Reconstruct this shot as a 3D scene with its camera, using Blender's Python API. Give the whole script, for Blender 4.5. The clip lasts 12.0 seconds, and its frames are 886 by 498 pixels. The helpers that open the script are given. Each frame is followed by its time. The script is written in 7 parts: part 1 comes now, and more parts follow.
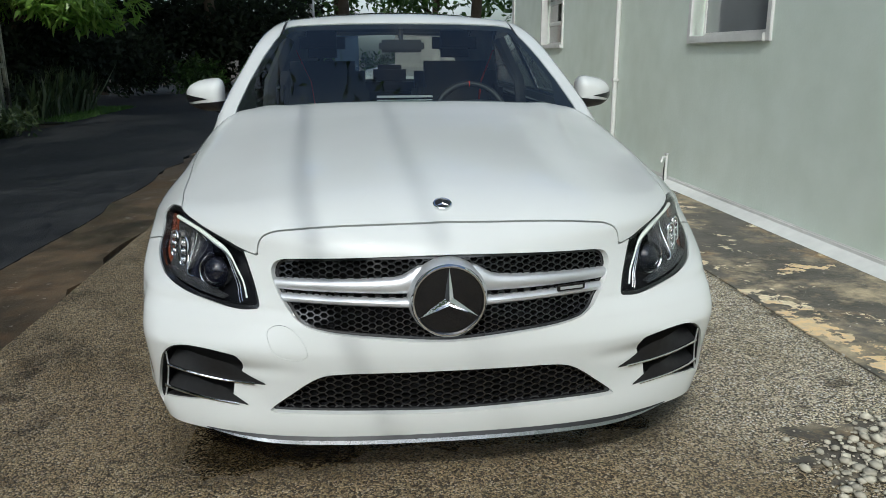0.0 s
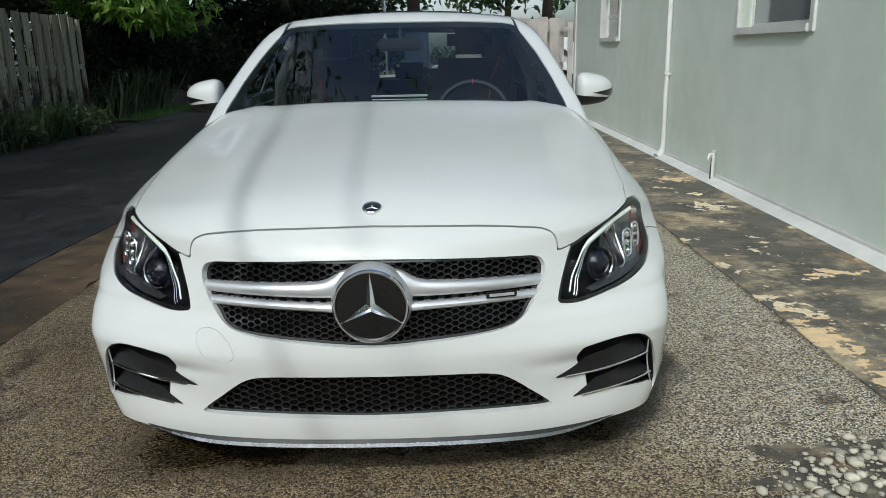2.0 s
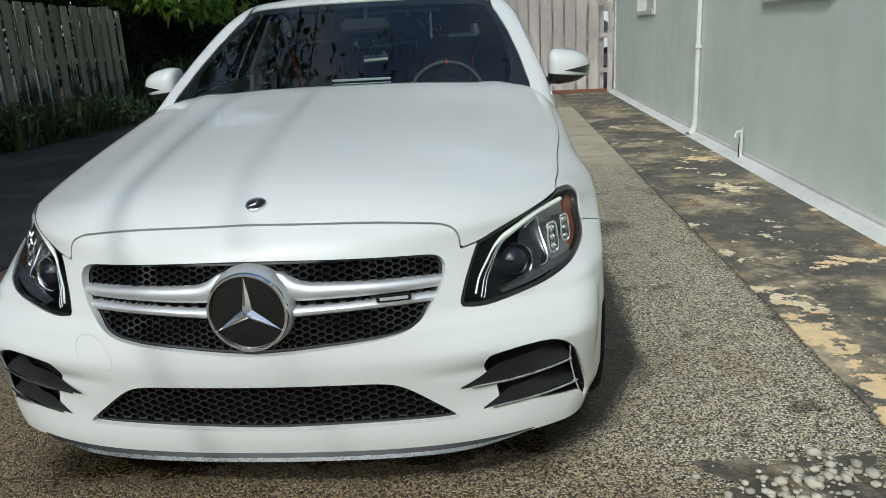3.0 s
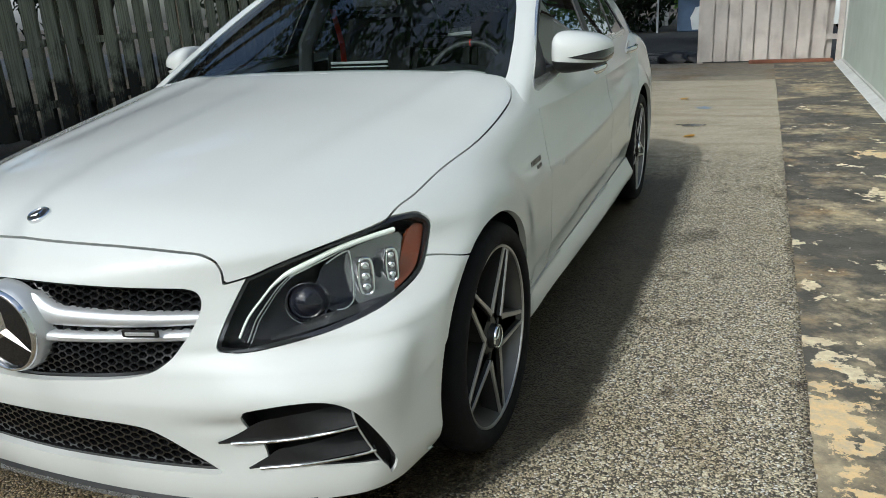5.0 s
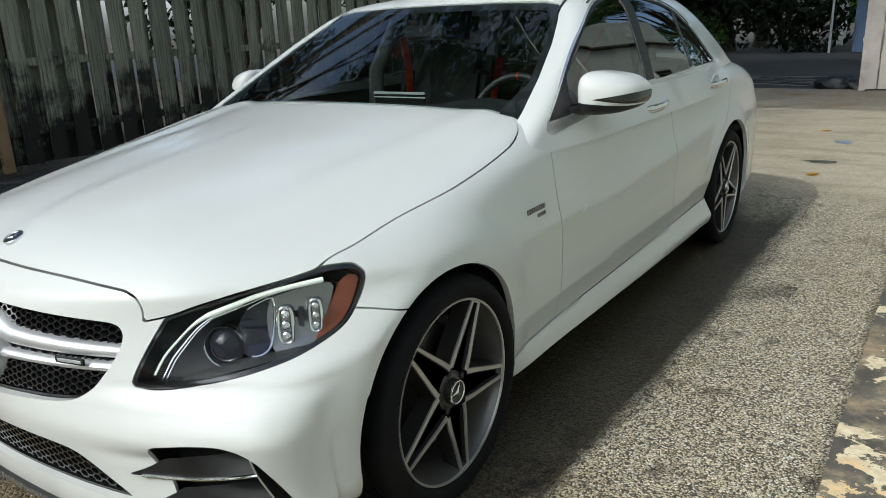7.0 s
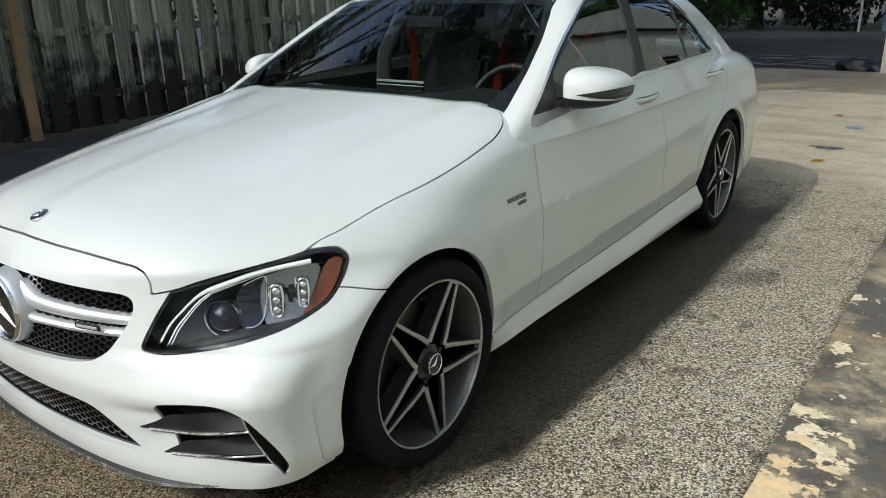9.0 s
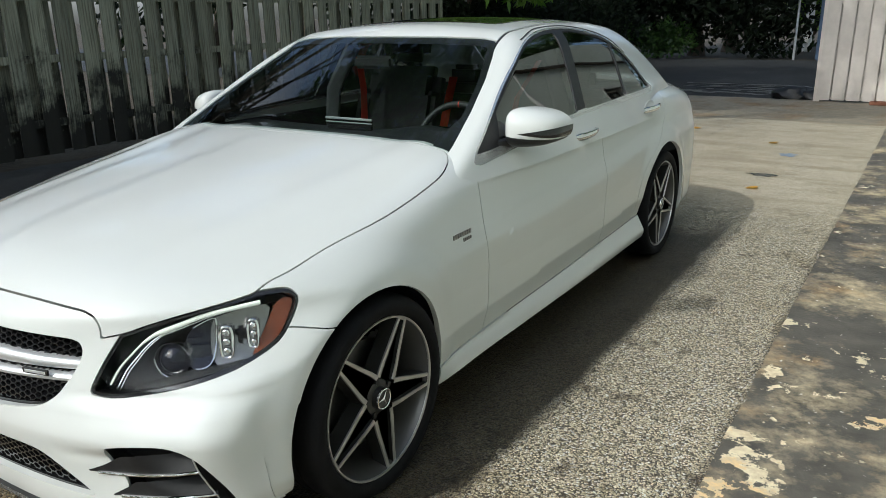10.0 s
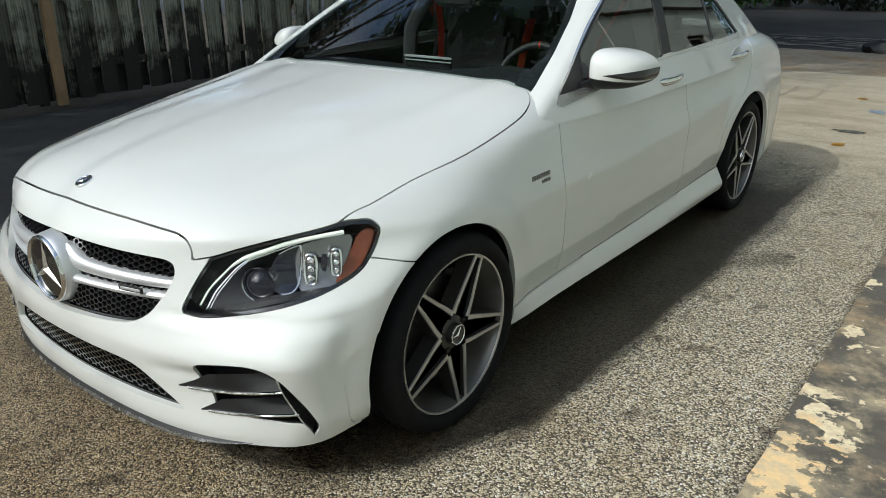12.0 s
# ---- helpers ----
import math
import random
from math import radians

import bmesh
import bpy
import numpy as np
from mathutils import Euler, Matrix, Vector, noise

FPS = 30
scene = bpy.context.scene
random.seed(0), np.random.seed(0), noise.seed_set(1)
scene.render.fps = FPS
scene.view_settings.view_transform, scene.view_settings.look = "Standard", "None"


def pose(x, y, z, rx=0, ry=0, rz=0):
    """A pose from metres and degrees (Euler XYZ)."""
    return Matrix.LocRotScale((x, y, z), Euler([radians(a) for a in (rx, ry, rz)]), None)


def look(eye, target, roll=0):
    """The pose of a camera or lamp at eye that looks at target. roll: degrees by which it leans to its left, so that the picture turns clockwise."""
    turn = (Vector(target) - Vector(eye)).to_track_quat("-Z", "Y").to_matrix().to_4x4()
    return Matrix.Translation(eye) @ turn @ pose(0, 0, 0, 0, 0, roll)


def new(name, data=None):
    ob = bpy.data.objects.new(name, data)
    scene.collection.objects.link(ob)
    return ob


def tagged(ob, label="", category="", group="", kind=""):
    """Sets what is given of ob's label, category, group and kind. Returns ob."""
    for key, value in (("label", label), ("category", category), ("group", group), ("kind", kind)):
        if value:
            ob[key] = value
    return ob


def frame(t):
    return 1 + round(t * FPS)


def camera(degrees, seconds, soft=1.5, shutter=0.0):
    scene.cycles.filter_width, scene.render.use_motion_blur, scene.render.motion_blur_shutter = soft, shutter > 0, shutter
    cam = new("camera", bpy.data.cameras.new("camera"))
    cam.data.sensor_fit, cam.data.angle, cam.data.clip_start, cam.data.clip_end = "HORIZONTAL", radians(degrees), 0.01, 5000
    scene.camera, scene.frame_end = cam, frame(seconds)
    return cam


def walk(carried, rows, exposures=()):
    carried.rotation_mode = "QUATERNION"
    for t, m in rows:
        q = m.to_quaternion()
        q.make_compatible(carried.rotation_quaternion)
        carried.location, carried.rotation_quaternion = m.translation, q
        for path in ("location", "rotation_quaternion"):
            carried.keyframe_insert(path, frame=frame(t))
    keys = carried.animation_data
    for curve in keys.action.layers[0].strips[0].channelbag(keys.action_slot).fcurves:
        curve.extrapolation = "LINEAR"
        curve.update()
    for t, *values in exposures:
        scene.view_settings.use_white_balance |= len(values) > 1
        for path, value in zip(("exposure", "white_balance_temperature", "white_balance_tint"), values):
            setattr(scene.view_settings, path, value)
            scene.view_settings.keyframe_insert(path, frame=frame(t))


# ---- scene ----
cam = camera(61.0, 12.0, 0.85)
PATH = [
    (0, (-0.217, -1.829, 1.193), (-0.005, 0.096, 0.693), -0.2),
    (0.5, (-0.244, -1.869, 1.195), (-0.032, 0.059, 0.706), -0.4),
    (1, (-0.197, -1.871, 1.197), (-0.034, 0.061, 0.709), -0.4),
    (1.5, (0.009, -1.839, 1.204), (0.094, 0.097, 0.709), -0.4),
    (2, (0.186, -1.812, 1.206), (0.187, 0.121, 0.695), -1.1),
    (2.5, (0.341, -1.722, 1.173), (0.262, 0.203, 0.638), -2.1),
    (3, (0.601, -1.612, 1.185), (0.441, 0.303, 0.633), -3.0),
    (3.2, (0.731, -1.569, 1.178), (0.536, 0.341, 0.618), -3.1),
    (4.8, (1.419, -1.096, 1.21), (0.735, 0.677, 0.588), -3.7),
    (5, (1.512, -1.035, 1.211), (0.764, 0.714, 0.593), -3.4),
    (5.5, (1.769, -0.982, 1.248), (0.882, 0.704, 0.641), -3.1),
    (6, (1.817, -0.879, 1.245), (0.846, 0.761, 0.642), -3.0),
    (6.5, (1.818, -0.742, 1.258), (0.785, 0.864, 0.665), -2.8),
    (7, (1.91, -0.725, 1.276), (0.815, 0.846, 0.698), -2.3),
    (7.5, (2.038, -0.772, 1.284), (0.899, 0.765, 0.698), -1.6),
    (7.7, (2.051, -0.781, 1.29), (0.898, 0.739, 0.691), -1.4),
    (9.3, (2.135, -0.813, 1.396), (1.016, 0.71, 0.742), -1.2),
    (9.5, (2.154, -0.825, 1.414), (1.061, 0.729, 0.787), -1.4),
    (10, (2.16, -0.833, 1.434), (1.12, 0.769, 0.84), -1.0),
    (10.5, (2.152, -0.854, 1.42), (1.103, 0.74, 0.821), -0.7),
    (11, (2.123, -0.881, 1.41), (1.029, 0.665, 0.768), -0.2),
    (11.5, (2.114, -0.883, 1.406), (0.982, 0.616, 0.718), -0.1),
    (12, (2.118, -0.878, 1.399), (0.973, 0.598, 0.682), -0.2),
]
walk(cam, [(t, look(eye, target, roll)) for t, eye, target, roll in PATH], [(0, -0.05, 5900, 4), (3.2, -0.05, 5900, 4), (5.0, 0.08, 5930, 4), (7.0, 0.20, 6000, 4), (10.0, 0.26, 6030, 4), (12, 0.25, 6050, 4)])

# ---- light: a clear day, the sun behind the camera's left shoulder ----
TO_SUN = Vector((-0.362, -1.067, 1.0)).normalized()
world = bpy.data.worlds.new("world")
scene.world = world
world.use_nodes = True
sky = world.node_tree.nodes.new("ShaderNodeTexSky")
sky.sky_type, sky.sun_disc = "NISHITA", False
sky.sun_elevation = math.asin(TO_SUN.z)
sky.sun_rotation = math.atan2(TO_SUN.x, TO_SUN.y)
sky.air_density, sky.dust_density = 1.0, 3.2
back = world.node_tree.nodes["Background"]
back.inputs["Strength"].default_value = 0.15
# scattered bright cumulus over the whole sky
wn, wl = world.node_tree.nodes, world.node_tree.links
way_in, puffs, cover, grey, lift, mixed = wn.new("ShaderNodeTexCoord"), wn.new("ShaderNodeTexNoise"), wn.new("ShaderNodeMapRange"), wn.new("ShaderNodeRGBToBW"), wn.new("ShaderNodeMath"), wn.new("ShaderNodeMix")
puffs.inputs["Scale"].default_value, puffs.inputs["Detail"].default_value, puffs.inputs["Roughness"].default_value = 2.6, 9, 0.55
wl.new(way_in.outputs["Generated"], puffs.inputs["Vector"])
cover.inputs["From Min"].default_value, cover.inputs["From Max"].default_value, cover.inputs["To Max"].default_value = 0.48, 0.64, 0.9
wl.new(puffs.outputs["Fac"], cover.inputs["Value"])
wl.new(sky.outputs[0], grey.inputs[0])
lift.operation, lift.inputs[1].default_value = "MULTIPLY", 2.2
wl.new(grey.outputs[0], lift.inputs[0])
mixed.data_type = "RGBA"
wl.new(cover.outputs[0], mixed.inputs["Factor"])
wl.new(sky.outputs[0], mixed.inputs["A"])
wl.new(lift.outputs[0], mixed.inputs["B"])
wl.new(mixed.outputs["Result"], back.inputs["Color"])
sun = new("sun", bpy.data.lights.new("sun", "SUN"))
sun.data.energy, sun.data.angle, sun.data.color = 1.60, radians(0.5), (1.0, 0.96, 0.88)
sun.matrix_world = look((-6, -18, 17), Vector((-6, -18, 17)) - TO_SUN)

# ---- materials ----
def mat(name, base, rough=0.5, metal=0.0, vary=0.0, scale=8.0, bump_h=0.0, bump_s=60.0, coat=0.0, spec=0.5, island=0.0, dark=None, obj=0.0):
    """A surface: base colour with stains at two scales, fine relief, gloss. dark: a second colour that the stains go to."""
    m = bpy.data.materials.new(name)
    m.use_nodes = True
    nt, p = m.node_tree, m.node_tree.nodes["Principled BSDF"]
    p.inputs["Base Color"].default_value = (*base, 1)
    p.inputs["Roughness"].default_value, p.inputs["Metallic"].default_value = rough, metal
    p.inputs["Coat Weight"].default_value, p.inputs["Coat Roughness"].default_value = coat, 0.03
    p.inputs["Specular IOR Level"].default_value = spec
    N, L = nt.nodes.new, nt.links.new
    geo = N("ShaderNodeNewGeometry")
    if vary:
        big, small, add = N("ShaderNodeTexNoise"), N("ShaderNodeTexNoise"), N("ShaderNodeMath")
        big.inputs["Scale"].default_value, big.inputs["Detail"].default_value = scale * 0.12, 6
        small.inputs["Scale"].default_value, small.inputs["Detail"].default_value = scale, 8
        for n in (big, small):
            L(geo.outputs["Position"], n.inputs["Vector"])
        add.operation, add.use_clamp = "MULTIPLY_ADD", False
        L(small.outputs["Fac"], add.inputs[0])
        add.inputs[1].default_value = 0.6
        L(big.outputs["Fac"], add.inputs[2])
        ramp = N("ShaderNodeMapRange")
        ramp.inputs["From Min"].default_value, ramp.inputs["From Max"].default_value = 0.55, 1.05
        L(add.outputs[0], ramp.inputs["Value"])
        mix = N("ShaderNodeMix")
        mix.data_type = "RGBA"
        d = dark or tuple(c * (1 - vary) for c in base)
        mix.inputs["A"].default_value, mix.inputs["B"].default_value = (*base, 1), (*d, 1)
        L(ramp.outputs[0], mix.inputs["Factor"])
        out = mix.outputs["Result"]
        if island or obj:
            hsv = N("ShaderNodeHueSaturation")
            rr = N("ShaderNodeMapRange")
            if obj:
                L(N("ShaderNodeObjectInfo").outputs["Random"], rr.inputs["Value"])
            else:
                L(geo.outputs["Random Per Island"], rr.inputs["Value"])
            k = island or obj
            rr.inputs["To Min"].default_value, rr.inputs["To Max"].default_value = 1 - k, 1 + k
            L(rr.outputs[0], hsv.inputs["Value"])
            L(out, hsv.inputs["Color"])
            out = hsv.outputs["Color"]
        L(out, p.inputs["Base Color"])
        ro = N("ShaderNodeMapRange")
        ro.inputs["To Min"].default_value, ro.inputs["To Max"].default_value = max(rough - 0.08, 0.02), min(rough + 0.1, 1)
        L(small.outputs["Fac"], ro.inputs["Value"])
        L(ro.outputs[0], p.inputs["Roughness"])
    if bump_h:
        tex, b = N("ShaderNodeTexNoise"), N("ShaderNodeBump")
        tex.inputs["Scale"].default_value, tex.inputs["Detail"].default_value = bump_s, 5
        L(geo.outputs["Position"], tex.inputs["Vector"])
        b.inputs["Strength"].default_value, b.inputs["Distance"].default_value = 1.0, bump_h
        L(tex.outputs["Fac"], b.inputs["Height"])
        L(b.outputs[0], p.inputs["Normal"])
    return m


def glass_mat(name, tint, rough=0.0, ior=1.55):
    """A thin pane: tinted and clear, with a mirror's gloss by its Fresnel angle."""
    m = bpy.data.materials.new(name)
    m.use_nodes = True
    nt = m.node_tree
    nt.nodes.remove(nt.nodes["Principled BSDF"])
    N, L = nt.nodes.new, nt.links.new
    clear, gloss, mix, edge_on = N("ShaderNodeBsdfTransparent"), N("ShaderNodeBsdfGlossy"), N("ShaderNodeMixShader"), N("ShaderNodeLayerWeight")
    steep, fres = N("ShaderNodeMath"), N("ShaderNodeMapRange")
    clear.inputs["Color"].default_value = (*tint, 1)
    gloss.inputs["Roughness"].default_value = rough
    edge_on.inputs["Blend"].default_value = 0.5
    steep.operation, steep.inputs[1].default_value = "POWER", 5.0
    L(edge_on.outputs["Facing"], steep.inputs[0])
    fres.inputs["To Min"].default_value = ((ior - 1) / (ior + 1)) ** 2
    L(steep.outputs[0], fres.inputs["Value"])
    L(fres.outputs[0], mix.inputs[0])
    L(clear.outputs[0], mix.inputs[1])
    L(gloss.outputs[0], mix.inputs[2])
    L(mix.outputs[0], nt.nodes["Material Output"].inputs["Surface"])
    return m


def nodes_of(name):
    m = bpy.data.materials.new(name)
    m.use_nodes = True
    return m, m.node_tree.nodes, m.node_tree.links, m.node_tree.nodes["Principled BSDF"]


def noise_tex(N, L, geo, scale, detail=6, rough=0.6):
    t = N.new("ShaderNodeTexNoise")
    t.inputs["Scale"].default_value, t.inputs["Detail"].default_value, t.inputs["Roughness"].default_value = scale, detail, rough
    L.new(geo.outputs["Position"], t.inputs["Vector"])
    return t.outputs["Fac"]


def step(N, L, value, lo, hi, a=0.0, b=1.0):
    r = N.new("ShaderNodeMapRange")
    for k, v in (("From Min", lo), ("From Max", hi), ("To Min", a), ("To Max", b)):
        r.inputs[k].default_value = v
    L.new(value, r.inputs["Value"])
    return r.outputs[0]


def blend(N, L, fac, a, b, kind="MIX"):
    m = N.new("ShaderNodeMix")
    m.data_type, m.blend_type = "RGBA", kind
    if isinstance(fac, float):
        m.inputs["Factor"].default_value = fac
    else:
        L.new(fac, m.inputs["Factor"])
    for k, v in (("A", a), ("B", b)):
        if isinstance(v, tuple):
            m.inputs[k].default_value = (*v, 1)
        else:
            L.new(v, m.inputs[k])
    return m.outputs["Result"]


def axis_of(N, L, geo, k):
    sep = N.new("ShaderNodeSeparateXYZ")
    L.new(geo.outputs["Position"], sep.inputs[0])
    return sep.outputs[k]


def mad(N, L, a, k, b):
    m = N.new("ShaderNodeMath")
    m.operation, m.inputs[1].default_value = "MULTIPLY_ADD", k
    L.new(a, m.inputs[0])
    if isinstance(b, float):
        m.inputs[2].default_value = b
    else:
        L.new(b, m.inputs[2])
    return m.outputs[0]


def times(N, L, a, b):
    m = N.new("ShaderNodeMath")
    m.operation = "MULTIPLY"
    L.new(a, m.inputs[0])
    L.new(b, m.inputs[1])
    return m.outputs[0]


def aggregate_mat():
    """Exposed-aggregate concrete: pale pebbles of two sizes in a dark matrix, soaked and painted darker for shade
    beside the car, bleached along the walk.
    """
    m, N, L, p = nodes_of("exposed_aggregate")
    geo = N.new("ShaderNodeNewGeometry")
    wob, add = N.new("ShaderNodeTexNoise"), N.new("ShaderNodeVectorMath")
    wob.inputs["Scale"].default_value = 60
    L.new(geo.outputs["Position"], wob.inputs["Vector"])
    add.operation = "MULTIPLY_ADD"
    L.new(wob.outputs["Color"], add.inputs[0])
    add.inputs[1].default_value = (0.012, 0.012, 0.012)
    L.new(geo.outputs["Position"], add.inputs[2])

    def cells(scale):
        v, hue = N.new("ShaderNodeTexVoronoi"), N.new("ShaderNodeSeparateColor")
        v.inputs["Scale"].default_value, v.inputs["Randomness"].default_value = scale, 1.0
        L.new(add.outputs[0], v.inputs["Vector"])
        L.new(v.outputs["Color"], hue.inputs[0])
        return v, hue.outputs
    v, hue = cells(150)
    big, big_hue = cells(72)
    px, py = axis_of(N, L, geo, 0), axis_of(N, L, geo, 1)
    pebble = blend(N, L, step(N, L, hue[0], 0, 1), (0.42, 0.345, 0.22), (0.92, 0.82, 0.60))
    pebble = blend(N, L, step(N, L, hue[1], 0.80, 0.86), pebble, (0.95, 0.93, 0.87))
    pebble = blend(N, L, step(N, L, hue[2], 0.80, 0.84), pebble, (0.13, 0.105, 0.08))
    matrix = blend(N, L, step(N, L, noise_tex(N, L, geo, 25, 4), 0.4, 0.6), (0.058, 0.046, 0.028), (0.10, 0.08, 0.048))
    base = blend(N, L, step(N, L, v.outputs["Distance"], 0.50, 0.74), pebble, matrix)
    # a few stones twice the size stand among the small ones
    large = times(N, L, step(N, L, big.outputs["Distance"], 0.40, 0.50, 1.0, 0.0), step(N, L, big_hue[0], 0.84, 0.86))
    base = blend(N, L, large, base, blend(N, L, big_hue[1], (0.50, 0.41, 0.27), (0.95, 0.88, 0.70)))
    patch = step(N, L, noise_tex(N, L, geo, 1.6, 9, 0.68), 0.52, 0.72)
    base = blend(N, L, patch, base, (0.66, 0.60, 0.50), "MULTIPLY")
    spots = step(N, L, noise_tex(N, L, geo, 5.5, 8, 0.6), 0.59, 0.67)
    base = blend(N, L, spots, base, (0.42, 0.39, 0.36), "MULTIPLY")
    # a blackened line of grime along the joint with the walk
    rim = step(N, L, mad(N, L, noise_tex(N, L, geo, 9, 8, 0.65), 0.09, px), 1.725, 1.765)
    base = blend(N, L, rim, base, (0.45, 0.43, 0.41), "MULTIPLY")
    worn = step(N, L, mad(N, L, noise_tex(N, L, geo, 0.8, 7), 2.4, py), 5.6, 6.8)
    plain = blend(N, L, step(N, L, noise_tex(N, L, geo, 7, 9, 0.65), 0.35, 0.7), (0.50, 0.445, 0.34), (0.30, 0.26, 0.185))
    plain = blend(N, L, step(N, L, noise_tex(N, L, geo, 1.1, 9, 0.7), 0.46, 0.62), plain, (0.66, 0.60, 0.50), "MULTIPLY")
    bands = N.new("ShaderNodeVectorMath")
    bands.operation, bands.inputs[1].default_value = "MULTIPLY", (0.5, 2.2, 1.0)
    L.new(geo.outputs["Position"], bands.inputs[0])
    seep = N.new("ShaderNodeTexNoise")
    seep.inputs["Scale"].default_value, seep.inputs["Detail"].default_value = 1.4, 8
    L.new(bands.outputs[0], seep.inputs["Vector"])
    plain = blend(N, L, step(N, L, seep.outputs["Fac"], 0.50, 0.62), plain, (0.55, 0.47, 0.36), "MULTIPLY")
    grit = blend(N, L, step(N, L, noise_tex(N, L, geo, 95, 3, 0.5), 0.45, 0.62), plain, (0.60, 0.53, 0.40))
    plain = blend(N, L, step(N, L, noise_tex(N, L, geo, 60, 3, 0.5), 0.55, 0.64), grit, (0.15, 0.13, 0.09))
    base = blend(N, L, step(N, L, worn, 0, 1, 0.0, 0.8), base, plain)
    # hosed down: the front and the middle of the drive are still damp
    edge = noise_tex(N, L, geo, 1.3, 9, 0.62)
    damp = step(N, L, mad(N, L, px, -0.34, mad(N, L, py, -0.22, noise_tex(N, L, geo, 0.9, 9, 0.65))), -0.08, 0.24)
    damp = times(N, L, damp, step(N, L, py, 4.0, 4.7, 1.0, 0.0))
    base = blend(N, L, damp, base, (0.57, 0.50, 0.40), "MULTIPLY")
    # wet ground beside and under the car, painted darker to deepen its shadow
    wet_shade = times(N, L, step(N, L, mad(N, L, edge, -0.16, px), 1.0, 1.05, 1.0, 0.0), step(N, L, mad(N, L, step(N, L, px, 0.70, 1.05, 0.0, 0.55), -1.0, mad(N, L, edge, 0.6, py)), 0.42, 0.62))
    wet_shade = times(N, L, times(N, L, wet_shade, step(N, L, mad(N, L, edge, 1.6, py), 4.9, 5.6, 1.0, 0.0)), step(N, L, px, -0.95, -0.7))
    base = blend(N, L, wet_shade, base, (0.15, 0.14, 0.115), "MULTIPLY")
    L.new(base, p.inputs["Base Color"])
    rough = mad(N, L, wet_shade, -0.22, step(N, L, damp, 0, 1, 0.62, 0.42))
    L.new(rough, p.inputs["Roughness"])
    b = N.new("ShaderNodeBump")
    b.invert, b.inputs["Distance"].default_value = True, 0.010
    L.new(mad(N, L, wet_shade, -0.35, step(N, L, worn, 0, 1, 1.0, 0.3)), b.inputs["Strength"])
    L.new(v.outputs["Distance"], b.inputs["Height"])
    L.new(b.outputs[0], p.inputs["Normal"])
    return m


def old_concrete_mat(name, base, stain, paint, paint_cut, rough=0.75, mould_lo=0.40, mould_hi=0.54, size=1.0, scraps=()):
    """Weathered concrete: a broad dark mould, brown stains, pale flecks and scraps of flaking cream paint; scraps are (x, y, rx, ry, tan)."""
    m, N, L, p = nodes_of(name)
    geo = N.new("ShaderNodeNewGeometry")
    c = blend(N, L, step(N, L, noise_tex(N, L, geo, 11, 9, 0.65), 0.35, 0.7), base, tuple(q * 0.62 for q in base))
    rust = step(N, L, noise_tex(N, L, geo, 1.3 * size, 8, 0.65), 0.50, 0.66)
    c = blend(N, L, rust, c, (0.86, 0.66, 0.48), "MULTIPLY")
    mould = step(N, L, noise_tex(N, L, geo, 0.95 * size, 12, 0.74), mould_lo, mould_hi)
    dark = blend(N, L, step(N, L, noise_tex(N, L, geo, 6, 8, 0.6), 0.35, 0.7), stain, tuple(q * 1.9 for q in stain))
    c = blend(N, L, mould, c, dark)
    fleck = step(N, L, noise_tex(N, L, geo, 34, 4, 0.5), 0.69, 0.72)
    c = blend(N, L, fleck, c, (0.58, 0.55, 0.48))
    where = step(N, L, noise_tex(N, L, geo, 1.0 * size, 4), 0.48, 0.53)
    flake = times(N, L, step(N, L, noise_tex(N, L, geo, 2.6 * size, 12, 0.68), paint_cut, paint_cut + 0.012), where)
    c = blend(N, L, flake, c, paint)
    ragged = noise_tex(N, L, geo, 9.0, 12, 0.66)
    for x, y, rx, ry, tan in scraps:
        near_it = N.new("ShaderNodeMapping")
        near_it.vector_type = "TEXTURE"
        near_it.inputs["Location"].default_value, near_it.inputs["Scale"].default_value = (x, y, 0), (rx, ry, 1)
        L.new(geo.outputs["Position"], near_it.inputs["Vector"])
        away = N.new("ShaderNodeVectorMath")
        away.operation = "LENGTH"
        L.new(near_it.outputs[0], away.inputs[0])
        piece = step(N, L, mad(N, L, away.outputs["Value"], -0.16, ragged), 0.385, 0.40)
        c = blend(N, L, piece, c, blend(N, L, step(N, L, noise_tex(N, L, geo, 30, 5), 0.4, 0.65), (0.80, 0.58, 0.30) if tan else paint, (0.62, 0.50, 0.33)))
    L.new(c, p.inputs["Base Color"])
    L.new(step(N, L, mould, 0, 1, rough, rough - 0.2), p.inputs["Roughness"])
    b = N.new("ShaderNodeBump")
    b.inputs["Distance"].default_value, b.inputs["Strength"].default_value = 0.004, 0.8
    L.new(noise_tex(N, L, geo, 55, 6), b.inputs["Height"])
    b2 = N.new("ShaderNodeBump")
    b2.inputs["Distance"].default_value = 0.002
    L.new(flake, b2.inputs["Height"])
    L.new(b.outputs[0], b2.inputs["Normal"])
    L.new(b2.outputs[0], p.inputs["Normal"])
    return m


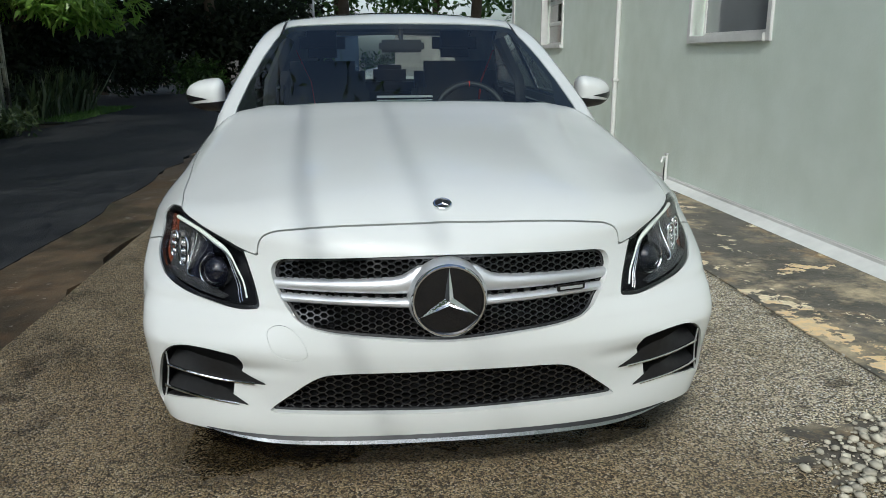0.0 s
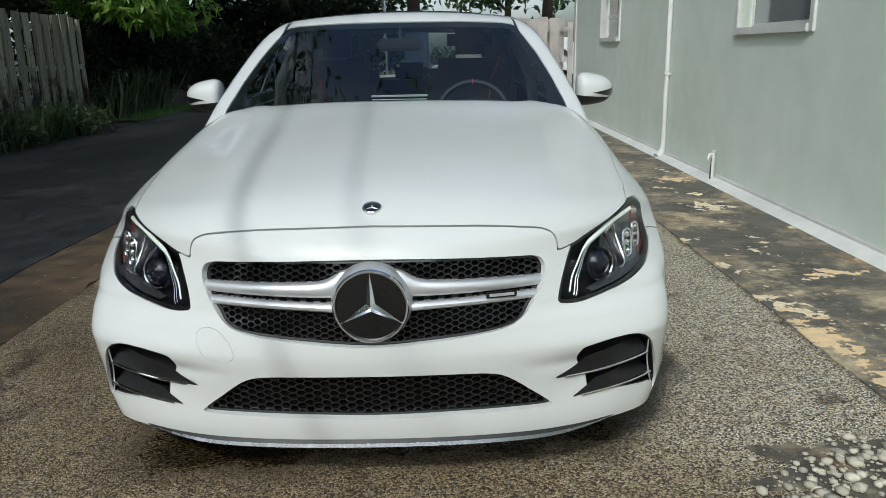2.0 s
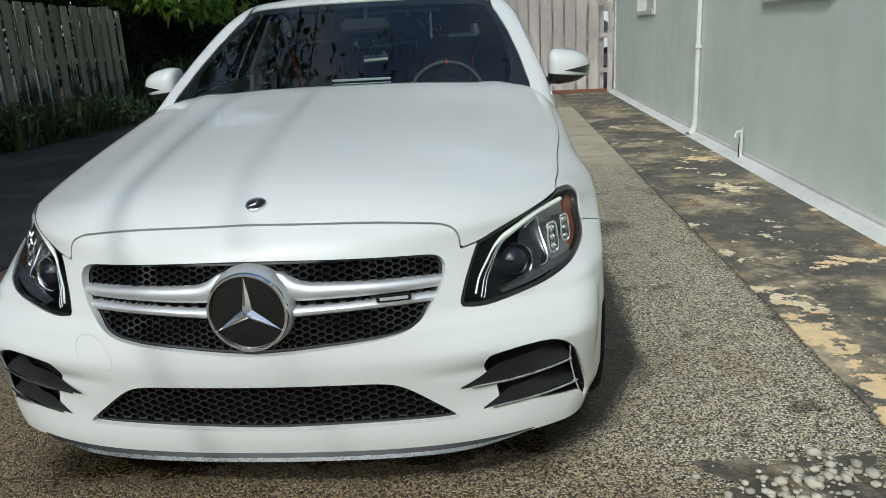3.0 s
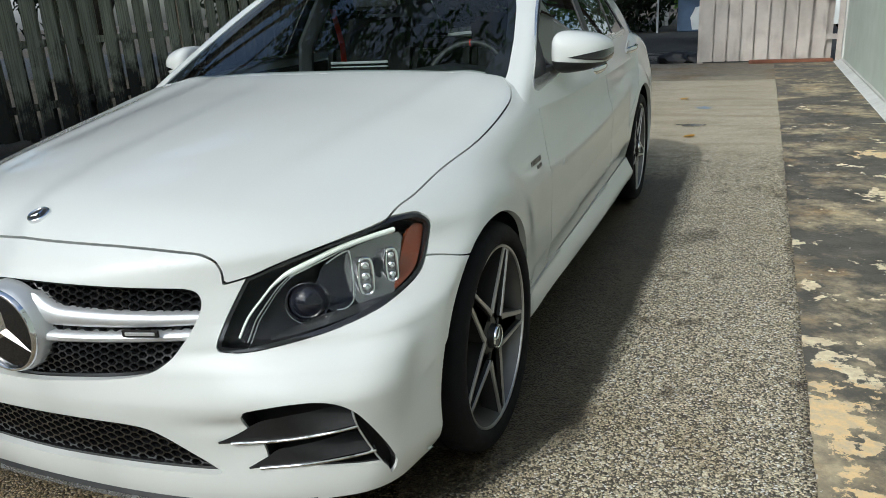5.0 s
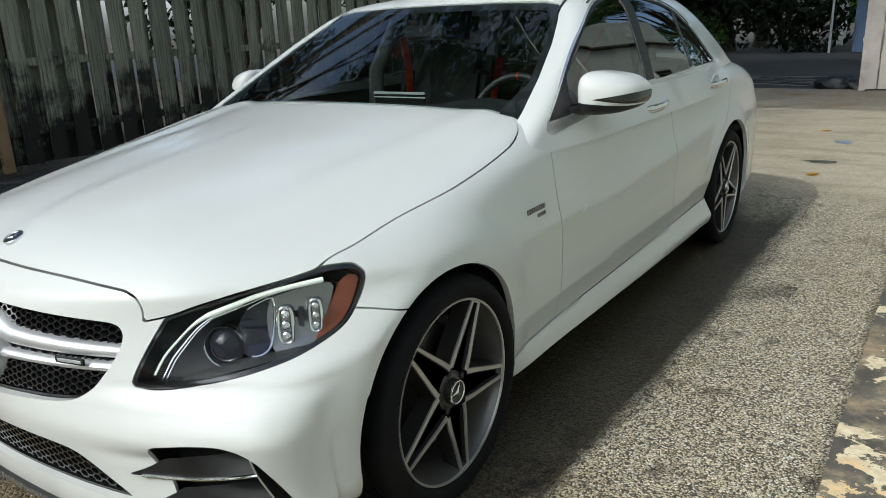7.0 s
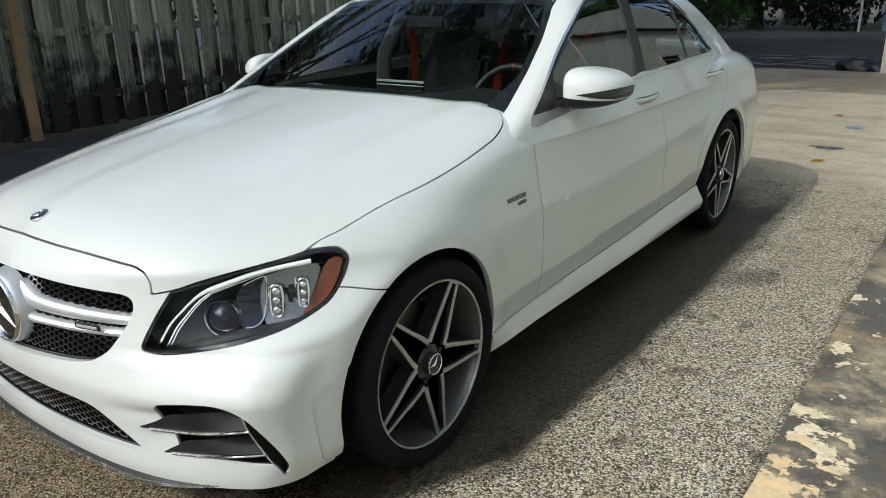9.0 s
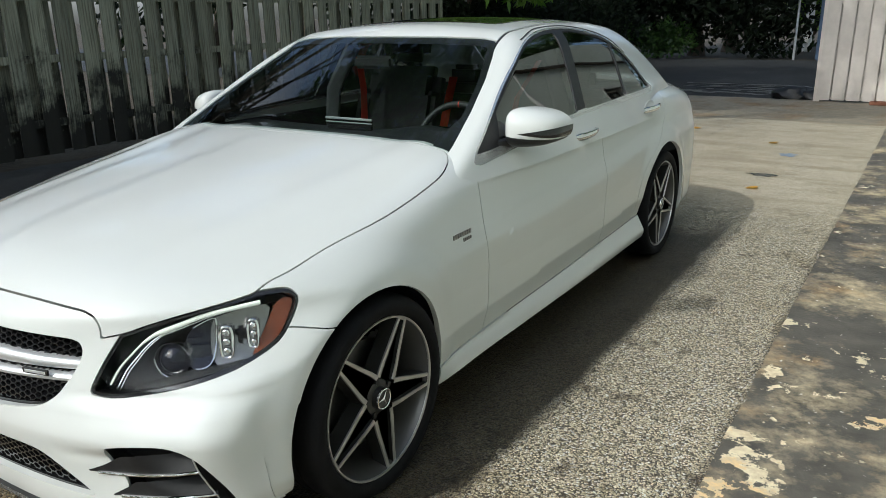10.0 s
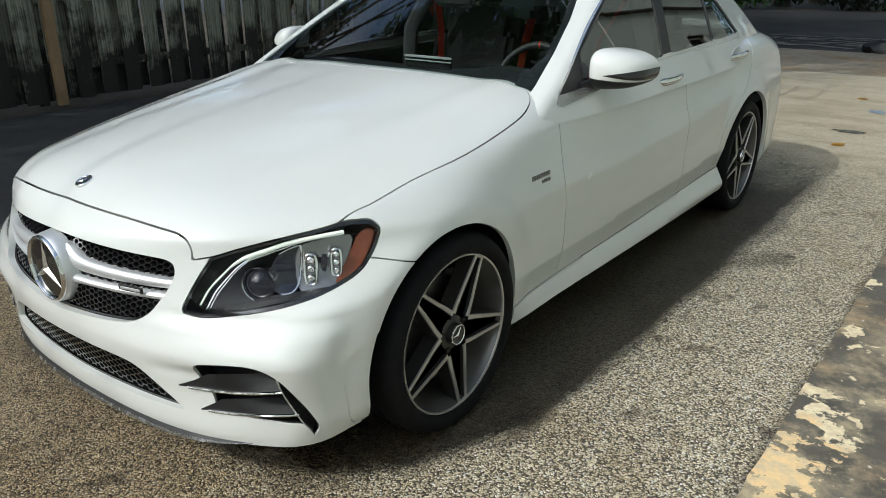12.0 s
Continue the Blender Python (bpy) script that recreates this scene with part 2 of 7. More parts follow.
def leaf_mat(name, a, b, gloss=0.35):
    m, N, L, p = nodes_of(name)
    geo = N.new("ShaderNodeNewGeometry")
    L.new(blend(N, L, geo.outputs["Random Per Island"], a, b), p.inputs["Base Color"])
    p.inputs["Roughness"].default_value = gloss
    trans, mix = N.new("ShaderNodeBsdfTranslucent"), N.new("ShaderNodeMixShader")
    L.new(blend(N, L, geo.outputs["Random Per Island"], tuple(min(q * 1.7, 1) for q in a), tuple(min(q * 1.7, 1) for q in b)), trans.inputs["Color"])
    mix.inputs[0].default_value = 0.35
    out = N["Material Output"]
    L.new(p.outputs[0], mix.inputs[1])
    L.new(trans.outputs[0], mix.inputs[2])
    L.new(mix.outputs[0], out.inputs["Surface"])
    return m


def wood_mat(name, base, grain_c, mould_c):
    """Weathered boards: grain along the board, splits, and ragged black mould that has crept up from the damp end."""
    m, N, L, p = nodes_of(name)
    geo, info = N.new("ShaderNodeNewGeometry"), N.new("ShaderNodeObjectInfo")
    mul, add = N.new("ShaderNodeVectorMath"), N.new("ShaderNodeVectorMath")
    mul.operation, mul.inputs[1].default_value = "MULTIPLY", (55, 55, 2.2)
    L.new(geo.outputs["Position"], mul.inputs[0])
    shift = N.new("ShaderNodeCombineXYZ")
    L.new(mad(N, L, info.outputs["Random"], 40.0, 0.0), shift.inputs[0])
    add.operation = "ADD"
    L.new(mul.outputs[0], add.inputs[0])
    L.new(shift.outputs[0], add.inputs[1])
    fine = N.new("ShaderNodeTexNoise")
    fine.inputs["Scale"].default_value, fine.inputs["Detail"].default_value = 1.0, 7
    L.new(add.outputs[0], fine.inputs["Vector"])
    c = blend(N, L, step(N, L, fine.outputs["Fac"], 0.40, 0.68), base, grain_c)
    hsv = N.new("ShaderNodeHueSaturation")
    L.new(step(N, L, info.outputs["Random"], 0, 1, 0.72, 1.12), hsv.inputs["Value"])
    L.new(c, hsv.inputs["Color"])
    c = hsv.outputs["Color"]
    blots = noise_tex(N, L, geo, 3.2, 9, 0.65)
    creep = mad(N, L, axis_of(N, L, geo, 2), -0.42, mad(N, L, fine.outputs["Fac"], 0.25, mad(N, L, info.outputs["Random"], 0.22, blots)))
    c = blend(N, L, step(N, L, creep, 0.34, 0.56), c, mould_c)
    L.new(c, p.inputs["Base Color"])
    p.inputs["Roughness"].default_value = 0.88
    b = N.new("ShaderNodeBump")
    b.inputs["Distance"].default_value = 0.003
    L.new(fine.outputs["Fac"], b.inputs["Height"])
    L.new(b.outputs[0], p.inputs["Normal"])
    return m


AGGREGATE = aggregate_mat()
SLAB = old_concrete_mat("mouldy_concrete", (0.56, 0.46, 0.30), (0.075, 0.067, 0.055), (0.80, 0.70, 0.48), 0.60, mould_lo=0.38, mould_hi=0.52, size=1.7,
                        scraps=((1.79, 1.60, 0.09, 0.13, 0), (1.86, 1.47, 0.07, 0.10, 0), (2.20, 2.05, 0.13, 0.085, 1), (2.34, 2.07, 0.14, 0.05, 1), (1.76, 2.22, 0.04, 0.10, 0), (1.81, 2.13, 0.05, 0.07, 0), (1.99, 2.16, 0.05, 0.05, 0), (2.25, 3.89, 0.16, 0.17, 0), (2.33, 5.09, 0.16, 0.18, 1), (1.80, 1.15, 0.10, 0.35, 1), (1.82, 0.55, 0.12, 0.45, 1)))
BROKEN = old_concrete_mat("broken_concrete", (0.34, 0.29, 0.20), (0.055, 0.048, 0.038), (0.60, 0.53, 0.39), 0.57, 0.8, 0.38, 0.50, 6.0)
DIRT_STRIP = old_concrete_mat("wet_brown_strip", (0.19, 0.13, 0.075), (0.06, 0.045, 0.03), (0.36, 0.32, 0.25), 0.62, 0.55)
ASPHALT = mat("asphalt", (0.032, 0.033, 0.034), 0.75, vary=0.45, scale=9, bump_h=0.006, bump_s=130)
SOIL = mat("leaf_litter_soil", (0.075, 0.058, 0.036), 0.9, vary=0.6, scale=14, bump_h=0.03, bump_s=22)
STUCCO = mat("sage_stucco", (0.76, 0.83, 0.76), 0.82, vary=0.20, scale=3.4, bump_h=0.0022, bump_s=45, dark=(0.63, 0.70, 0.61))
TRIM_WHITE = mat("chalky_white_paint", (0.74, 0.74, 0.71), 0.6, vary=0.22, scale=10, bump_h=0.001, bump_s=50)
GATE_PAINT = mat("pale_gate_paint", (0.66, 0.60, 0.55), 0.65, vary=0.18, scale=12, bump_h=0.001, bump_s=90, obj=0.07)
OLD_WOOD = wood_mat("weathered_grey_wood", (0.37, 0.365, 0.26), (0.165, 0.155, 0.10), (0.024, 0.022, 0.015))
NEW_WOOD = mat("tan_timber", (0.36, 0.23, 0.11), 0.7, vary=0.35, scale=9, bump_h=0.001, bump_s=80)
BARK = mat("bark", (0.11, 0.085, 0.06), 0.9, vary=0.5, scale=9, bump_h=0.02, bump_s=18)
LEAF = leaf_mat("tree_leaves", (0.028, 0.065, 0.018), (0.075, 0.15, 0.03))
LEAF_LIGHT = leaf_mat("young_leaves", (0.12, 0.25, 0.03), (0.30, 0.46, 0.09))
# near-black leaves: the shade of the tall trees is put into their colour
LEAF_SHADE = leaf_mat("shaded_leaves", (0.005, 0.011, 0.004), (0.014, 0.027, 0.008), 0.75)
BLADE = leaf_mat("blade_leaves", (0.035, 0.06, 0.025), (0.09, 0.12, 0.05))
GRASS = leaf_mat("grass", (0.05, 0.11, 0.02), (0.10, 0.19, 0.04), 0.6)
PAINT = mat("white_car_paint", (0.64, 0.653, 0.632), 0.5, vary=0.02, scale=5, coat=1.0, spec=0.15)
PAINT.node_tree.nodes["Principled BSDF"].inputs["Coat Roughness"].default_value = 0.04
PAINT.node_tree.nodes["Principled BSDF"].inputs["Coat Weight"].default_value = 1.0
BLACK_GLOSS = mat("gloss_black_plastic", (0.012, 0.012, 0.013), 0.12, coat=0.4)
BLACK = mat("black_plastic", (0.014, 0.014, 0.015), 0.45, vary=0.3, scale=40)
# the darkness inside gaps, arches and openings is put into this colour
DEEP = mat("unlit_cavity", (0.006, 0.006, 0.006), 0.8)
RUBBER = mat("tyre_rubber", (0.007, 0.007, 0.008), 0.7, vary=0.4, scale=25, bump_h=0.0006, bump_s=160, spec=0.15)
CHROME = mat("chrome", (0.80, 0.81, 0.82), 0.09, 1.0)
DARK_CHROME = mat("dull_chrome", (0.42, 0.43, 0.44), 0.25, 1.0, vary=0.1, scale=30)
SATIN = mat("satin_silver", (0.68, 0.69, 0.70), 0.46, 0.75, vary=0.05, scale=60)
MACHINED = mat("machined_alloy", (0.50, 0.495, 0.48), 0.36, 0.85, vary=0.08, scale=50)
GREY_RIM = mat("dark_grey_rim", (0.13, 0.126, 0.12), 0.38, 0.4, vary=0.15, scale=30, coat=0.3)
SPOKE_DARK = mat("dark_spoke_paint", (0.035, 0.034, 0.032), 0.4, 0.3, vary=0.15, scale=30, coat=0.3)
DISC = mat("brake_disc", (0.30, 0.29, 0.28), 0.35, 1.0, vary=0.2, scale=60)
GLASS = glass_mat("tinted_glass", (0.74, 0.80, 0.78), ior=1.75)
SIDE_GLASS = glass_mat("dark_side_glass", (0.26, 0.28, 0.28), ior=2.7)
LENS = glass_mat("lamp_lens", (0.97, 0.975, 0.98), ior=1.22)
SUNROOF = mat("black_sunroof_glass", (0.006, 0.006, 0.007), 0.03, coat=0.3)
AMBER = mat("amber_reflector", (0.20, 0.05, 0.02), 0.25, vary=0.2, scale=200, coat=0.5)
LED_WHITE = mat("led_white", (0.80, 0.84, 0.76), 0.25)
led = LED_WHITE.node_tree.nodes["Principled BSDF"]
led.inputs["Emission Color"].default_value, led.inputs["Emission Strength"].default_value = (0.93, 1.0, 0.86, 1), 0.16
PUDDLE_SKY = mat("painted_sky_blue", (0.24, 0.31, 0.40), 0.5, vary=0.4, scale=30)
PALE_GLINT = mat("pale_water_glints", (0.26, 0.25, 0.23), 0.4, vary=0.6, scale=14)
WATER = mat("puddle_water", (0.24, 0.23, 0.20), 0.12, spec=0.5, vary=0.6, scale=30)
PEBBLE = mat("pale_stones", (0.52, 0.48, 0.38), 0.8, vary=0.35, scale=30, bump_h=0.001, island=0.3)
LAMP_GLASS = mat("dark_lamp_glass", (0.008, 0.009, 0.016), 0.05, coat=0.2)
LEATHER = mat("black_leather", (0.022, 0.022, 0.024), 0.5, vary=0.3, scale=30, bump_h=0.0006, bump_s=220)
BELT_RED = mat("red_webbing", (0.75, 0.05, 0.025), 0.7, vary=0.1, scale=80)
GREY_CLOTH = mat("grey_trim", (0.20, 0.20, 0.205), 0.75, vary=0.2, scale=40)
GREY_PANE = mat("grey_pane", (0.25, 0.265, 0.27), 0.16, vary=0.25, scale=3, coat=0.8)
DARK_PANE = mat("dark_pane", (0.045, 0.04, 0.035), 0.08, vary=0.4, scale=3, coat=0.6)
LAMP_DARK = mat("lamp_inside", (0.008, 0.0085, 0.010), 0.3, 0.0, vary=0.2, scale=40, spec=0.2)
LAMP_SILVER = mat("lamp_silver_plastic", (0.30, 0.30, 0.30), 0.22, 0.85, vary=0.1, scale=60)
TRIM_ALU = mat("anodised_trim", (0.76, 0.76, 0.76), 0.22, 0.8, vary=0.05, scale=60)
FIN_BLACK = mat("satin_black_plastic", (0.014, 0.014, 0.015), 0.6, vary=0.2, scale=60, spec=0.35)
DRY_LEAF = leaf_mat("fallen_leaves", (0.55, 0.30, 0.05), (0.65, 0.42, 0.08), 0.6)

# ---- building helpers ----
def mesh_ob(name, verts, faces, material, parent=None, label="", smooth=False, normals=None):
    me = bpy.data.meshes.new(name)
    me.from_pydata([tuple(map(float, v)) for v in verts] if not isinstance(verts, np.ndarray) else verts.tolist(), [], faces if isinstance(faces, list) else faces.tolist())
    me.materials.append(material)
    if smooth:
        me.shade_smooth()
    if normals is not None:
        me.normals_split_custom_set_from_vertices(np.asarray(normals, float).tolist())
    ob = new(name, me)
    if parent:
        ob.parent = parent
    if label:
        tagged(ob, label)
    return ob


def part(name, bm, material, parent=None, label="", smooth=False):
    """Link a bmesh as one mesh object under a thing or a part."""
    me = bpy.data.meshes.new(name)
    bm.to_mesh(me)
    bm.free()
    me.materials.append(material)
    if smooth:
        me.shade_smooth()
        me.set_sharp_from_angle(angle=radians(40))
    ob = new(name, me)
    if parent:
        ob.parent = parent
    if label:
        tagged(ob, label)
    return ob


def thing(name, label, category, group="", kind="", at=(0, 0, 0)):
    ob = new(name)
    ob.empty_display_size = 0.2
    ob.location = at
    return tagged(ob, label, category, group, kind)


def box(bm, lo, hi, bevel=0.0, m=None):
    """A box from corner lo to corner hi, with its edges taken off."""
    c = [(a + b) / 2 for a, b in zip(lo, hi)]
    s = [abs(b - a) for a, b in zip(lo, hi)]
    made = bmesh.ops.create_cube(bm, size=1.0, matrix=(m or Matrix()) @ Matrix.Translation(c) @ Matrix.Diagonal((*s, 1)))
    if bevel:
        edges = list({e for v in made["verts"] for e in v.link_edges})
        bmesh.ops.bevel(bm, geom=edges, offset=bevel, segments=2, affect="EDGES", clamp_overlap=True)
    return made


def box_bm(*boxes, bevel=0.0):
    bm = bmesh.new()
    for lo, hi in boxes:
        box(bm, lo, hi, bevel)
    return bm


def tube(bm, pts, r, sides=10, flat=1.0, cap=True):
    """A round bar along points; r may be one number or one for each point."""
    pts = [Vector(p) for p in pts]
    rs = r if isinstance(r, (list, tuple)) else [r] * len(pts)
    rings, up = [], None
    for i, p in enumerate(pts):
        d = (pts[min(i + 1, len(pts) - 1)] - pts[max(i - 1, 0)]).normalized()
        if up is None:
            up = d.orthogonal().normalized()
        up = (up - d * up.dot(d)).normalized()
        sd = d.cross(up)
        rings.append([bm.verts.new(p + rs[i] * (math.cos(a) * up + flat * math.sin(a) * sd)) for a in (2 * math.pi * k / sides for k in range(sides))])
    for a, b in zip(rings, rings[1:]):
        for k in range(sides):
            bm.faces.new((a[k], a[(k + 1) % sides], b[(k + 1) % sides], b[k]))
    if cap:
        bm.faces.new(rings[0][::-1])
        bm.faces.new(rings[-1])
    return rings


def lathe(bm, profile, steps=48, axis="x", centre=(0, 0, 0)):
    """Turn a profile of (along, radius) about an axis."""
    rings = []
    for k in range(steps):
        a = 2 * math.pi * k / steps
        ring = []
        for u, r in profile:
            q = {"x": (u, r * math.cos(a), r * math.sin(a)), "y": (r * math.cos(a), u, r * math.sin(a)), "z": (r * math.cos(a), r * math.sin(a), u)}[axis]
            ring.append(bm.verts.new(Vector(q) + Vector(centre)))
        rings.append(ring)
    for k in range(steps):
        a, b = rings[k], rings[(k + 1) % steps]
        for i in range(len(profile) - 1):
            bm.faces.new((a[i], a[i + 1], b[i + 1], b[i]))
    bmesh.ops.remove_doubles(bm, verts=[v for r in rings for v in r], dist=1e-5)
    bmesh.ops.recalc_face_normals(bm, faces=bm.faces[:])


def leaves(n, spots, size, seed, droop=0.0, slim=0.45):
    """Many small bent leaves, scattered in soft clumps: spots are (centre, radii)."""
    g = np.random.default_rng(seed)
    pick = g.integers(0, len(spots), n)
    c = np.array([s[0] for s in spots])[pick]
    r = np.array([s[1] for s in spots])[pick]
    d = g.normal(size=(n, 3))
    d /= np.linalg.norm(d, axis=1, keepdims=True)
    p = c + d * r * (g.random((n, 1)) ** 0.45)
    ax = g.normal(size=(n, 3)) + d * 0.6 + np.array([0, 0, -droop])
    ax /= np.linalg.norm(ax, axis=1, keepdims=True)
    sd = np.cross(ax, g.normal(size=(n, 3)))
    sd /= np.linalg.norm(sd, axis=1, keepdims=True)
    up = np.cross(sd, ax)
    ln = size * (0.6 + 0.8 * g.random((n, 1)))
    v = np.stack([p, p + ax * ln * 0.5 + sd * ln * slim * 0.5 + up * ln * 0.08, p + ax * ln - up * ln * 0.08, p + ax * ln * 0.5 - sd * ln * slim * 0.5 + up * ln * 0.08], 1).reshape(-1, 3)
    f = np.arange(4 * n).reshape(n, 4)
    return v, f


def leaf_ob(name, n, spots, size, seed, material, parent=None, **k):
    v, f = leaves(n, spots, size, seed, **k)
    me = bpy.data.meshes.new(name)
    me.vertices.add(len(v))
    me.vertices.foreach_set("co", v.astype(np.float32).ravel())
    me.loops.add(f.size)
    me.loops.foreach_set("vertex_index", f.astype(np.int32).ravel())
    me.polygons.add(len(f))
    me.polygons.foreach_set("loop_start", np.arange(0, f.size, 4, dtype=np.int32))
    me.update(calc_edges=True)
    me.materials.append(material)
    ob = new(name, me)
    if parent:
        ob.parent = parent
    return ob


def clumps(centre, radii, n, seed, size=0.35):
    g = np.random.default_rng(seed)
    out = []
    for _ in range(n):
        d = g.normal(size=3)
        d /= np.linalg.norm(d)
        p = np.array(centre) + d * np.array(radii) * g.random() ** 0.35
        k = size * (0.6 + 0.8 * g.random())
        out.append((tuple(p), (k * 1.2, k * 1.2, k * 0.75)))
    return out


def tree(label, at, height, crown, radii, seed, n=9000, size=0.16, material=None, trunk_r=0.16, n_clumps=40, clump=0.7, slim=0.45, droop=0.0):
    """A tapered trunk with limbs and a crown of many leaf clumps."""
    t = thing("tree", label, "tree", "trees along the alley", at=(at[0], at[1], 0))
    g = random.Random(seed)
    spots = clumps(crown, radii, n_clumps, seed, clump)
    bm = bmesh.new()
    top = Vector((crown[0] - at[0], crown[1] - at[1], crown[2]))
    mid = Vector((top.x * 0.3 + g.uniform(-0.2, 0.2), top.y * 0.3 + g.uniform(-0.2, 0.2), top.z * 0.5))
    tube(bm, [(0, 0, -0.1), (0.02, 0.03, 0.4), mid * 0.6, mid, (mid + top) / 2, top], [trunk_r * 1.5, trunk_r, trunk_r * 0.85, trunk_r * 0.7, trunk_r * 0.45, trunk_r * 0.2], 9)
    for c, _ in spots[::3]:
        e = Vector(c) - Vector((at[0], at[1], 0))
        s = mid.lerp(top, g.random() * 0.8)
        k = s.lerp(e, 0.5) + Vector((g.uniform(-0.2, 0.2), g.uniform(-0.2, 0.2), 0.2))
        tube(bm, [s, k, e], [trunk_r * 0.35, trunk_r * 0.2, 0.012], 6)
    part("trunk", bm, BARK, t, smooth=True)
    cr = leaf_ob("crown", n, spots, size, seed, material or LEAF, t, slim=slim, droop=droop)
    cr.location = (-at[0], -at[1], 0)
    return t

# ---- the setting: ground, driveway, walk, alley ----
def sheet(name, x0, x1, y0, y1, z, material, label, category, nx=1, ny=1, rag=0.0, thick=0.05, seed=1):
    """A paved sheet with a real edge; rag makes its long edges uneven."""
    g = random.Random(seed)
    vs, fs = [], []
    ex = [[x0 + (g.uniform(-rag, rag) if rag else 0), x1 + (g.uniform(-rag, rag) if rag else 0)] for _ in range(ny + 1)]
    for j in range(ny + 1):
        for i in range(nx + 1):
            vs.append((ex[j][0] + (ex[j][1] - ex[j][0]) * i / nx, y0 + (y1 - y0) * j / ny, z))
    for j in range(ny):
        for i in range(nx):
            a = j * (nx + 1) + i
            fs.append((a, a + 1, a + nx + 2, a + nx + 1))
    k = len(vs)
    for j in range(ny + 1):
        for x in ex[j]:
            vs.append((x, y0 + (y1 - y0) * j / ny, z - thick))
    for j in range(ny):
        a, b = j * (nx + 1), (j + 1) * (nx + 1)
        fs.append((a, b, k + 2 * (j + 1), k + 2 * j))
        a, b = a + nx, b + nx
        fs.append((b, a, k + 2 * j + 1, k + 2 * (j + 1) + 1))
    return tagged(mesh_ob(name, vs, fs, material), label, category, kind="structure")


gv = [(sx * 400, sy * 400, -0.045) for sx, sy in ((-1, -1), (1, -1), (1, 1), (-1, 1))]
tagged(mesh_ob("ground", gv, [(0, 1, 2, 3)], SOIL), "dark soil covered with leaf litter", "ground", kind="structure")
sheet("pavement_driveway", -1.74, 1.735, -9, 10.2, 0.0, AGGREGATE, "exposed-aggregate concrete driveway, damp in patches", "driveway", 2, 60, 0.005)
sheet("pavement_walk", 1.715, 2.70, -9, 12.6, 0.006, SLAB, "mould-stained concrete walk with flaking paint along the house", "walkway", 1, 300, 0.004, seed=2)
sheet("pavement_strip", -2.35, -1.742, -9, 10.2, -0.012, DIRT_STRIP, "wet brown concrete strip beside the driveway", "strip", 1, 60, 0.07, seed=3)
sheet("road_alley", -5.6, -2.3, -12, 13.0, -0.006, ASPHALT, "dark asphalt alley under trees", "alley", 4, 60, 0.05, seed=4)
sheet("pavement_apron", -2.34, 2.69, 10.202, 13.0, -0.004, old_concrete_mat("apron_concrete", (0.33, 0.285, 0.215), (0.13, 0.11, 0.085), (0.42, 0.37, 0.28), 0.74, 0.75, 0.5, 0.62), "pale worn concrete apron behind the driveway", "apron", 4, 6, seed=5)
sheet("road_street", -60, 60, 13.002, 24.0, -0.016, ASPHALT, "wet dark asphalt street with puddles", "street", 8, 8, seed=6)

# ---- the house on the driver's side ----
WX = 2.69


def house_wall(openings, y0, y1, z1, thick):
    """A wall along y with holes right through it; openings are (y0, y1, z0, z1)."""
    bm = bmesh.new()
    ys = sorted({y0, y1, *[o[0] for o in openings], *[o[1] for o in openings]})
    for a, b in zip(ys, ys[1:]):
        hole = [o for o in openings if o[0] <= a and b <= o[1]]
        spans = [(0.0, hole[0][2]), (hole[0][3], z1)] if hole else [(0.0, z1)]
        for lo, hi in spans:
            box(bm, (WX, a, lo), (WX + thick, b, hi))
    bmesh.ops.remove_doubles(bm, verts=bm.verts[:], dist=1e-5)
    return bm


OPEN = [(3.44, 4.70, 1.34, 2.25), (9.02, 10.2, 1.34, 2.25), (-3.2, -1.9, 1.34, 2.25)]
tagged(part("wall_house", house_wall(OPEN, -9, 12.5, 3.0, 0.2), STUCCO), "sage-green stucco house wall", "wall", kind="structure")
tagged(part("wall_house_end", box_bm(((WX + 0.2, 12.3, 0), (9, 12.5, 3.0)), ((WX + 0.2, -9, 0), (9, -8.8, 3.0)), ((8.8, -8.8, 0), (9, 12.3, 3.0))), STUCCO), "sage-green stucco house wall", "wall", kind="structure")
tagged(part("roof_house", box_bm(((WX - 0.06, -9.3, 3.0), (9.3, 12.8, 3.05)), bevel=0.01), BARK), "flat house roof with a thin dark drip edge", "roof", kind="structure")
# unseen upper wall; its sunlit face also bounces light onto the car's flank
tagged(part("wall_parapet", box_bm(((WX, -9, 3.051), (WX + 0.2, 12.5, 3.85)), bevel=0.01), STUCCO), "sage-green stucco parapet over the drip edge", "wall", kind="structure")
tagged(part("ceiling", box_bm(((WX + 0.2, -8.8, 2.6), (8.8, 12.3, 2.64))), TRIM_WHITE), "plain white ceiling inside the house", "ceiling", kind="structure")
bm = bmesh.new()
box(bm, (WX - 0.022, -9, 0.008), (WX - 0.001, 12.5, 0.075), 0.008)
q = [bm.verts.new((x, y, z)) for y in (-9, 12.5) for x, z in ((WX - 0.125, 0.009), (WX - 0.012, 0.05), (WX - 0.012, 0.0))]
for f in ((0, 1, 4, 3), (1, 2, 5, 4), (0, 2, 1), (3, 4, 5)):
    bm.faces.new([q[i] for i in f])
tagged(part("baseboard", bm, TRIM_WHITE), "chalky white painted foot of the house wall", "base trim", kind="structure")
tagged(part("trim_corner", box_bm(((WX - 0.025, 12.34, 0.0), (WX - 0.002, 12.5, 3.0)), bevel=0.004), TRIM_WHITE), "white corner board of the house", "trim", kind="structure")


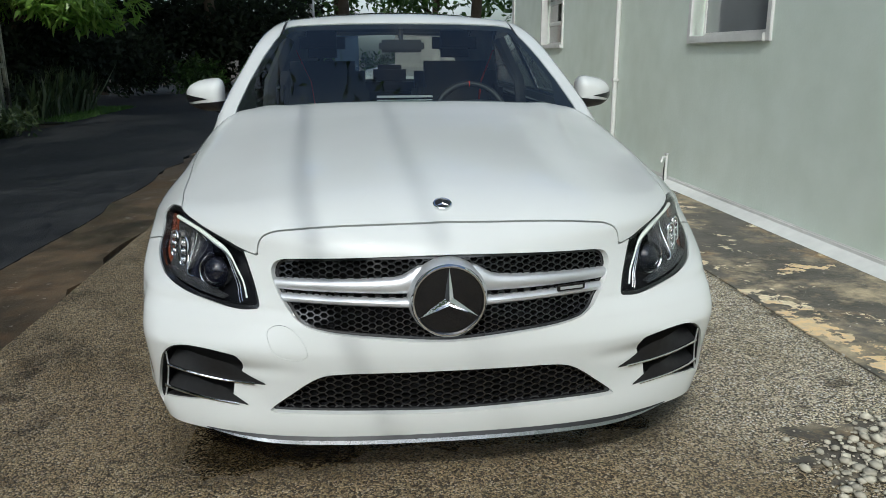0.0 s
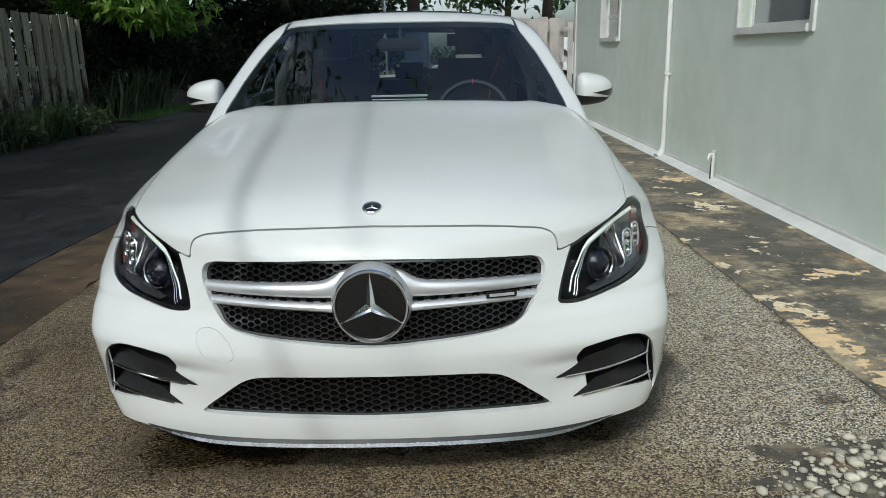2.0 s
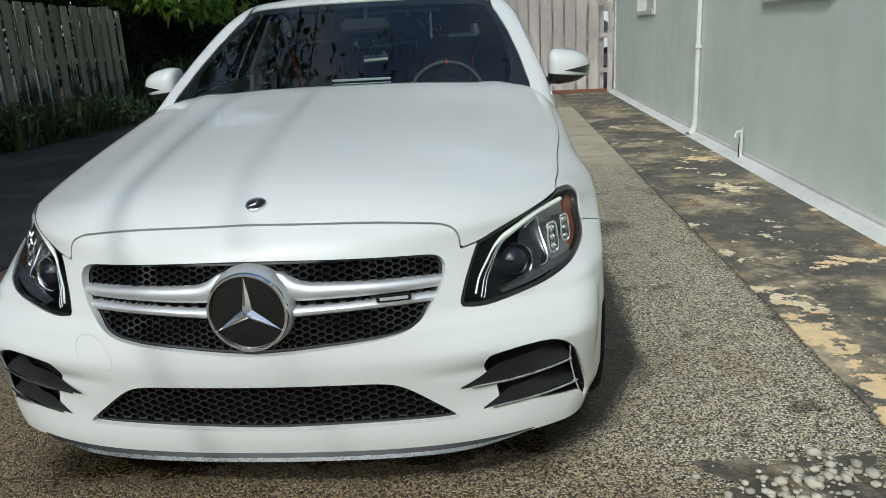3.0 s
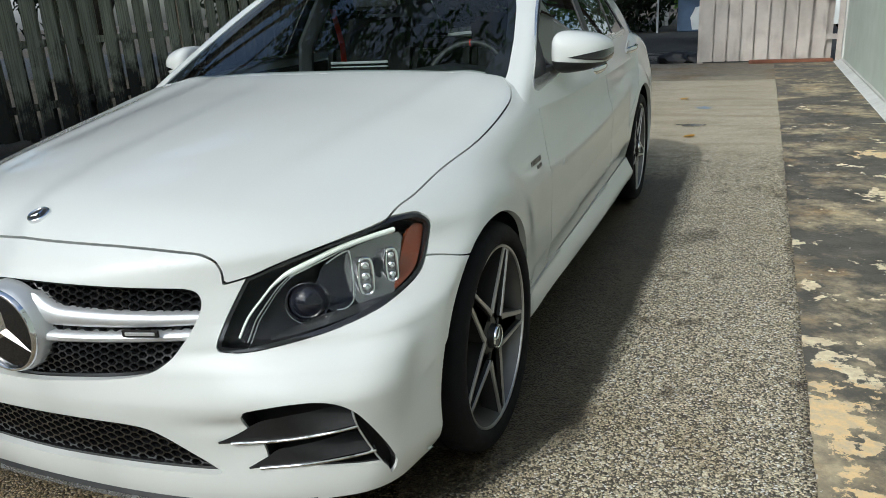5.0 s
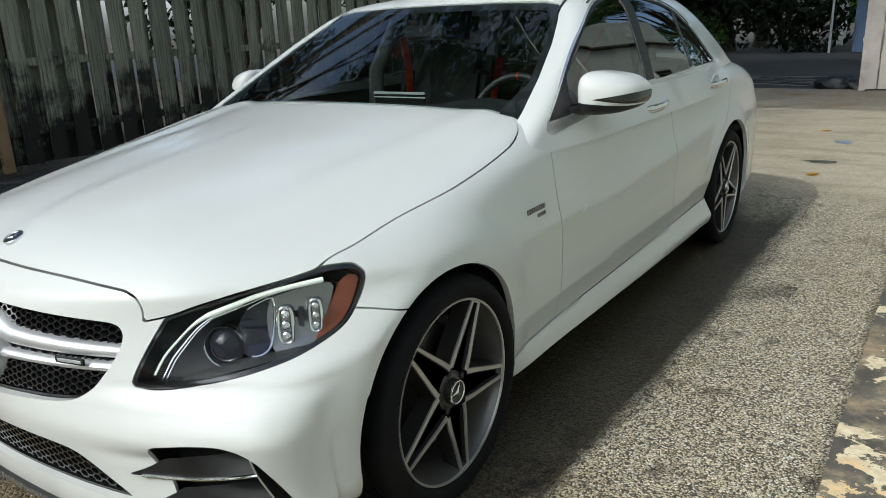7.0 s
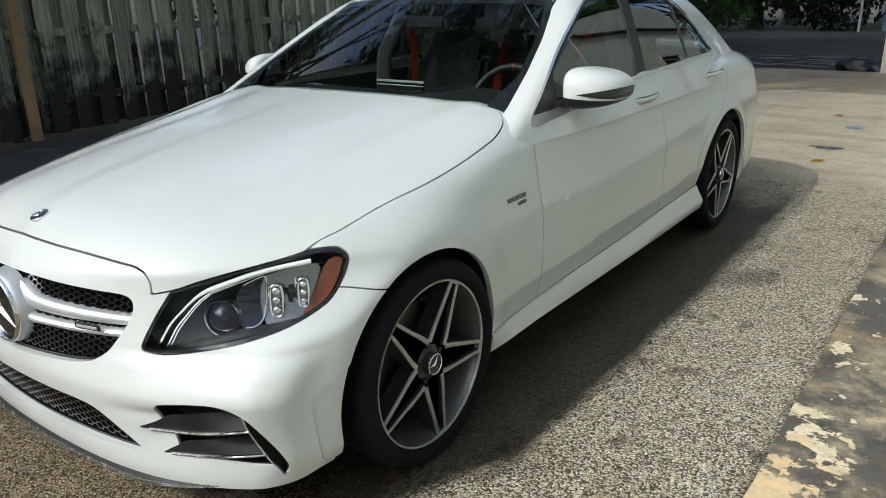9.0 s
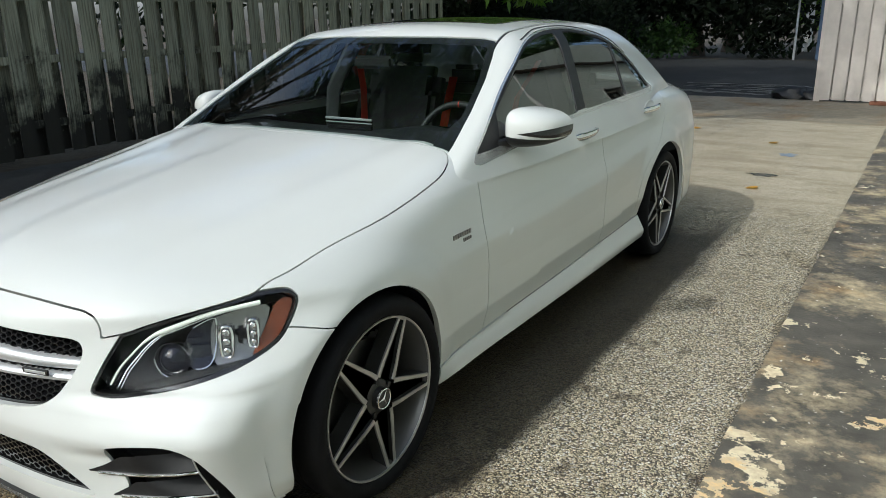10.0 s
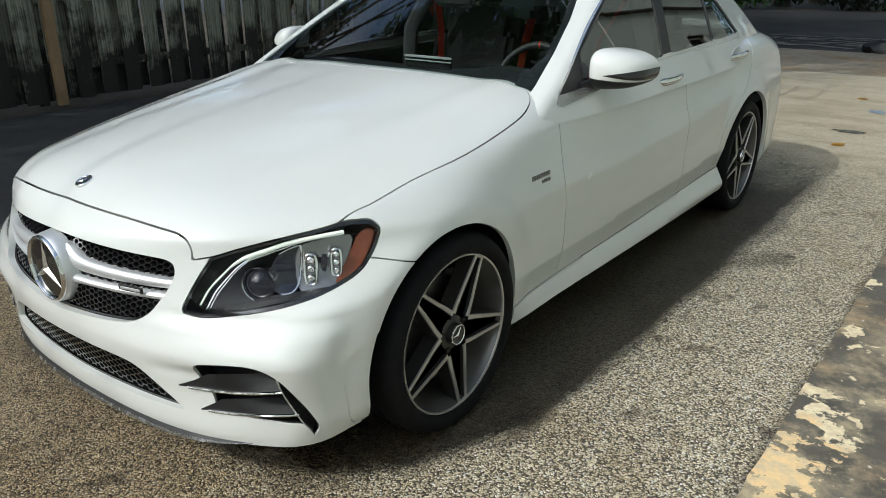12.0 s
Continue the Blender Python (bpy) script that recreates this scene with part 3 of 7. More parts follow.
def house_window(name, y0, y1, z0, z1, sashes, pane_mat, words):
    w = thing(name, words, "window", kind="structure", at=(WX, (y0 + y1) / 2, z0))
    cy = (y0 + y1) / 2
    o = lambda lo, hi: ((lo[0], lo[1] - cy, lo[2] - z0), (hi[0], hi[1] - cy, hi[2] - z0))
    t = 0.06
    bm = bmesh.new()
    for lo, hi in (((-0.02, y0 - t, z0 - t), (0.09, y0, z1 + t)), ((-0.02, y1, z0 - t), (0.09, y1 + t, z1 + t)), ((-0.02, y0, z1), (0.09, y1, z1 + t))):
        box(bm, *o(lo, hi), 0.004)
    part("window_frame", bm, TRIM_WHITE, w)
    bm = bmesh.new()
    box(bm, *o((-0.035, y0, z0 - t), (0.10, y1, z0)), 0.006)
    part("window_sill", bm, TRIM_WHITE, w)
    n = sashes
    for k in range(n):
        a, b = z0 + (z1 - z0) * k / n, z0 + (z1 - z0) * (k + 1) / n
        bm = bmesh.new()
        s = 0.028
        for lo, hi in (((0.10, y0, a), (0.125, y0 + s, b)), ((0.10, y1 - s, a), (0.125, y1, b)), ((0.10, y0 + s, a), (0.125, y1 - s, a + s)), ((0.10, y0 + s, b - s), (0.125, y1 - s, b))):
            box(bm, *o(lo, hi), 0.002)
        part("sash", bm, TRIM_WHITE, w)
        bm = bmesh.new()
        box(bm, *o((0.111, y0 + s, a + s), (0.114, y1 - s, b - s)))
        part("pane", bm, pane_mat, w)
    return w


house_window("window_1", *OPEN[0], 1, GREY_PANE, "white-framed house window with an opaque grey pane")
house_window("window_2", *OPEN[1], 3, DARK_PANE, "white-framed house window with three dark panes")
house_window("window_3", *OPEN[2], 1, GREY_PANE, "white-framed house window with an opaque grey pane")

dp = thing("downspout", "white painted downspout fixed to the green wall", "downspout", at=(WX, 6.55, 0))
bm = bmesh.new()
tube(bm, [(-0.035, 0, 0.14), (-0.035, 0, 3.0)], 0.028, 10)
part("pipe", bm, TRIM_WHITE, dp, smooth=True)
bm = bmesh.new()
tube(bm, [(-0.035, 0, 0.15), (-0.04, 0, 0.09), (-0.075, -0.01, 0.03), (-0.10, -0.02, 0.012)], [0.03, 0.036, 0.045, 0.05], 10)
part("shoe", bm, TRIM_WHITE, dp, smooth=True)
for z in (0.9, 1.9):
    part("bracket", box_bm(((-0.07, -0.04, z), (-0.002, 0.04, z + 0.03)), bevel=0.004), TRIM_WHITE, dp)
hb = thing("hose_bib", "white painted standpipe with a tap at the wall's foot", "tap", at=(WX, 4.95, 0.008))
bm = bmesh.new()
tube(bm, [(-0.045, 0, 0.0), (-0.045, 0, 0.27)], 0.013, 8)
part("pipe", bm, TRIM_WHITE, hb, smooth=True)
bm = bmesh.new()
tube(bm, [(-0.045, 0, 0.25), (-0.09, -0.01, 0.245), (-0.10, -0.012, 0.20)], [0.012, 0.012, 0.010], 8)
part("spout", bm, TRIM_WHITE, hb, smooth=True)
bm = bmesh.new()
tube(bm, [(-0.06, 0, 0.0), (-0.055, 0.02, 0.12), (-0.05, 0.005, 0.22)], 0.008, 6)
part("tap_hose", bm, BLACK, hb, smooth=True)
bm = bmesh.new()
tube(bm, [(-0.045, 0, 0.268), (-0.045, 0, 0.285)], 0.022, 8)
part("handle", bm, SATIN, hb, smooth=True)


# ---- board fences ----
def plank_mesh(name, w, d, h, material, ears=0.0):
    bm = bmesh.new()
    if ears:
        vs = [(-w / 2, 0), (w / 2, 0), (w / 2, h - ears), (w / 2 - ears, h), (-w / 2 + ears, h), (-w / 2, h - ears)]
        f = bm.faces.new([bm.verts.new((x, -d / 2, z)) for x, z in vs])
        r = bmesh.ops.extrude_face_region(bm, geom=[f])
        bmesh.ops.translate(bm, verts=[v for v in r["geom"] if isinstance(v, bmesh.types.BMVert)], vec=(0, d, 0))
        bmesh.ops.recalc_face_normals(bm, faces=bm.faces[:])
    else:
        box(bm, (-w / 2, -d / 2, 0), (w / 2, d / 2, h), 0.003)
    me = bpy.data.meshes.new(name)
    bm.to_mesh(me)
    bm.free()
    me.materials.append(material)
    return me


def board_fence(fence, axis, a, b, step_w, w, h, material, front, back_w, lean, seed, ears=0.0, z0=0.0):
    """Boards on both sides of the rails, each covering the other side's gaps; front is the side that faces us (+1 or -1)."""
    g = random.Random(seed)
    me = plank_mesh("board", w, 0.018, h, material, ears)
    n = int((b - a) / step_w)
    for side_k in (0, 1):
        off = front * (0.04 if side_k == 0 else -0.06)
        for k in range(n):
            q = a + (k + (0.5 if side_k == 0 else 1.0)) * step_w + g.uniform(-0.012, 0.012)
            ob = new("board", me)
            ob.parent = fence
            tilt = g.uniform(-lean, lean)
            if axis == "y":
                ob.matrix_local = pose(off, q, z0 + g.uniform(-0.02, 0.02), 0, 0, 90) @ pose(0, 0, 0, g.uniform(-0.5, 0.5), tilt, 0)
            else:
                ob.matrix_local = pose(q, off, z0 + g.uniform(-0.008, 0.008), 0, tilt, 0)
            ob.scale = (g.uniform(0.93, 1.04) * (1 if side_k == 0 else back_w), 1, g.uniform(0.985, 1.012))
    for z in (0.3, h * 0.5 + 0.05, h - 0.25):
        lo, hi = ((-0.02, a, z0 + z), (0.02, b, z0 + z + 0.085)) if axis == "y" else ((a, -0.02, z0 + z), (b, 0.02, z0 + z + 0.085))
        part("rail", box_bm((lo, hi), bevel=0.003), material, fence)
    q = a
    while q <= b + 0.01:
        lo, hi = ((-0.024, q - 0.045, -0.05), (0.024, q + 0.045, h - 0.05)) if axis == "y" else ((q - 0.045, -0.024, -0.05), (q + 0.045, 0.024, h - 0.05))
        part("post", box_bm((lo, hi), bevel=0.004), material, fence)
        q += (b - a) / max(round((b - a) / 2.4), 1)


fence = thing("fence", "weathered grey wooden shadowbox fence under trees", "fence", at=(-6.2, 0, 0))
board_fence(fence, "y", -4.0, 12.1, 0.289, 0.18, 1.90, OLD_WOOD, 1, 1.15, 1.2, 5)
brace = thing("timber_post", "tan newer timber post at the weathered fence", "post", at=(-6.10, 3.05, -0.045))
part("post", box_bm(((-0.03, -0.055, 0.0), (0.03, 0.055, 2.2)), bevel=0.005), NEW_WOOD, brace)

gate = thing("gate", "pale painted shadowbox board gate in dappled sun", "gate", at=(0, 12.85, 0))
board_fence(gate, "x", 0.55, 2.66, 0.212, 0.192, 1.72, GATE_PAINT, -1, 1.0, 0.25, 8, z0=0.03)

# ---- trees, hedges and plants ----
# crowns over alley and driveway stay out of view, placed for their shadows
tree("broad shade tree leaning over the alley", (-7.6, -1.5), 8, (-6.3, 0.5, 5.8), (2.2, 3.2, 1.9), 11, 6500, 0.17)
tree("broad shade tree leaning over the alley", (-7.9, 7.5), 9, (-4.0, 10.2, 7.2), (3.4, 3.4, 2.0), 12, 12500, 0.18, n_clumps=50)
tree("broad shade tree leaning over the alley", (-7.3, 3.6), 9, (-4.8, 4.6, 7.6), (2.4, 2.6, 1.6), 16, 10000, 0.17, n_clumps=42)
tree("broad shade tree leaning over the alley", (-7.7, -6.5), 9, (-5.6, -5.0, 6.0), (2.0, 2.6, 1.8), 17, 4500, 0.17)
tree("unseen broad tree over the driveway, added to shade the apron", (-7.0, 1.2), 9, (-2.2, 5.2, 9.4), (2.8, 1.7, 1.2), 19, 2600, 0.20, n_clumps=30)
tree("unseen tree with one long limb, added to dapple apron and gate", (-7.3, 0.3), 6, (-0.9, 6.60, 5.0), (1.9, 0.70, 0.50), 23, 1700, 0.15, trunk_r=0.12, n_clumps=34, clump=0.42)
tree("dark tree beyond the fence", (-10.5, 13.0), 9, (-10.3, 13.0, 5.5), (3.0, 3.0, 2.6), 13, 16000, 0.2)
tree("young tree with bright hanging leaves", (-7.2, 14.6), 4, (-6.2, 14.0, 3.0), (2.2, 1.6, 1.1), 14, 9000, 0.25, LEAF_LIGHT, 0.09, 34, 0.5, slim=0.25, droop=0.5)
for k, (x, y) in enumerate(((-12, 20), (-8.5, 24), (-4.5, 29), (-1.0, 31), (3.0, 30), (7.5, 28), (-17, 16), (12, 27))):
    # trees in shade take the darkened leaf copy, sunlit ones the plain leaves
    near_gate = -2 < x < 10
    tree("tall sunlit tree across the street" if near_gate else "tall dark tree across the street", (x, y), 9, (x, y, 5.0), (3.2, 2.6, 3.2), 30 + k, 3600 if near_gate else 9000, 0.30, LEAF if near_gate else LEAF_SHADE, 0.2, 30 if near_gate else 40, 1.0)

tree("young tree with bright leaves far down the side street", (-2.3, 33.0), 3, (-2.1, 32.6, 1.7), (0.9, 0.8, 1.1), 15, 2500, 0.28, LEAF_LIGHT, 0.07, 20, 0.5)
# crown row above the view, added to cast shade on hedge and street
for k, (x, y) in enumerate(((-9.5, 25.5), (-5.0, 26.5), (-0.5, 26.0), (4.0, 26.5), (8.5, 26))):
    tree("unseen tall tree over the road, added to shade the hedge", (x, y), 11, (x, y - 7.2, 8.6), (3.0, 3.4, 1.7), 70 + k, 7000, 0.30, LEAF, 0.22, 40, 1.0)
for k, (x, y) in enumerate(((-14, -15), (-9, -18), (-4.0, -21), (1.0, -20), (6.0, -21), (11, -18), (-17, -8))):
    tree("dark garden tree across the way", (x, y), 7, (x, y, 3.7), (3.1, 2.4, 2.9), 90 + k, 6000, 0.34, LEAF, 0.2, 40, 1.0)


def hedge(label, spots, n, size, seed, material=LEAF_SHADE):
    ob = leaf_ob("hedge", n, spots, size, seed, material)
    return tagged(ob, label, "hedge", kind="stuff")


def row(x0, y0, x1, y1, z, n, r, seed):
    g = np.random.default_rng(seed)
    return [((x0 + (x1 - x0) * k / n + g.normal() * 0.2, y0 + (y1 - y0) * k / n + g.normal() * 0.2, z * (0.35 + 0.75 * g.random())), (r, r, r * 0.9)) for k in range(n)]


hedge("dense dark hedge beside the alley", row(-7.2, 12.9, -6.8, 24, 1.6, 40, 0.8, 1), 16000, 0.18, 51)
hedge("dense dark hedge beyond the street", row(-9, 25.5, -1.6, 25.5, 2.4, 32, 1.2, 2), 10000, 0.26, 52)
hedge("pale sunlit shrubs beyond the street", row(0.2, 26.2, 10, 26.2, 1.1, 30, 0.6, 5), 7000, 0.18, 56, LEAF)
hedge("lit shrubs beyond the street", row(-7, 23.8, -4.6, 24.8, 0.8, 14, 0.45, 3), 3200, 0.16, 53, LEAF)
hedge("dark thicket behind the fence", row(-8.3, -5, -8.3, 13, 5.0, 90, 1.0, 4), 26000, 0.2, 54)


def blades(n, x0, x1, y0, y1, h, w, seed):
    """Upright sword-shaped leaves, each bent a little."""
    g = np.random.default_rng(seed)
    p = np.stack([g.uniform(x0, x1, n), g.uniform(y0, y1, n), np.full(n, -0.05)], 1)
    a = g.uniform(0, 6.28, n)
    sd = np.stack([np.cos(a), np.sin(a), np.zeros(n)], 1) * w * (0.6 + 0.7 * g.random((n, 1)))
    ln = np.stack([g.normal(0, 0.22, n), g.normal(0, 0.22, n), np.ones(n)], 1) * h * (0.5 + 0.7 * g.random((n, 1)))
    b = np.stack([g.normal(0, 0.12, n), g.normal(0, 0.12, n), np.zeros(n)], 1) * h
    v = np.stack([p - sd * 0.6, p + sd * 0.6, p + ln * 0.55 + sd, p + ln * 0.55 - sd, p + ln + b], 1).reshape(-1, 3)
    f = []
    for k in range(n):
        i = 5 * k
        f += [(i, i + 1, i + 2, i + 3), (i + 3, i + 2, i + 4)]
    return v, f


for k, (x0, x1, y0, y1, h) in enumerate(((-6.05, -5.5, 7.6, 10.8, 0.55), (-7.0, -6.2, 13.2, 16.5, 0.95)  )):
    v, f = blades(520 if k < 2 else 260, x0, x1, y0, y1, h, 0.028, 60 + k)
    tagged(mesh_ob("sword_plants", v, f, BLADE), "clump of upright sword-leaved plants by the fence", "plants", kind="stuff")
v, f = blades(5000, -6.6, -5.6, 13.2, 17.5, 0.10, 0.006, 70)
tagged(mesh_ob("grass", v, f, GRASS), "short green grass patch at the alley's edge", "grass", kind="stuff")
v, f = blades(4000, 0.2, 3.2, 24.2, 25.2, 0.12, 0.008, 71)
tagged(mesh_ob("grass", v, f, GRASS), "short green grass beyond the street", "grass", kind="stuff")
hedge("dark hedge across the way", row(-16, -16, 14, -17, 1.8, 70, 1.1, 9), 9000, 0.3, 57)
hedge("low leafy plants at the fence's foot", row(-5.9, 7.4, -5.6, 10.6, 0.35, 16, 0.24, 6), 2600, 0.10, 55, BLADE)

# ---- the car's body as smooth surfaces: x across, y from nose to tail, z up ----
def curve(xs, ys):
    """A smooth curve through a few points (monotone cubic), flat beyond the ends' slopes."""
    xs, ys = np.array(xs, float), np.array(ys, float)
    h, d = np.diff(xs), np.diff(ys) / np.diff(xs)
    m = np.zeros(len(xs))
    m[0], m[-1] = d[0], d[-1]
    same = d[1:] * d[:-1] > 0
    w1, w2 = 2 * h[1:] + h[:-1], h[1:] + 2 * h[:-1]
    with np.errstate(all="ignore"):
        mid = (w1 + w2) / (w1 / d[:-1] + w2 / d[1:])
    m[1:-1] = np.where(same, mid, 0)

    def at(q):
        q = np.clip(q, xs[0], xs[-1])
        i = np.clip(np.searchsorted(xs, q) - 1, 0, len(xs) - 2)
        t = (q - xs[i]) / h[i]
        return ((1 + 2 * t) * (1 - t) ** 2 * ys[i] + t * (1 - t) ** 2 * h[i] * m[i]
                + t * t * (3 - 2 * t) * ys[i + 1] + t * t * (t - 1) * h[i] * m[i + 1])
    return at


def smax(a, b, k):
    h = np.maximum(k - np.abs(a - b), 0) / k
    return np.maximum(a, b) + h * h * k / 4


def bump(q, mid, wide):
    return np.exp(-((q - mid) / wide) ** 2)


AXLE_F, AXLE_R, HUB_Z, TYRE_R = 0.787, 3.605, 0.325, 0.327
half_width = curve([0.0, 0.2, 0.4, 0.6, 0.8, 1.15, 1.5, 2.5, 3.2, 3.65, 4.1, 4.45, 4.7], [0.838, 0.846, 0.855, 0.867, 0.876, 0.873, 0.866, 0.868, 0.864, 0.878, 0.862, 0.82, 0.76])
tuck = curve([0.12, 0.20, 0.27, 0.33, 0.48, 0.60, 0.70, 0.78, 0.86, 0.94, 1.02], [-0.06, -0.028, -0.006, -0.005, 0.0, 0.0, -0.006, -0.024, -0.044, -0.066, -0.095])
nose_line = curve([0.15, 0.22, 0.28, 0.36, 0.44, 0.50, 0.58, 0.66, 0.72, 0.76, 0.80, 0.9], [0.050, 0.034, 0.028, 0.012, 0.0, 0.0, 0.010, 0.026, 0.046, 0.075, 0.12, 0.30])
nose_sq = curve([0.2, 0.3, 0.36, 0.43, 0.50, 0.55, 0.60, 0.65, 0.70, 0.74, 0.85], [0.12, 0.16, 0.185, 0.185, 0.30, 0.40, 0.405, 0.40, 0.36, 0.30, 0.28])
nose_quad = curve([0.2, 0.3, 0.36, 0.43, 0.50, 0.55, 0.60, 0.65, 0.70, 0.74, 0.85], [0.30, 0.24, 0.19, 0.17, 0.07, 0.03, 0.19, 0.34, 0.49, 0.53, 0.58])
hood_line = curve([-0.1, 0.05, 0.10, 0.165, 0.3, 0.5, 0.8, 1.1, 1.45, 2.0, 3.6, 4.0, 4.3, 4.6, 4.8], [0.66, 0.752, 0.782, 0.813, 0.852, 0.888, 0.930, 0.967, 1.008, 1.03, 1.05, 1.04, 1.012, 0.96, 0.88])
hood_fall = curve([0.0, 0.3, 0.6, 1.0, 1.45, 2.0, 3.6, 4.6], [0.16, 0.15, 0.12, 0.085, 0.05, 0.05, 0.05, 0.09])
tail_line = curve([0.15, 0.3, 0.5, 0.8, 1.0, 1.1], [4.60, 4.66, 4.69, 4.67, 4.65, 4.62])


def flare(y, z):
    """The wheel arches swell out of the sides, full over the wheel and fading down towards the doors."""
    out = 0
    for ya, k, way in ((0.777, 0.024, 1), (3.585, 0.016, -1)):
        r = np.hypot(y - ya, (z - HUB_Z) * 0.98)
        q = np.clip((0.495 - r) / 0.115, 0, 1)
        low = np.clip((z - 0.40) / 0.24, 0, 1)
        low = low * low * (3 - 2 * low)
        inner = np.clip((y - ya) * way / 0.2, 0, 1)
        out = out + k * q * q * (3 - 2 * q) * np.clip((z - 0.12) / 0.10, 0, 1) * (1 - inner * (1 - low) * 0.85)
    return out


def tent(q, mid, below, above):
    """A crease: one on the line, falling straight to nothing below and above it."""
    d = q - mid
    k = np.sqrt(d * d + 3e-5)
    return np.clip(1 - k / np.where(d < 0, below, above), 0, 1)


shoulder_z = curve([0.3, 0.55, 0.9, 1.4, 1.9, 2.45, 3.0, 3.8, 4.5], [0.80, 0.83, 0.852, 0.858, 0.852, 0.878, 0.912, 0.945, 0.95])
waist_z = curve([0.9, 1.4, 1.8, 2.4, 2.9, 3.2, 3.6], [0.642, 0.642, 0.636, 0.657, 0.690, 0.722, 0.76])


def side(y, z):
    w = half_width(y) + tuck(z) + flare(y, z)
    # the shoulder crease along fender and doors, and the waist line that rises towards the rear wheel
    w = w + 0.011 * tent(z, shoulder_z(y), 0.13, 0.10) * np.clip((y - 0.50) / 0.5, 0, 1) * np.clip((4.5 - y) / 0.5, 0, 1)
    w = w + 0.0075 * tent(z, waist_z(y), 0.13, 0.07) * np.clip((y - 1.02) / 0.25, 0, 1) * np.clip((3.5 - y) / 0.35, 0, 1)
    # the sill stands out under a crease, the doors tuck in above it
    zs = 0.277 + (y - 1.137) * 0.030
    run = np.clip((y - 1.08) / 0.16, 0, 1) * np.clip((3.5 - y) / 0.1, 0, 1)
    w = w + run * (0.026 * np.clip((zs - z) / 0.085, 0, 1) - 0.020 * np.clip(1 - np.abs(z - zs) / 0.095, 0, 1))
    return w


def nose(x, z):
    # hollows between the lower intake and the corner vents
    return nose_line(z) + nose_sq(z) * x * x + nose_quad(z) * x ** 4 + 0.012 * bump(x, 0.585, 0.085) * bump(z, 0.335, 0.055) + 0.011 * np.clip((x - 0.38) / 0.18, 0, 1) * np.clip((0.72 - x) / 0.1, 0, 1) * bump(z, 0.384, 0.022)


def hood(x, y):
    q = x / 0.8
    # two long ridges that run from the windscreen's corners towards the grille
    xr = 0.44 + 0.15 * np.clip(y / 1.4, 0, 1)
    return hood_line(y) - hood_fall(y) * np.abs(q) ** 2.4 + 0.006 * bump(x, xr, 0.06) * np.clip((y - 0.15) / 0.4, 0, 1)


def tail(x, z):
    return tail_line(z) - 0.18 * x * x - 0.25 * x ** 4


def body(p):
    """Below zero inside the lower body."""
    x, y, z = np.abs(p[..., 0]), p[..., 1], p[..., 2]
    f = smax(x - side(y, z), z - hood(x, y), 0.11)
    f = smax(f, (nose(x, z) - y) * 0.9, 0.06 + 0.015 * np.clip((0.68 - z) / 0.12, 0, 1))
    return smax(f, (y - tail(x, z)) * 0.9, 0.10)


roof_line = curve([1.9, 2.07, 2.35, 2.65, 3.0, 3.3, 3.6, 4.2], [1.355, 1.382, 1.407, 1.420, 1.417, 1.396, 1.35, 1.20])
cabin_plan = curve([1.3, 1.6, 2.0, 2.6, 3.2, 3.7, 4.1], [0.80, 0.822, 0.835, 0.834, 0.822, 0.795, 0.75])


def screen(x, z):
    return 1.34 + 1.95 * (z - 0.985) + 0.235 * x * x


def cabin(p):
    x, y, z = np.abs(p[..., 0]), p[..., 1], p[..., 2]
    lean = cabin_plan(y) - 0.36 * (z - 0.92) - 0.22 * np.maximum(z - 0.92, 0) ** 2
    f = smax(x - lean, z - (roof_line(y) - 0.11 * x * x), 0.085)
    f = smax(f, (screen(x, z) - y) * 0.46, 0.03)
    back = 3.42 + 2.0 * (1.38 - z) - 0.25 * x * x
    return smax(f, (y - back) * 0.45, 0.04)


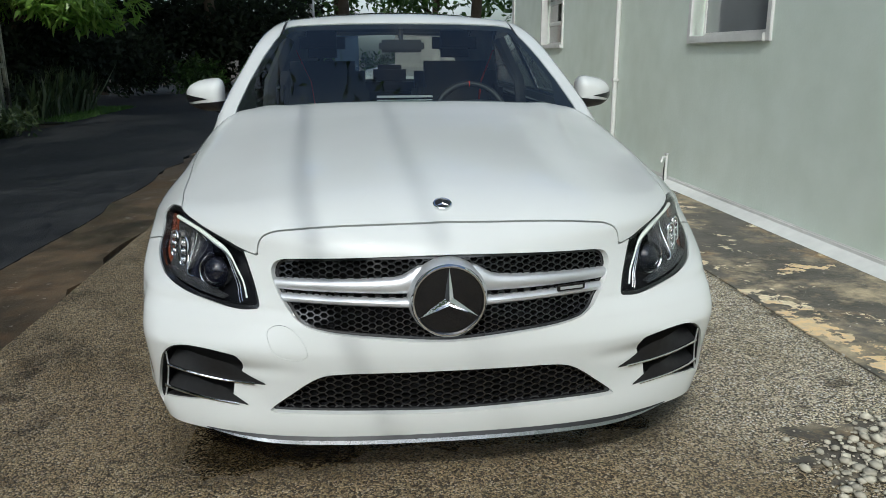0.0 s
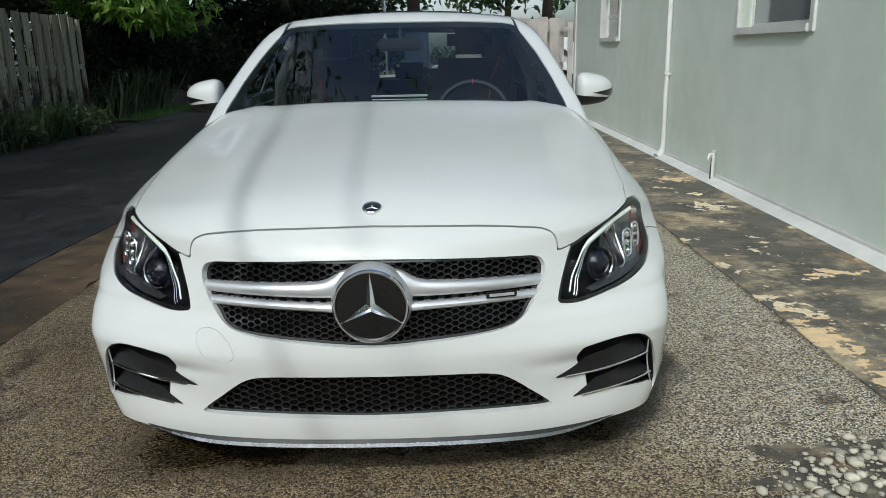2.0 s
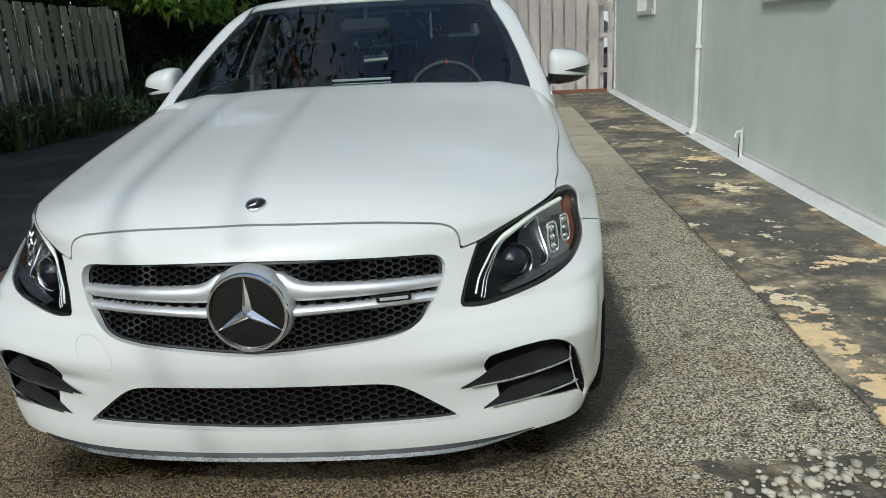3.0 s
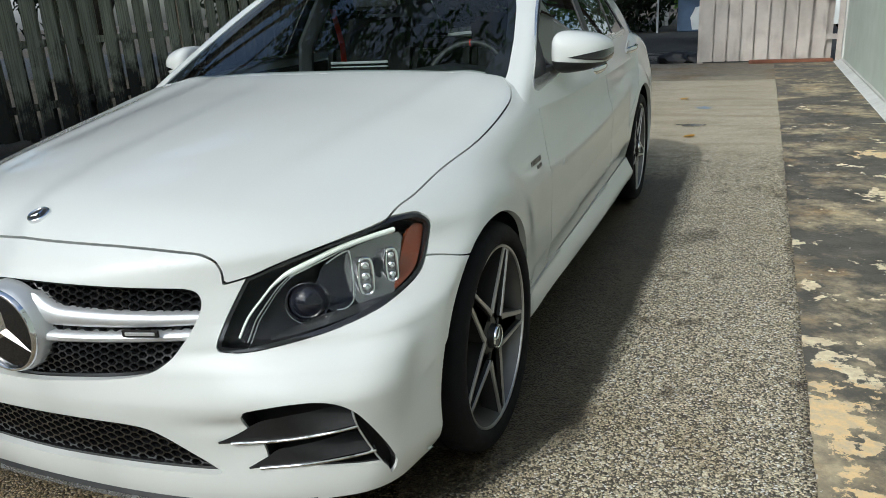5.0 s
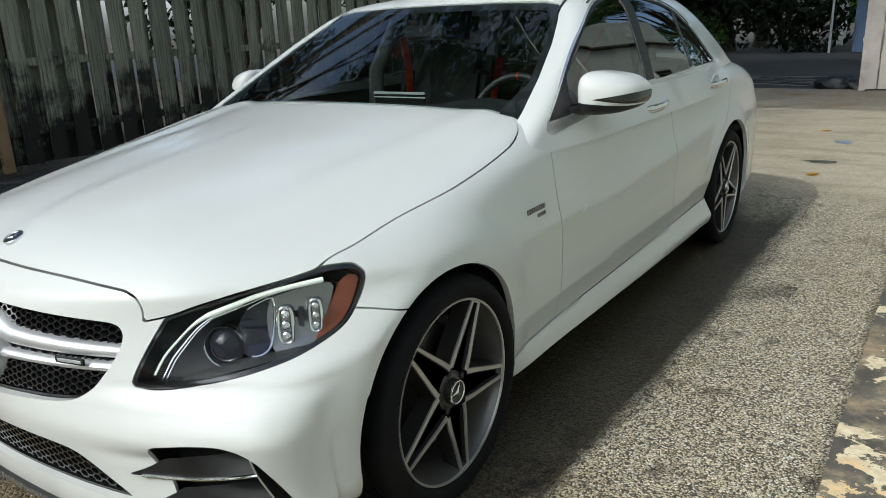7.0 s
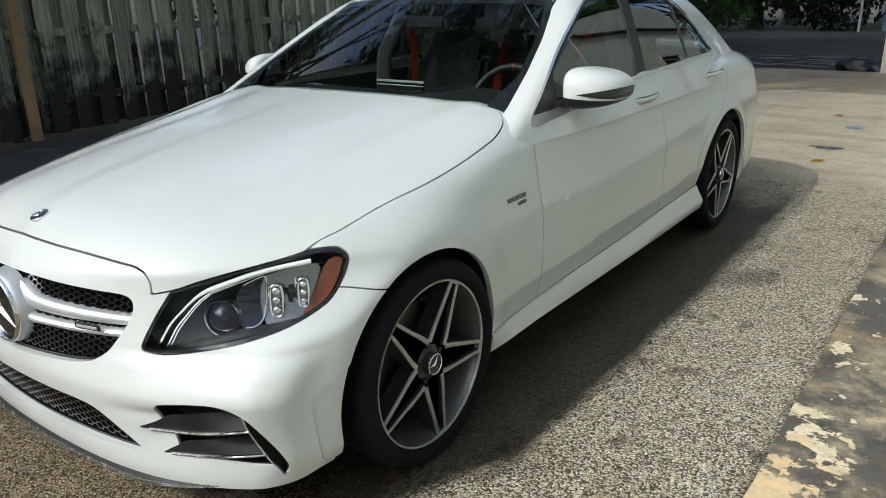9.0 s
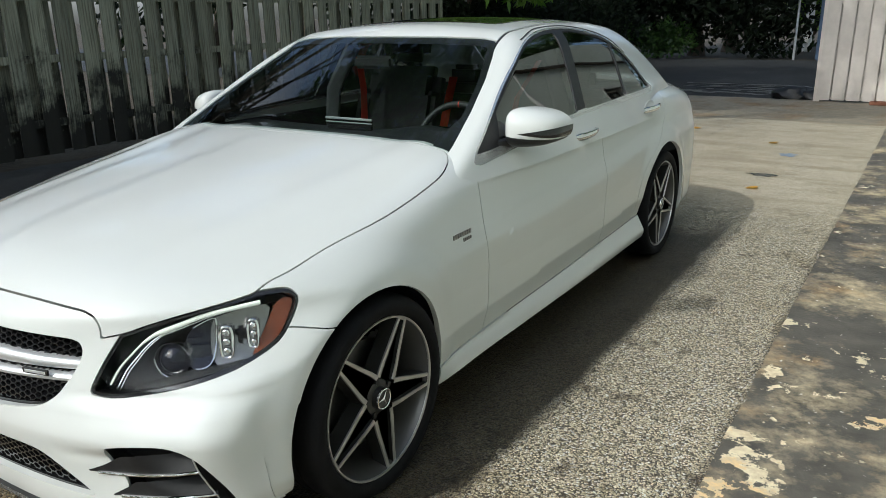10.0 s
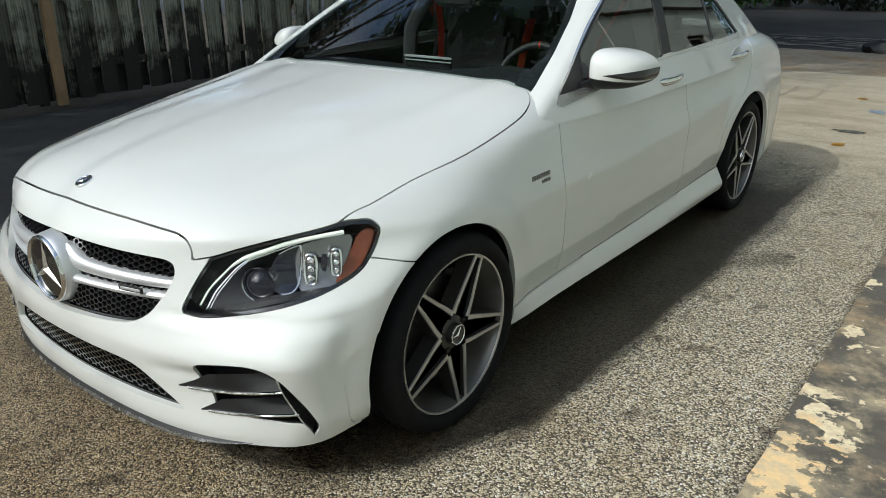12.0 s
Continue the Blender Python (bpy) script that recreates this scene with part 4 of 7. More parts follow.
# ---- the car: surfaces cut into panels ----
class Skin:
    """A triangle mesh with a normal at each point."""
    def __init__(self, v, n, t):
        self.v, self.n, self.t = v, n, t

    def cut(self, field):
        """Keep the part where field(v) is below zero, cut smoothly along the zero line."""
        d = field(self.v)
        inside = d < 0
        cnt = inside[self.t].sum(1)
        keep = self.t[cnt == 3].tolist()
        nv, nn, made = [], [], {}
        base = len(self.v)

        def cross(i, j):
            key = (min(i, j), max(i, j))
            if key not in made:
                w = d[i] / (d[i] - d[j])
                nv.append(self.v[i] * (1 - w) + self.v[j] * w)
                nn.append(self.n[i] * (1 - w) + self.n[j] * w)
                made[key] = base + len(nv) - 1
            return made[key]
        for tri in self.t[(cnt == 1) | (cnt == 2)].tolist():
            k = [bool(inside[i]) for i in tri]
            if sum(k) == 1:
                r = k.index(True)
                a, b, c = tri[r], tri[(r + 1) % 3], tri[(r + 2) % 3]
                keep.append([a, cross(a, b), cross(a, c)])
            else:
                r = k.index(False)
                a, b, c = tri[r], tri[(r + 1) % 3], tri[(r + 2) % 3]
                ab, ac = cross(a, b), cross(a, c)
                keep += [[ab, b, c], [ab, c, ac]]
        v = np.vstack([self.v, np.array(nv).reshape(-1, 3)])
        n = np.vstack([self.n, np.array(nn).reshape(-1, 3)])
        t = np.array(keep, int).reshape(-1, 3)
        used, inv = np.unique(t, return_inverse=True)
        n = n[used]
        return Skin(v[used], n / np.maximum(np.linalg.norm(n, axis=1, keepdims=True), 1e-9), inv.reshape(-1, 3))

    def shift(self, d):
        return Skin(self.v + self.n * d, self.n, self.t)

    def flip(self):
        m = np.array([-1, 1, 1])
        return Skin(self.v * m, self.n * m, self.t[:, ::-1])

    def both(self):
        f = self.flip()
        return Skin(np.vstack([self.v, f.v]), np.vstack([self.n, f.n]), np.vstack([self.t, f.t + len(self.v)]))

    def panel(self, name, material, parent, depth=0.012, label=""):
        """Link it, with its edges turned in by depth."""
        v, n, t = self.v, self.n, self.t
        faces = t.tolist()
        if depth:
            e = np.vstack([t[:, [0, 1]], t[:, [1, 2]], t[:, [2, 0]]])
            key = np.sort(e, 1)
            _, first, cnt = np.unique(key, axis=0, return_index=True, return_counts=True)
            rim = e[first[cnt == 1]]
            mid = np.abs(v[rim][:, :, 0]).max(1) < 1e-4
            rim = rim[~mid]
            k = len(rim)
            a, b = rim[:, 0], rim[:, 1]
            base = len(v)
            out = np.cross(v[b] - v[a], n[a])
            out /= np.maximum(np.linalg.norm(out, axis=1, keepdims=True), 1e-9)
            v = np.vstack([v, v[a], v[b], v[b] - n[b] * depth, v[a] - n[a] * depth])
            n = np.vstack([n, out, out, out, out])
            i = np.arange(k)
            faces += np.stack([base + k + i, base + i, base + 3 * k + i, base + 2 * k + i], 1).tolist()
        return mesh_ob(name, v, faces, material, parent, label, True, n)


def grad(f, p):
    e = 1e-4
    g = np.stack([f(p + np.eye(3)[k] * e) - f(p - np.eye(3)[k] * e) for k in range(3)], -1)
    return g / np.maximum(np.linalg.norm(g, axis=-1, keepdims=True), 1e-9)


def shoot(f, o, d, far):
    """Where rays from inside leave the form f < 0."""
    lo, hi = np.zeros(o.shape[:-1]), np.full(o.shape[:-1], far)
    done = np.zeros(o.shape[:-1], bool)
    for s in np.linspace(0, far, 50)[1:]:
        outside = f(o + d * s) > 0
        new_hit = outside & ~done
        hi = np.where(new_hit, s, hi)
        lo = np.where(new_hit, s - far / 49, lo)
        done |= outside
    for _ in range(22):
        m = (lo + hi) / 2
        out = f(o + d * m[..., None]) > 0
        hi, lo = np.where(out, m, hi), np.where(out, lo, m)
    return o + d * ((lo + hi) / 2)[..., None]


def wrap(f, a, b, cap_a, cap_b, along, nphi, far, phis=(-90, 90)):
    """The half of form f at x >= 0, met by rays from an axis a-b with round ends."""
    phi = np.radians(np.linspace(*phis, nphi))
    rows_o, rows_d = [], []
    a, b = np.array(a, float), np.array(b, float)
    for k in range(cap_a):
        th = math.pi / 2 * (k + 0.02) / cap_a
        rows_o.append(np.repeat(a[None], nphi, 0))
        rows_d.append(np.stack([np.sin(th) * np.cos(phi), np.full(nphi, -np.cos(th)), np.sin(th) * np.sin(phi)], 1))
    for k in range(along + 1):
        rows_o.append(np.repeat((a + (b - a) * k / along)[None], nphi, 0))
        rows_d.append(np.stack([np.cos(phi), np.zeros(nphi), np.sin(phi)], 1))
    for k in range(cap_b):
        th = math.pi / 2 * (1 - (k + 1 - 0.02) / cap_b)
        rows_o.append(np.repeat(b[None], nphi, 0))
        rows_d.append(np.stack([np.sin(th) * np.cos(phi), np.full(nphi, np.cos(th)), np.sin(th) * np.sin(phi)], 1))
    o, d = np.array(rows_o), np.array(rows_d)
    p = shoot(f, o, d, far)
    p[..., 0] = np.where(np.abs(p[..., 0]) < 2e-5, 0, p[..., 0])
    nu, nv = p.shape[:2]
    n = grad(f, p)
    i = np.arange(nu * nv).reshape(nu, nv)
    q = np.stack([i[:-1, :-1], i[1:, :-1], i[1:, 1:], i[:-1, 1:]], -1).reshape(-1, 4)
    t = np.vstack([q[:, [0, 1, 2]], q[:, [0, 2, 3]]])
    v = p.reshape(-1, 3)
    c = np.cross(v[t[:, 1]] - v[t[:, 0]], v[t[:, 2]] - v[t[:, 0]])
    ok = np.linalg.norm(c, axis=1) > 1e-12
    t, c = t[ok], c[ok]
    wrong = (c * n.reshape(-1, 3)[t[:, 0]]).sum(1) < 0
    t[wrong] = t[wrong][:, ::-1]
    return Skin(v, n.reshape(-1, 3), t)


def spline(pts, closed=True, k=6):
    """A smooth polygon through control points."""
    p = np.array(pts, float)
    n = len(p)
    out = []
    for i in range(n if closed else n - 1):
        q = [p[(i + j) % n] if closed else p[min(max(i + j, 0), n - 1)] for j in (-1, 0, 1, 2)]
        for s in range(k):
            t = s / k
            out.append(0.5 * (2 * q[1] + (q[2] - q[0]) * t + (2 * q[0] - 5 * q[1] + 4 * q[2] - q[3]) * t * t + (3 * q[1] - q[0] - 3 * q[2] + q[3]) * t ** 3))
    if not closed:
        out.append(p[-1])
    return np.array(out)


def sdf(poly, u, w):
    """Signed distance to a closed polygon, below zero inside."""
    poly = np.asarray(poly, float)
    a, b = poly, np.roll(poly, -1, 0)
    best, cross = np.full(u.shape, 1e9), np.zeros(u.shape, bool)
    for (ax, ay), (bx, by) in zip(a, b):
        dx, dy = bx - ax, by - ay
        t = np.clip(((u - ax) * dx + (w - ay) * dy) / max(dx * dx + dy * dy, 1e-12), 0, 1)
        best = np.minimum(best, (u - ax - t * dx) ** 2 + (w - ay - t * dy) ** 2)
        if ay != by:
            cross ^= ((ay > w) != (by > w)) & (u < ax + (w - ay) * dx / dy)
    return np.where(cross, -1, 1) * np.sqrt(best)


def near(box_lo, box_hi, fn, far=1.0):
    """Work a field out only inside a box, for speed; far outside it."""
    def f(p):
        m = np.all((p >= np.array(box_lo)) & (p <= np.array(box_hi)), axis=1)
        out = np.full(len(p), far)
        out[m] = fn(p[m])
        return out
    return f


GAP = 0.0021
HOOD_PLAN = np.vstack([[(-0.3, -0.3), (0.749, -0.3)], spline([(0.749, 0.44), (0.755, 0.50), (0.765, 0.562), (0.774, 0.701), (0.797, 0.942), (0.793, 1.202), (0.776, 1.321), (0.735, 1.40), (0.66, 1.428), (0.35, 1.372), (0, 1.350)], False, 4), [(-0.3, 1.350)]])
HOOD_RIM = np.vstack([[(-0.3, 0.766)], spline([(0, 0.766), (0.27, 0.759), (0.424, 0.745), (0.464, 0.736), (0.484, 0.724), (0.4945, 0.703), (0.497, 0.679)], False, 5), spline([(0.4975, 0.677), (0.546, 0.688), (0.586, 0.7035), (0.640, 0.7215), (0.69, 0.7355), (0.721, 0.7435), (0.749, 0.7525)], False, 5), [(0.85, 0.775), (0.85, 1.3), (-0.3, 1.3)]])
LAMP_CUT = np.vstack([spline([(1.186, 0.7548), (1.243, 0.7551), (1.306, 0.7505), (1.341, 0.7304), (1.336, 0.7038), (1.305, 0.6684), (1.255, 0.6339), (1.152, 0.6036), (1.035, 0.5819), (0.833, 0.5547), (0.692, 0.5407), (0.620, 0.5429), (0.600, 0.5525),
                              (0.632, 0.5956), (0.673, 0.6399), (0.720, 0.6857)], False, 5), [(0.728, 0.80), (1.186, 0.80)]])
GRILLE = [(0, 0.693), (0.178, 0.689), (0.38, 0.679), (0.437, 0.672), (0.456, 0.656), (0.459, 0.632), (0.446, 0.595), (0.426, 0.561), (0.394, 0.523), (0.333, 0.497), (0.183, 0.479), (0, 0.466)]
GRILLE_CUT = spline(GRILLE + [(-x, z) for x, z in GRILLE[-2:0:-1]], k=4)
INTAKE = [(0, 0.382), (0.188, 0.381), (0.30, 0.377), (0.355, 0.360), (0.42, 0.312), (0.474, 0.268), (0.472, 0.257), (0.349, 0.256), (0.195, 0.254), (0, 0.250)]
INTAKE_CUT = spline(INTAKE + [(-x, z) for x, z in INTAKE[-2:0:-1]], k=4)
VENT_CUT = spline([(0.638, 0.4230), (0.690, 0.4315), (0.764, 0.4385), (0.841, 0.4395), (0.899, 0.4290), (0.946, 0.4050), (0.983, 0.3709), (1.038, 0.3071), (1.073, 0.2561), (1.077, 0.2309), (1.057, 0.2124), (1.029, 0.2503), (0.952, 0.2583), (0.874, 0.2654), (0.801, 0.2735), (0.735, 0.2755), (0.700, 0.2860), (0.690, 0.3160), (0.680, 0.3430), (0.655, 0.3640), (0.632, 0.3950), (0.630, 0.4130)], k=4)
TOW_CUT = spline([(-0.473, 0.490), (-0.443, 0.508), (-0.405, 0.497), (-0.378, 0.465), (-0.370, 0.433), (-0.392, 0.421), (-0.44, 0.426), (-0.462, 0.447)], k=4)

on_hood = near((-0.01, -0.05, 0.6), (0.85, 1.5, 1.1), lambda p: np.maximum(sdf(HOOD_PLAN, p[:, 0], p[:, 1]), sdf(HOOD_RIM, p[:, 0], p[:, 2])))
on_lamp = near((0.4, 0.05, 0.45), (0.92, 0.62, 0.85), lambda p: sdf(LAMP_CUT, p[:, 0] + p[:, 1], p[:, 2]))
on_grille = near((-0.01, -0.1, 0.4), (0.55, 0.25, 0.75), lambda p: sdf(GRILLE_CUT, p[:, 0], p[:, 2]))
on_intake = near((-0.01, -0.1, 0.2), (0.55, 0.25, 0.45), lambda p: sdf(INTAKE_CUT, p[:, 0], p[:, 2]))
on_vent = near((0.4, 0.0, 0.15), (0.92, 0.45, 0.5), lambda p: sdf(VENT_CUT, p[:, 0] + p[:, 1], p[:, 2]))


def arches(p):
    f = np.hypot(p[:, 1] - 0.767, p[:, 2] - 0.313) - 0.366
    r = np.hypot(p[:, 1] - 3.585, (p[:, 2] - 0.325) * 0.985) - 0.372
    return np.where(p[:, 0] > 0.45, np.minimum(f, r), 1.0)


fender_z = curve([0.40, 0.46, 0.57, 0.70, 0.80, 5.0], [0.668, 0.663, 0.634, 0.60, -0.5, -0.5])
skirt_z = curve([0.9, 1.13, 1.58, 2.28, 3.13, 3.4], [0.270, 0.277, 0.2915, 0.312, 0.3375, 0.345])
foot_z = curve([-0.2, 0.3, 0.42, 0.9, 1.12, 2.2, 3.0, 3.25, 3.9, 4.7], [0.178, 0.182, 0.205, 0.205, 0.212, 0.216, 0.212, 0.215, 0.22, 0.24])
door_front = curve([0.2, 0.369, 0.521, 0.68, 0.844, 0.918, 1.0], [1.455, 1.467, 1.469, 1.445, 1.448, 1.468, 1.50])
door_mid = curve([0.2, 0.5, 0.89, 1.1], [2.625, 2.635, 2.648, 2.685])
door_back = curve([0.2, 0.45, 0.60, 0.72, 0.85, 1.1], [3.10, 3.15, 3.24, 3.44, 3.62, 3.70])
yz = lambda k: (lambda p: k(p[:, 1]) - p[:, 2])

full = wrap(body, (0, 0.72, 0.50), (0, 4.0, 0.55), 110, 26, 150, 190, 1.6)
full = full.cut(lambda p: foot_z(p[:, 1]) - p[:, 2])
full = full.cut(lambda p: -np.where(p[:, 2] > 0.85, cabin(p) + np.where(np.abs(p[:, 0]) < 0.68, 0.012, 0.035), 1.0))

car = thing("car", "clean glossy white four-door saloon parked on the driveway", "car")
no_hood = lambda p: GAP - on_hood(p)
no_lamp = lambda p: GAP - on_lamp(p)
no_arch = lambda p: -arches(p)
is_bumper = lambda p: np.maximum(np.minimum(p[:, 2] - fender_z(p[:, 1]) + GAP, p[:, 1] - 0.44), p[:, 1] - 0.75)
not_bumper = lambda p: np.maximum(fender_z(p[:, 1]) - p[:, 2] + GAP, 0.44 - p[:, 1])

bumper = full.cut(is_bumper).cut(no_hood).cut(no_lamp).cut(no_arch)
openings = lambda p: -np.minimum(np.minimum(on_grille(p), on_intake(p)), on_vent(p))
bumper = bumper.cut(openings)
tow = lambda p: sdf(TOW_CUT, p[:, 0], p[:, 2])
whole = bumper.both()
CORNER_CUT = spline([(1.335, 0.4685), (1.304, 0.4605), (1.250, 0.4445), (1.195, 0.4233), (1.176, 0.3891), (1.185, 0.3128), (1.203, 0.2175), (1.240, 0.2041), (1.323, 0.1769), (1.362, 0.3311)], k=4)
corner = lambda p: np.where((np.abs(p[:, 0]) > 0.75) & (p[:, 2] < 0.52) & (p[:, 1] < 0.6), sdf(CORNER_CUT, np.abs(p[:, 0]) + p[:, 1], p[:, 2]), 1.0)
corner_panel = whole.cut(corner)
whole = whole.cut(lambda p: 0.0018 - corner(p))
shell = whole.cut(lambda p: 0.0009 - near((-0.55, -0.1, 0.35), (-0.3, 0.3, 0.6), tow)(p)).panel("front_bumper", PAINT, car, 0.020)
whole.cut(near((-0.55, -0.1, 0.35), (-0.3, 0.3, 0.6), tow)).panel("tow_cover", PAINT, shell, 0.01)
for side_k in (1, -1):
    corner_panel.cut(lambda p: -side_k * p[:, 0]).shift(-0.004).panel("air_curtain_cover", PAINT, shell, 0.010)
full.cut(lambda p: on_hood(p) + GAP).both().panel("hood", PAINT, car, 0.02)
rest = full.cut(lambda p: 0.40 - p[:, 1]).cut(no_hood).cut(no_arch)
upper = rest.cut(lambda p: skirt_z(p[:, 1]) - p[:, 2] + np.where((p[:, 1] > 0.9) & (p[:, 1] < 3.4), GAP, -0.4))
fender = full.cut(not_bumper).cut(no_hood).cut(no_lamp).cut(no_arch).cut(lambda p: p[:, 1] - door_front(p[:, 2]) + GAP).cut(lambda p: np.where(p[:, 1] > 0.95, skirt_z(p[:, 1]) - p[:, 2] + GAP, -1))
doors_f = upper.cut(lambda p: door_front(p[:, 2]) - p[:, 1] + GAP).cut(lambda p: p[:, 1] - door_mid(p[:, 2]) + GAP)
doors_r = upper.cut(lambda p: door_mid(p[:, 2]) - p[:, 1] + GAP).cut(lambda p: p[:, 1] - door_back(p[:, 2]) + GAP)
quarter = upper.cut(lambda p: door_back(p[:, 2]) - p[:, 1] + GAP)
skirt = full.cut(no_arch).cut(lambda p: p[:, 2] - skirt_z(p[:, 1]) + GAP).cut(lambda p: 1.0 - p[:, 1]).cut(lambda p: p[:, 1] - 3.4).shift(0.004)
panels = {}
for side_k, turn in ((1, lambda s: s), (-1, lambda s: s.flip())):
    panels["fender", side_k] = turn(fender).panel("fender", PAINT, car, 0.02)
    panels["door", side_k] = turn(doors_f).panel("front_door", PAINT, car, 0.014)
    panels["rear_door", side_k] = turn(doors_r).panel("rear_door", PAINT, car, 0.014)
    turn(skirt).panel("side_skirt", PAINT, car, 0.03)
quarter.both().panel("rear_body", PAINT, car, 0.02)
# an inner shell behind the gaps and the floors of the openings, their darkness painted near black
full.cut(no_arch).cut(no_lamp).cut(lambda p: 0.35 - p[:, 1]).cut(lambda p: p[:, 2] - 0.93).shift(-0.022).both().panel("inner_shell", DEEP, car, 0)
full.cut(on_grille).cut(lambda p: -0.007 - on_grille(p)).shift(-0.022).both().panel("grille_border", BLACK_GLOSS, car, 0.02)
full.cut(on_intake).cut(lambda p: -0.007 - on_intake(p)).shift(-0.018).both().panel("intake_border", BLACK_GLOSS, car, 0.02)
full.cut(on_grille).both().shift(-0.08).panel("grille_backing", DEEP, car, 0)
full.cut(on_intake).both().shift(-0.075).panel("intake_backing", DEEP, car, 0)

# ---- cabin ----
shape = wrap(cabin, (0, 2.25, 0.95), (0, 3.15, 0.95), 80, 60, 44, 150, 2.6, (-6, 90))
shape = shape.cut(lambda p: -(body(p) + 0.008))
SCREEN = [(0, 1.345), (0.30, 1.343), (0.50, 1.336), (0.555, 1.326), (0.60, 1.262), (0.645, 1.185), (0.69, 1.08), (0.722, 0.98), (0.73, 0.90), (0, 0.90)]
SCREEN_CUT = np.array(SCREEN + [(-x, z) for x, z in SCREEN[-2:0:-1]])
BACK = [(0, 1.335), (0.38, 1.325), (0.44, 1.30), (0.50, 1.15), (0.53, 1.03), (0.53, 0.95), (0, 0.95)]
BACK_CUT = np.array(BACK + [(-x, z) for x, z in BACK[-2:0:-1]])
on_screen = lambda p: np.where(p[:, 1] < 2.25, sdf(SCREEN_CUT, p[:, 0], p[:, 2]), 1.0)
on_back = lambda p: np.where(p[:, 1] > 3.2, sdf(BACK_CUT, p[:, 0], p[:, 2]), 1.0)
DLO = spline([(1.475, 0.935), (1.60, 1.022), (1.772, 1.128), (1.95, 1.222), (2.148, 1.306), (2.386, 1.352), (2.68, 1.360), (2.93, 1.332), (3.125, 1.286), (3.30, 1.196), (3.47, 1.060), (3.54, 1.018), (3.40, 1.010), (2.88, 1.003), (2.39, 0.992), (2.0, 0.975), (1.60, 0.940)], k=4)
on_side = lambda p: np.where((p[:, 0] > 0.5) & (np.abs(p[:, 2] - 1.1) < 0.35), sdf(DLO, p[:, 1], p[:, 2]), 1.0)
ring_w = lambda p: 0.007 + 0.010 * np.clip((0.945 + 0.042 * (p[:, 1] - 1.6) - p[:, 2]) / 0.012, 0, 1)
outer = shape.cut(lambda p: GAP - on_screen(p)).cut(lambda p: GAP - on_back(p)).cut(lambda p: ring_w(p) - on_side(p))
roof_edge = curve([1.9, 2.07, 2.3, 2.7, 3.2, 3.6], [0.60, 0.568, 0.553, 0.545, 0.54, 0.56])
on_ditch = lambda p: np.where((p[:, 2] > 1.28) & (p[:, 1] > 2.0) & (p[:, 1] < 3.45), np.abs(p[:, 0] - roof_edge(p[:, 1])) - 0.007, 1.0)
HATCH = spline([(-0.2, 2.33), (0.34, 2.345), (0.40, 2.375), (0.415, 2.46), (0.41, 2.85), (0.37, 2.92), (-0.2, 2.94)], k=5)
on_hatch = lambda p: np.where(p[:, 2] > 1.3, sdf(HATCH, p[:, 0], p[:, 1]), 1.0)
roof_ob = outer.cut(lambda p: -on_ditch(p)).cut(lambda p: 0.002 - on_hatch(p)).both().panel("roof", PAINT, car, 0.012)
for turn in (lambda s: s, lambda s: s.flip()):
    turn(outer.cut(on_ditch)).shift(-0.004).panel("roof_moulding", BLACK, roof_ob, 0.004, "black roof joint moulding")
outer.cut(on_hatch).shift(0.003).both().panel("sunroof", SUNROOF, roof_ob, 0.01, "black glass sunroof")
shape.cut(on_screen).shift(-0.003).both().panel("windscreen", GLASS, car, 0.005, "dark tinted windscreen")
band = shape.cut(on_screen).cut(lambda p: -0.024 - 0.045 * np.clip((1.07 - p[:, 2]) / 0.07, 0, 1) - on_screen(p))
band.shift(-0.006).both().panel("windscreen_border", BLACK, car, 0.0, "black windscreen border")
shape.cut(on_back).shift(-0.003).both().panel("rear_window", GLASS, car, 0.005)
pillar_b = lambda p: np.abs(p[:, 1] - (2.455 + 0.30 * (p[:, 2] - 1.0))) - 0.047
pillar_c = lambda p: np.abs(p[:, 1] - (3.085 + 0.14 * (p[:, 2] - 1.03))) - 0.012
pillars = lambda p: np.minimum(pillar_b(p), pillar_c(p))
sail = lambda p: (p[:, 1] - 1.66) - 0.35 * (p[:, 2] - 0.95)
trim_ring = shape.cut(lambda p: on_side(p) - ring_w(p)).cut(lambda p: -on_side(p) + 0.0005)
rubber = shape.cut(on_side).cut(lambda p: -np.maximum(np.maximum(on_side(p) + 0.009, -pillars(p)), -sail(p)))
belt = curve([1.475, 1.6, 2.0, 2.39, 2.88, 3.4, 3.54], [0.951, 0.956, 0.990, 1.007, 1.018, 1.025, 1.033])
panes = shape.cut(lambda p: on_side(p) + 0.008).cut(lambda p: -pillars(p)).cut(lambda p: -sail(p))
joint_line = []
for y, z in spline([(2.16, 1.326), (2.383, 1.366), (2.68, 1.374), (2.936, 1.346), (3.133, 1.299), (3.29, 1.222)], False, 8):
    lo, hi = 0.3, 0.95
    for _ in range(30):
        m = (lo + hi) / 2
        lo, hi = (m, hi) if cabin(np.array([m, y, z])) < 0 else (lo, m)
    joint_line.append((lo, y, z))
pane_cuts = (("front_window", lambda p: p[:, 1] - 2.48), ("rear_window_pane", lambda p: np.maximum(2.48 - p[:, 1], p[:, 1] - 3.09)), ("quarter_window", lambda p: 3.09 - p[:, 1]))
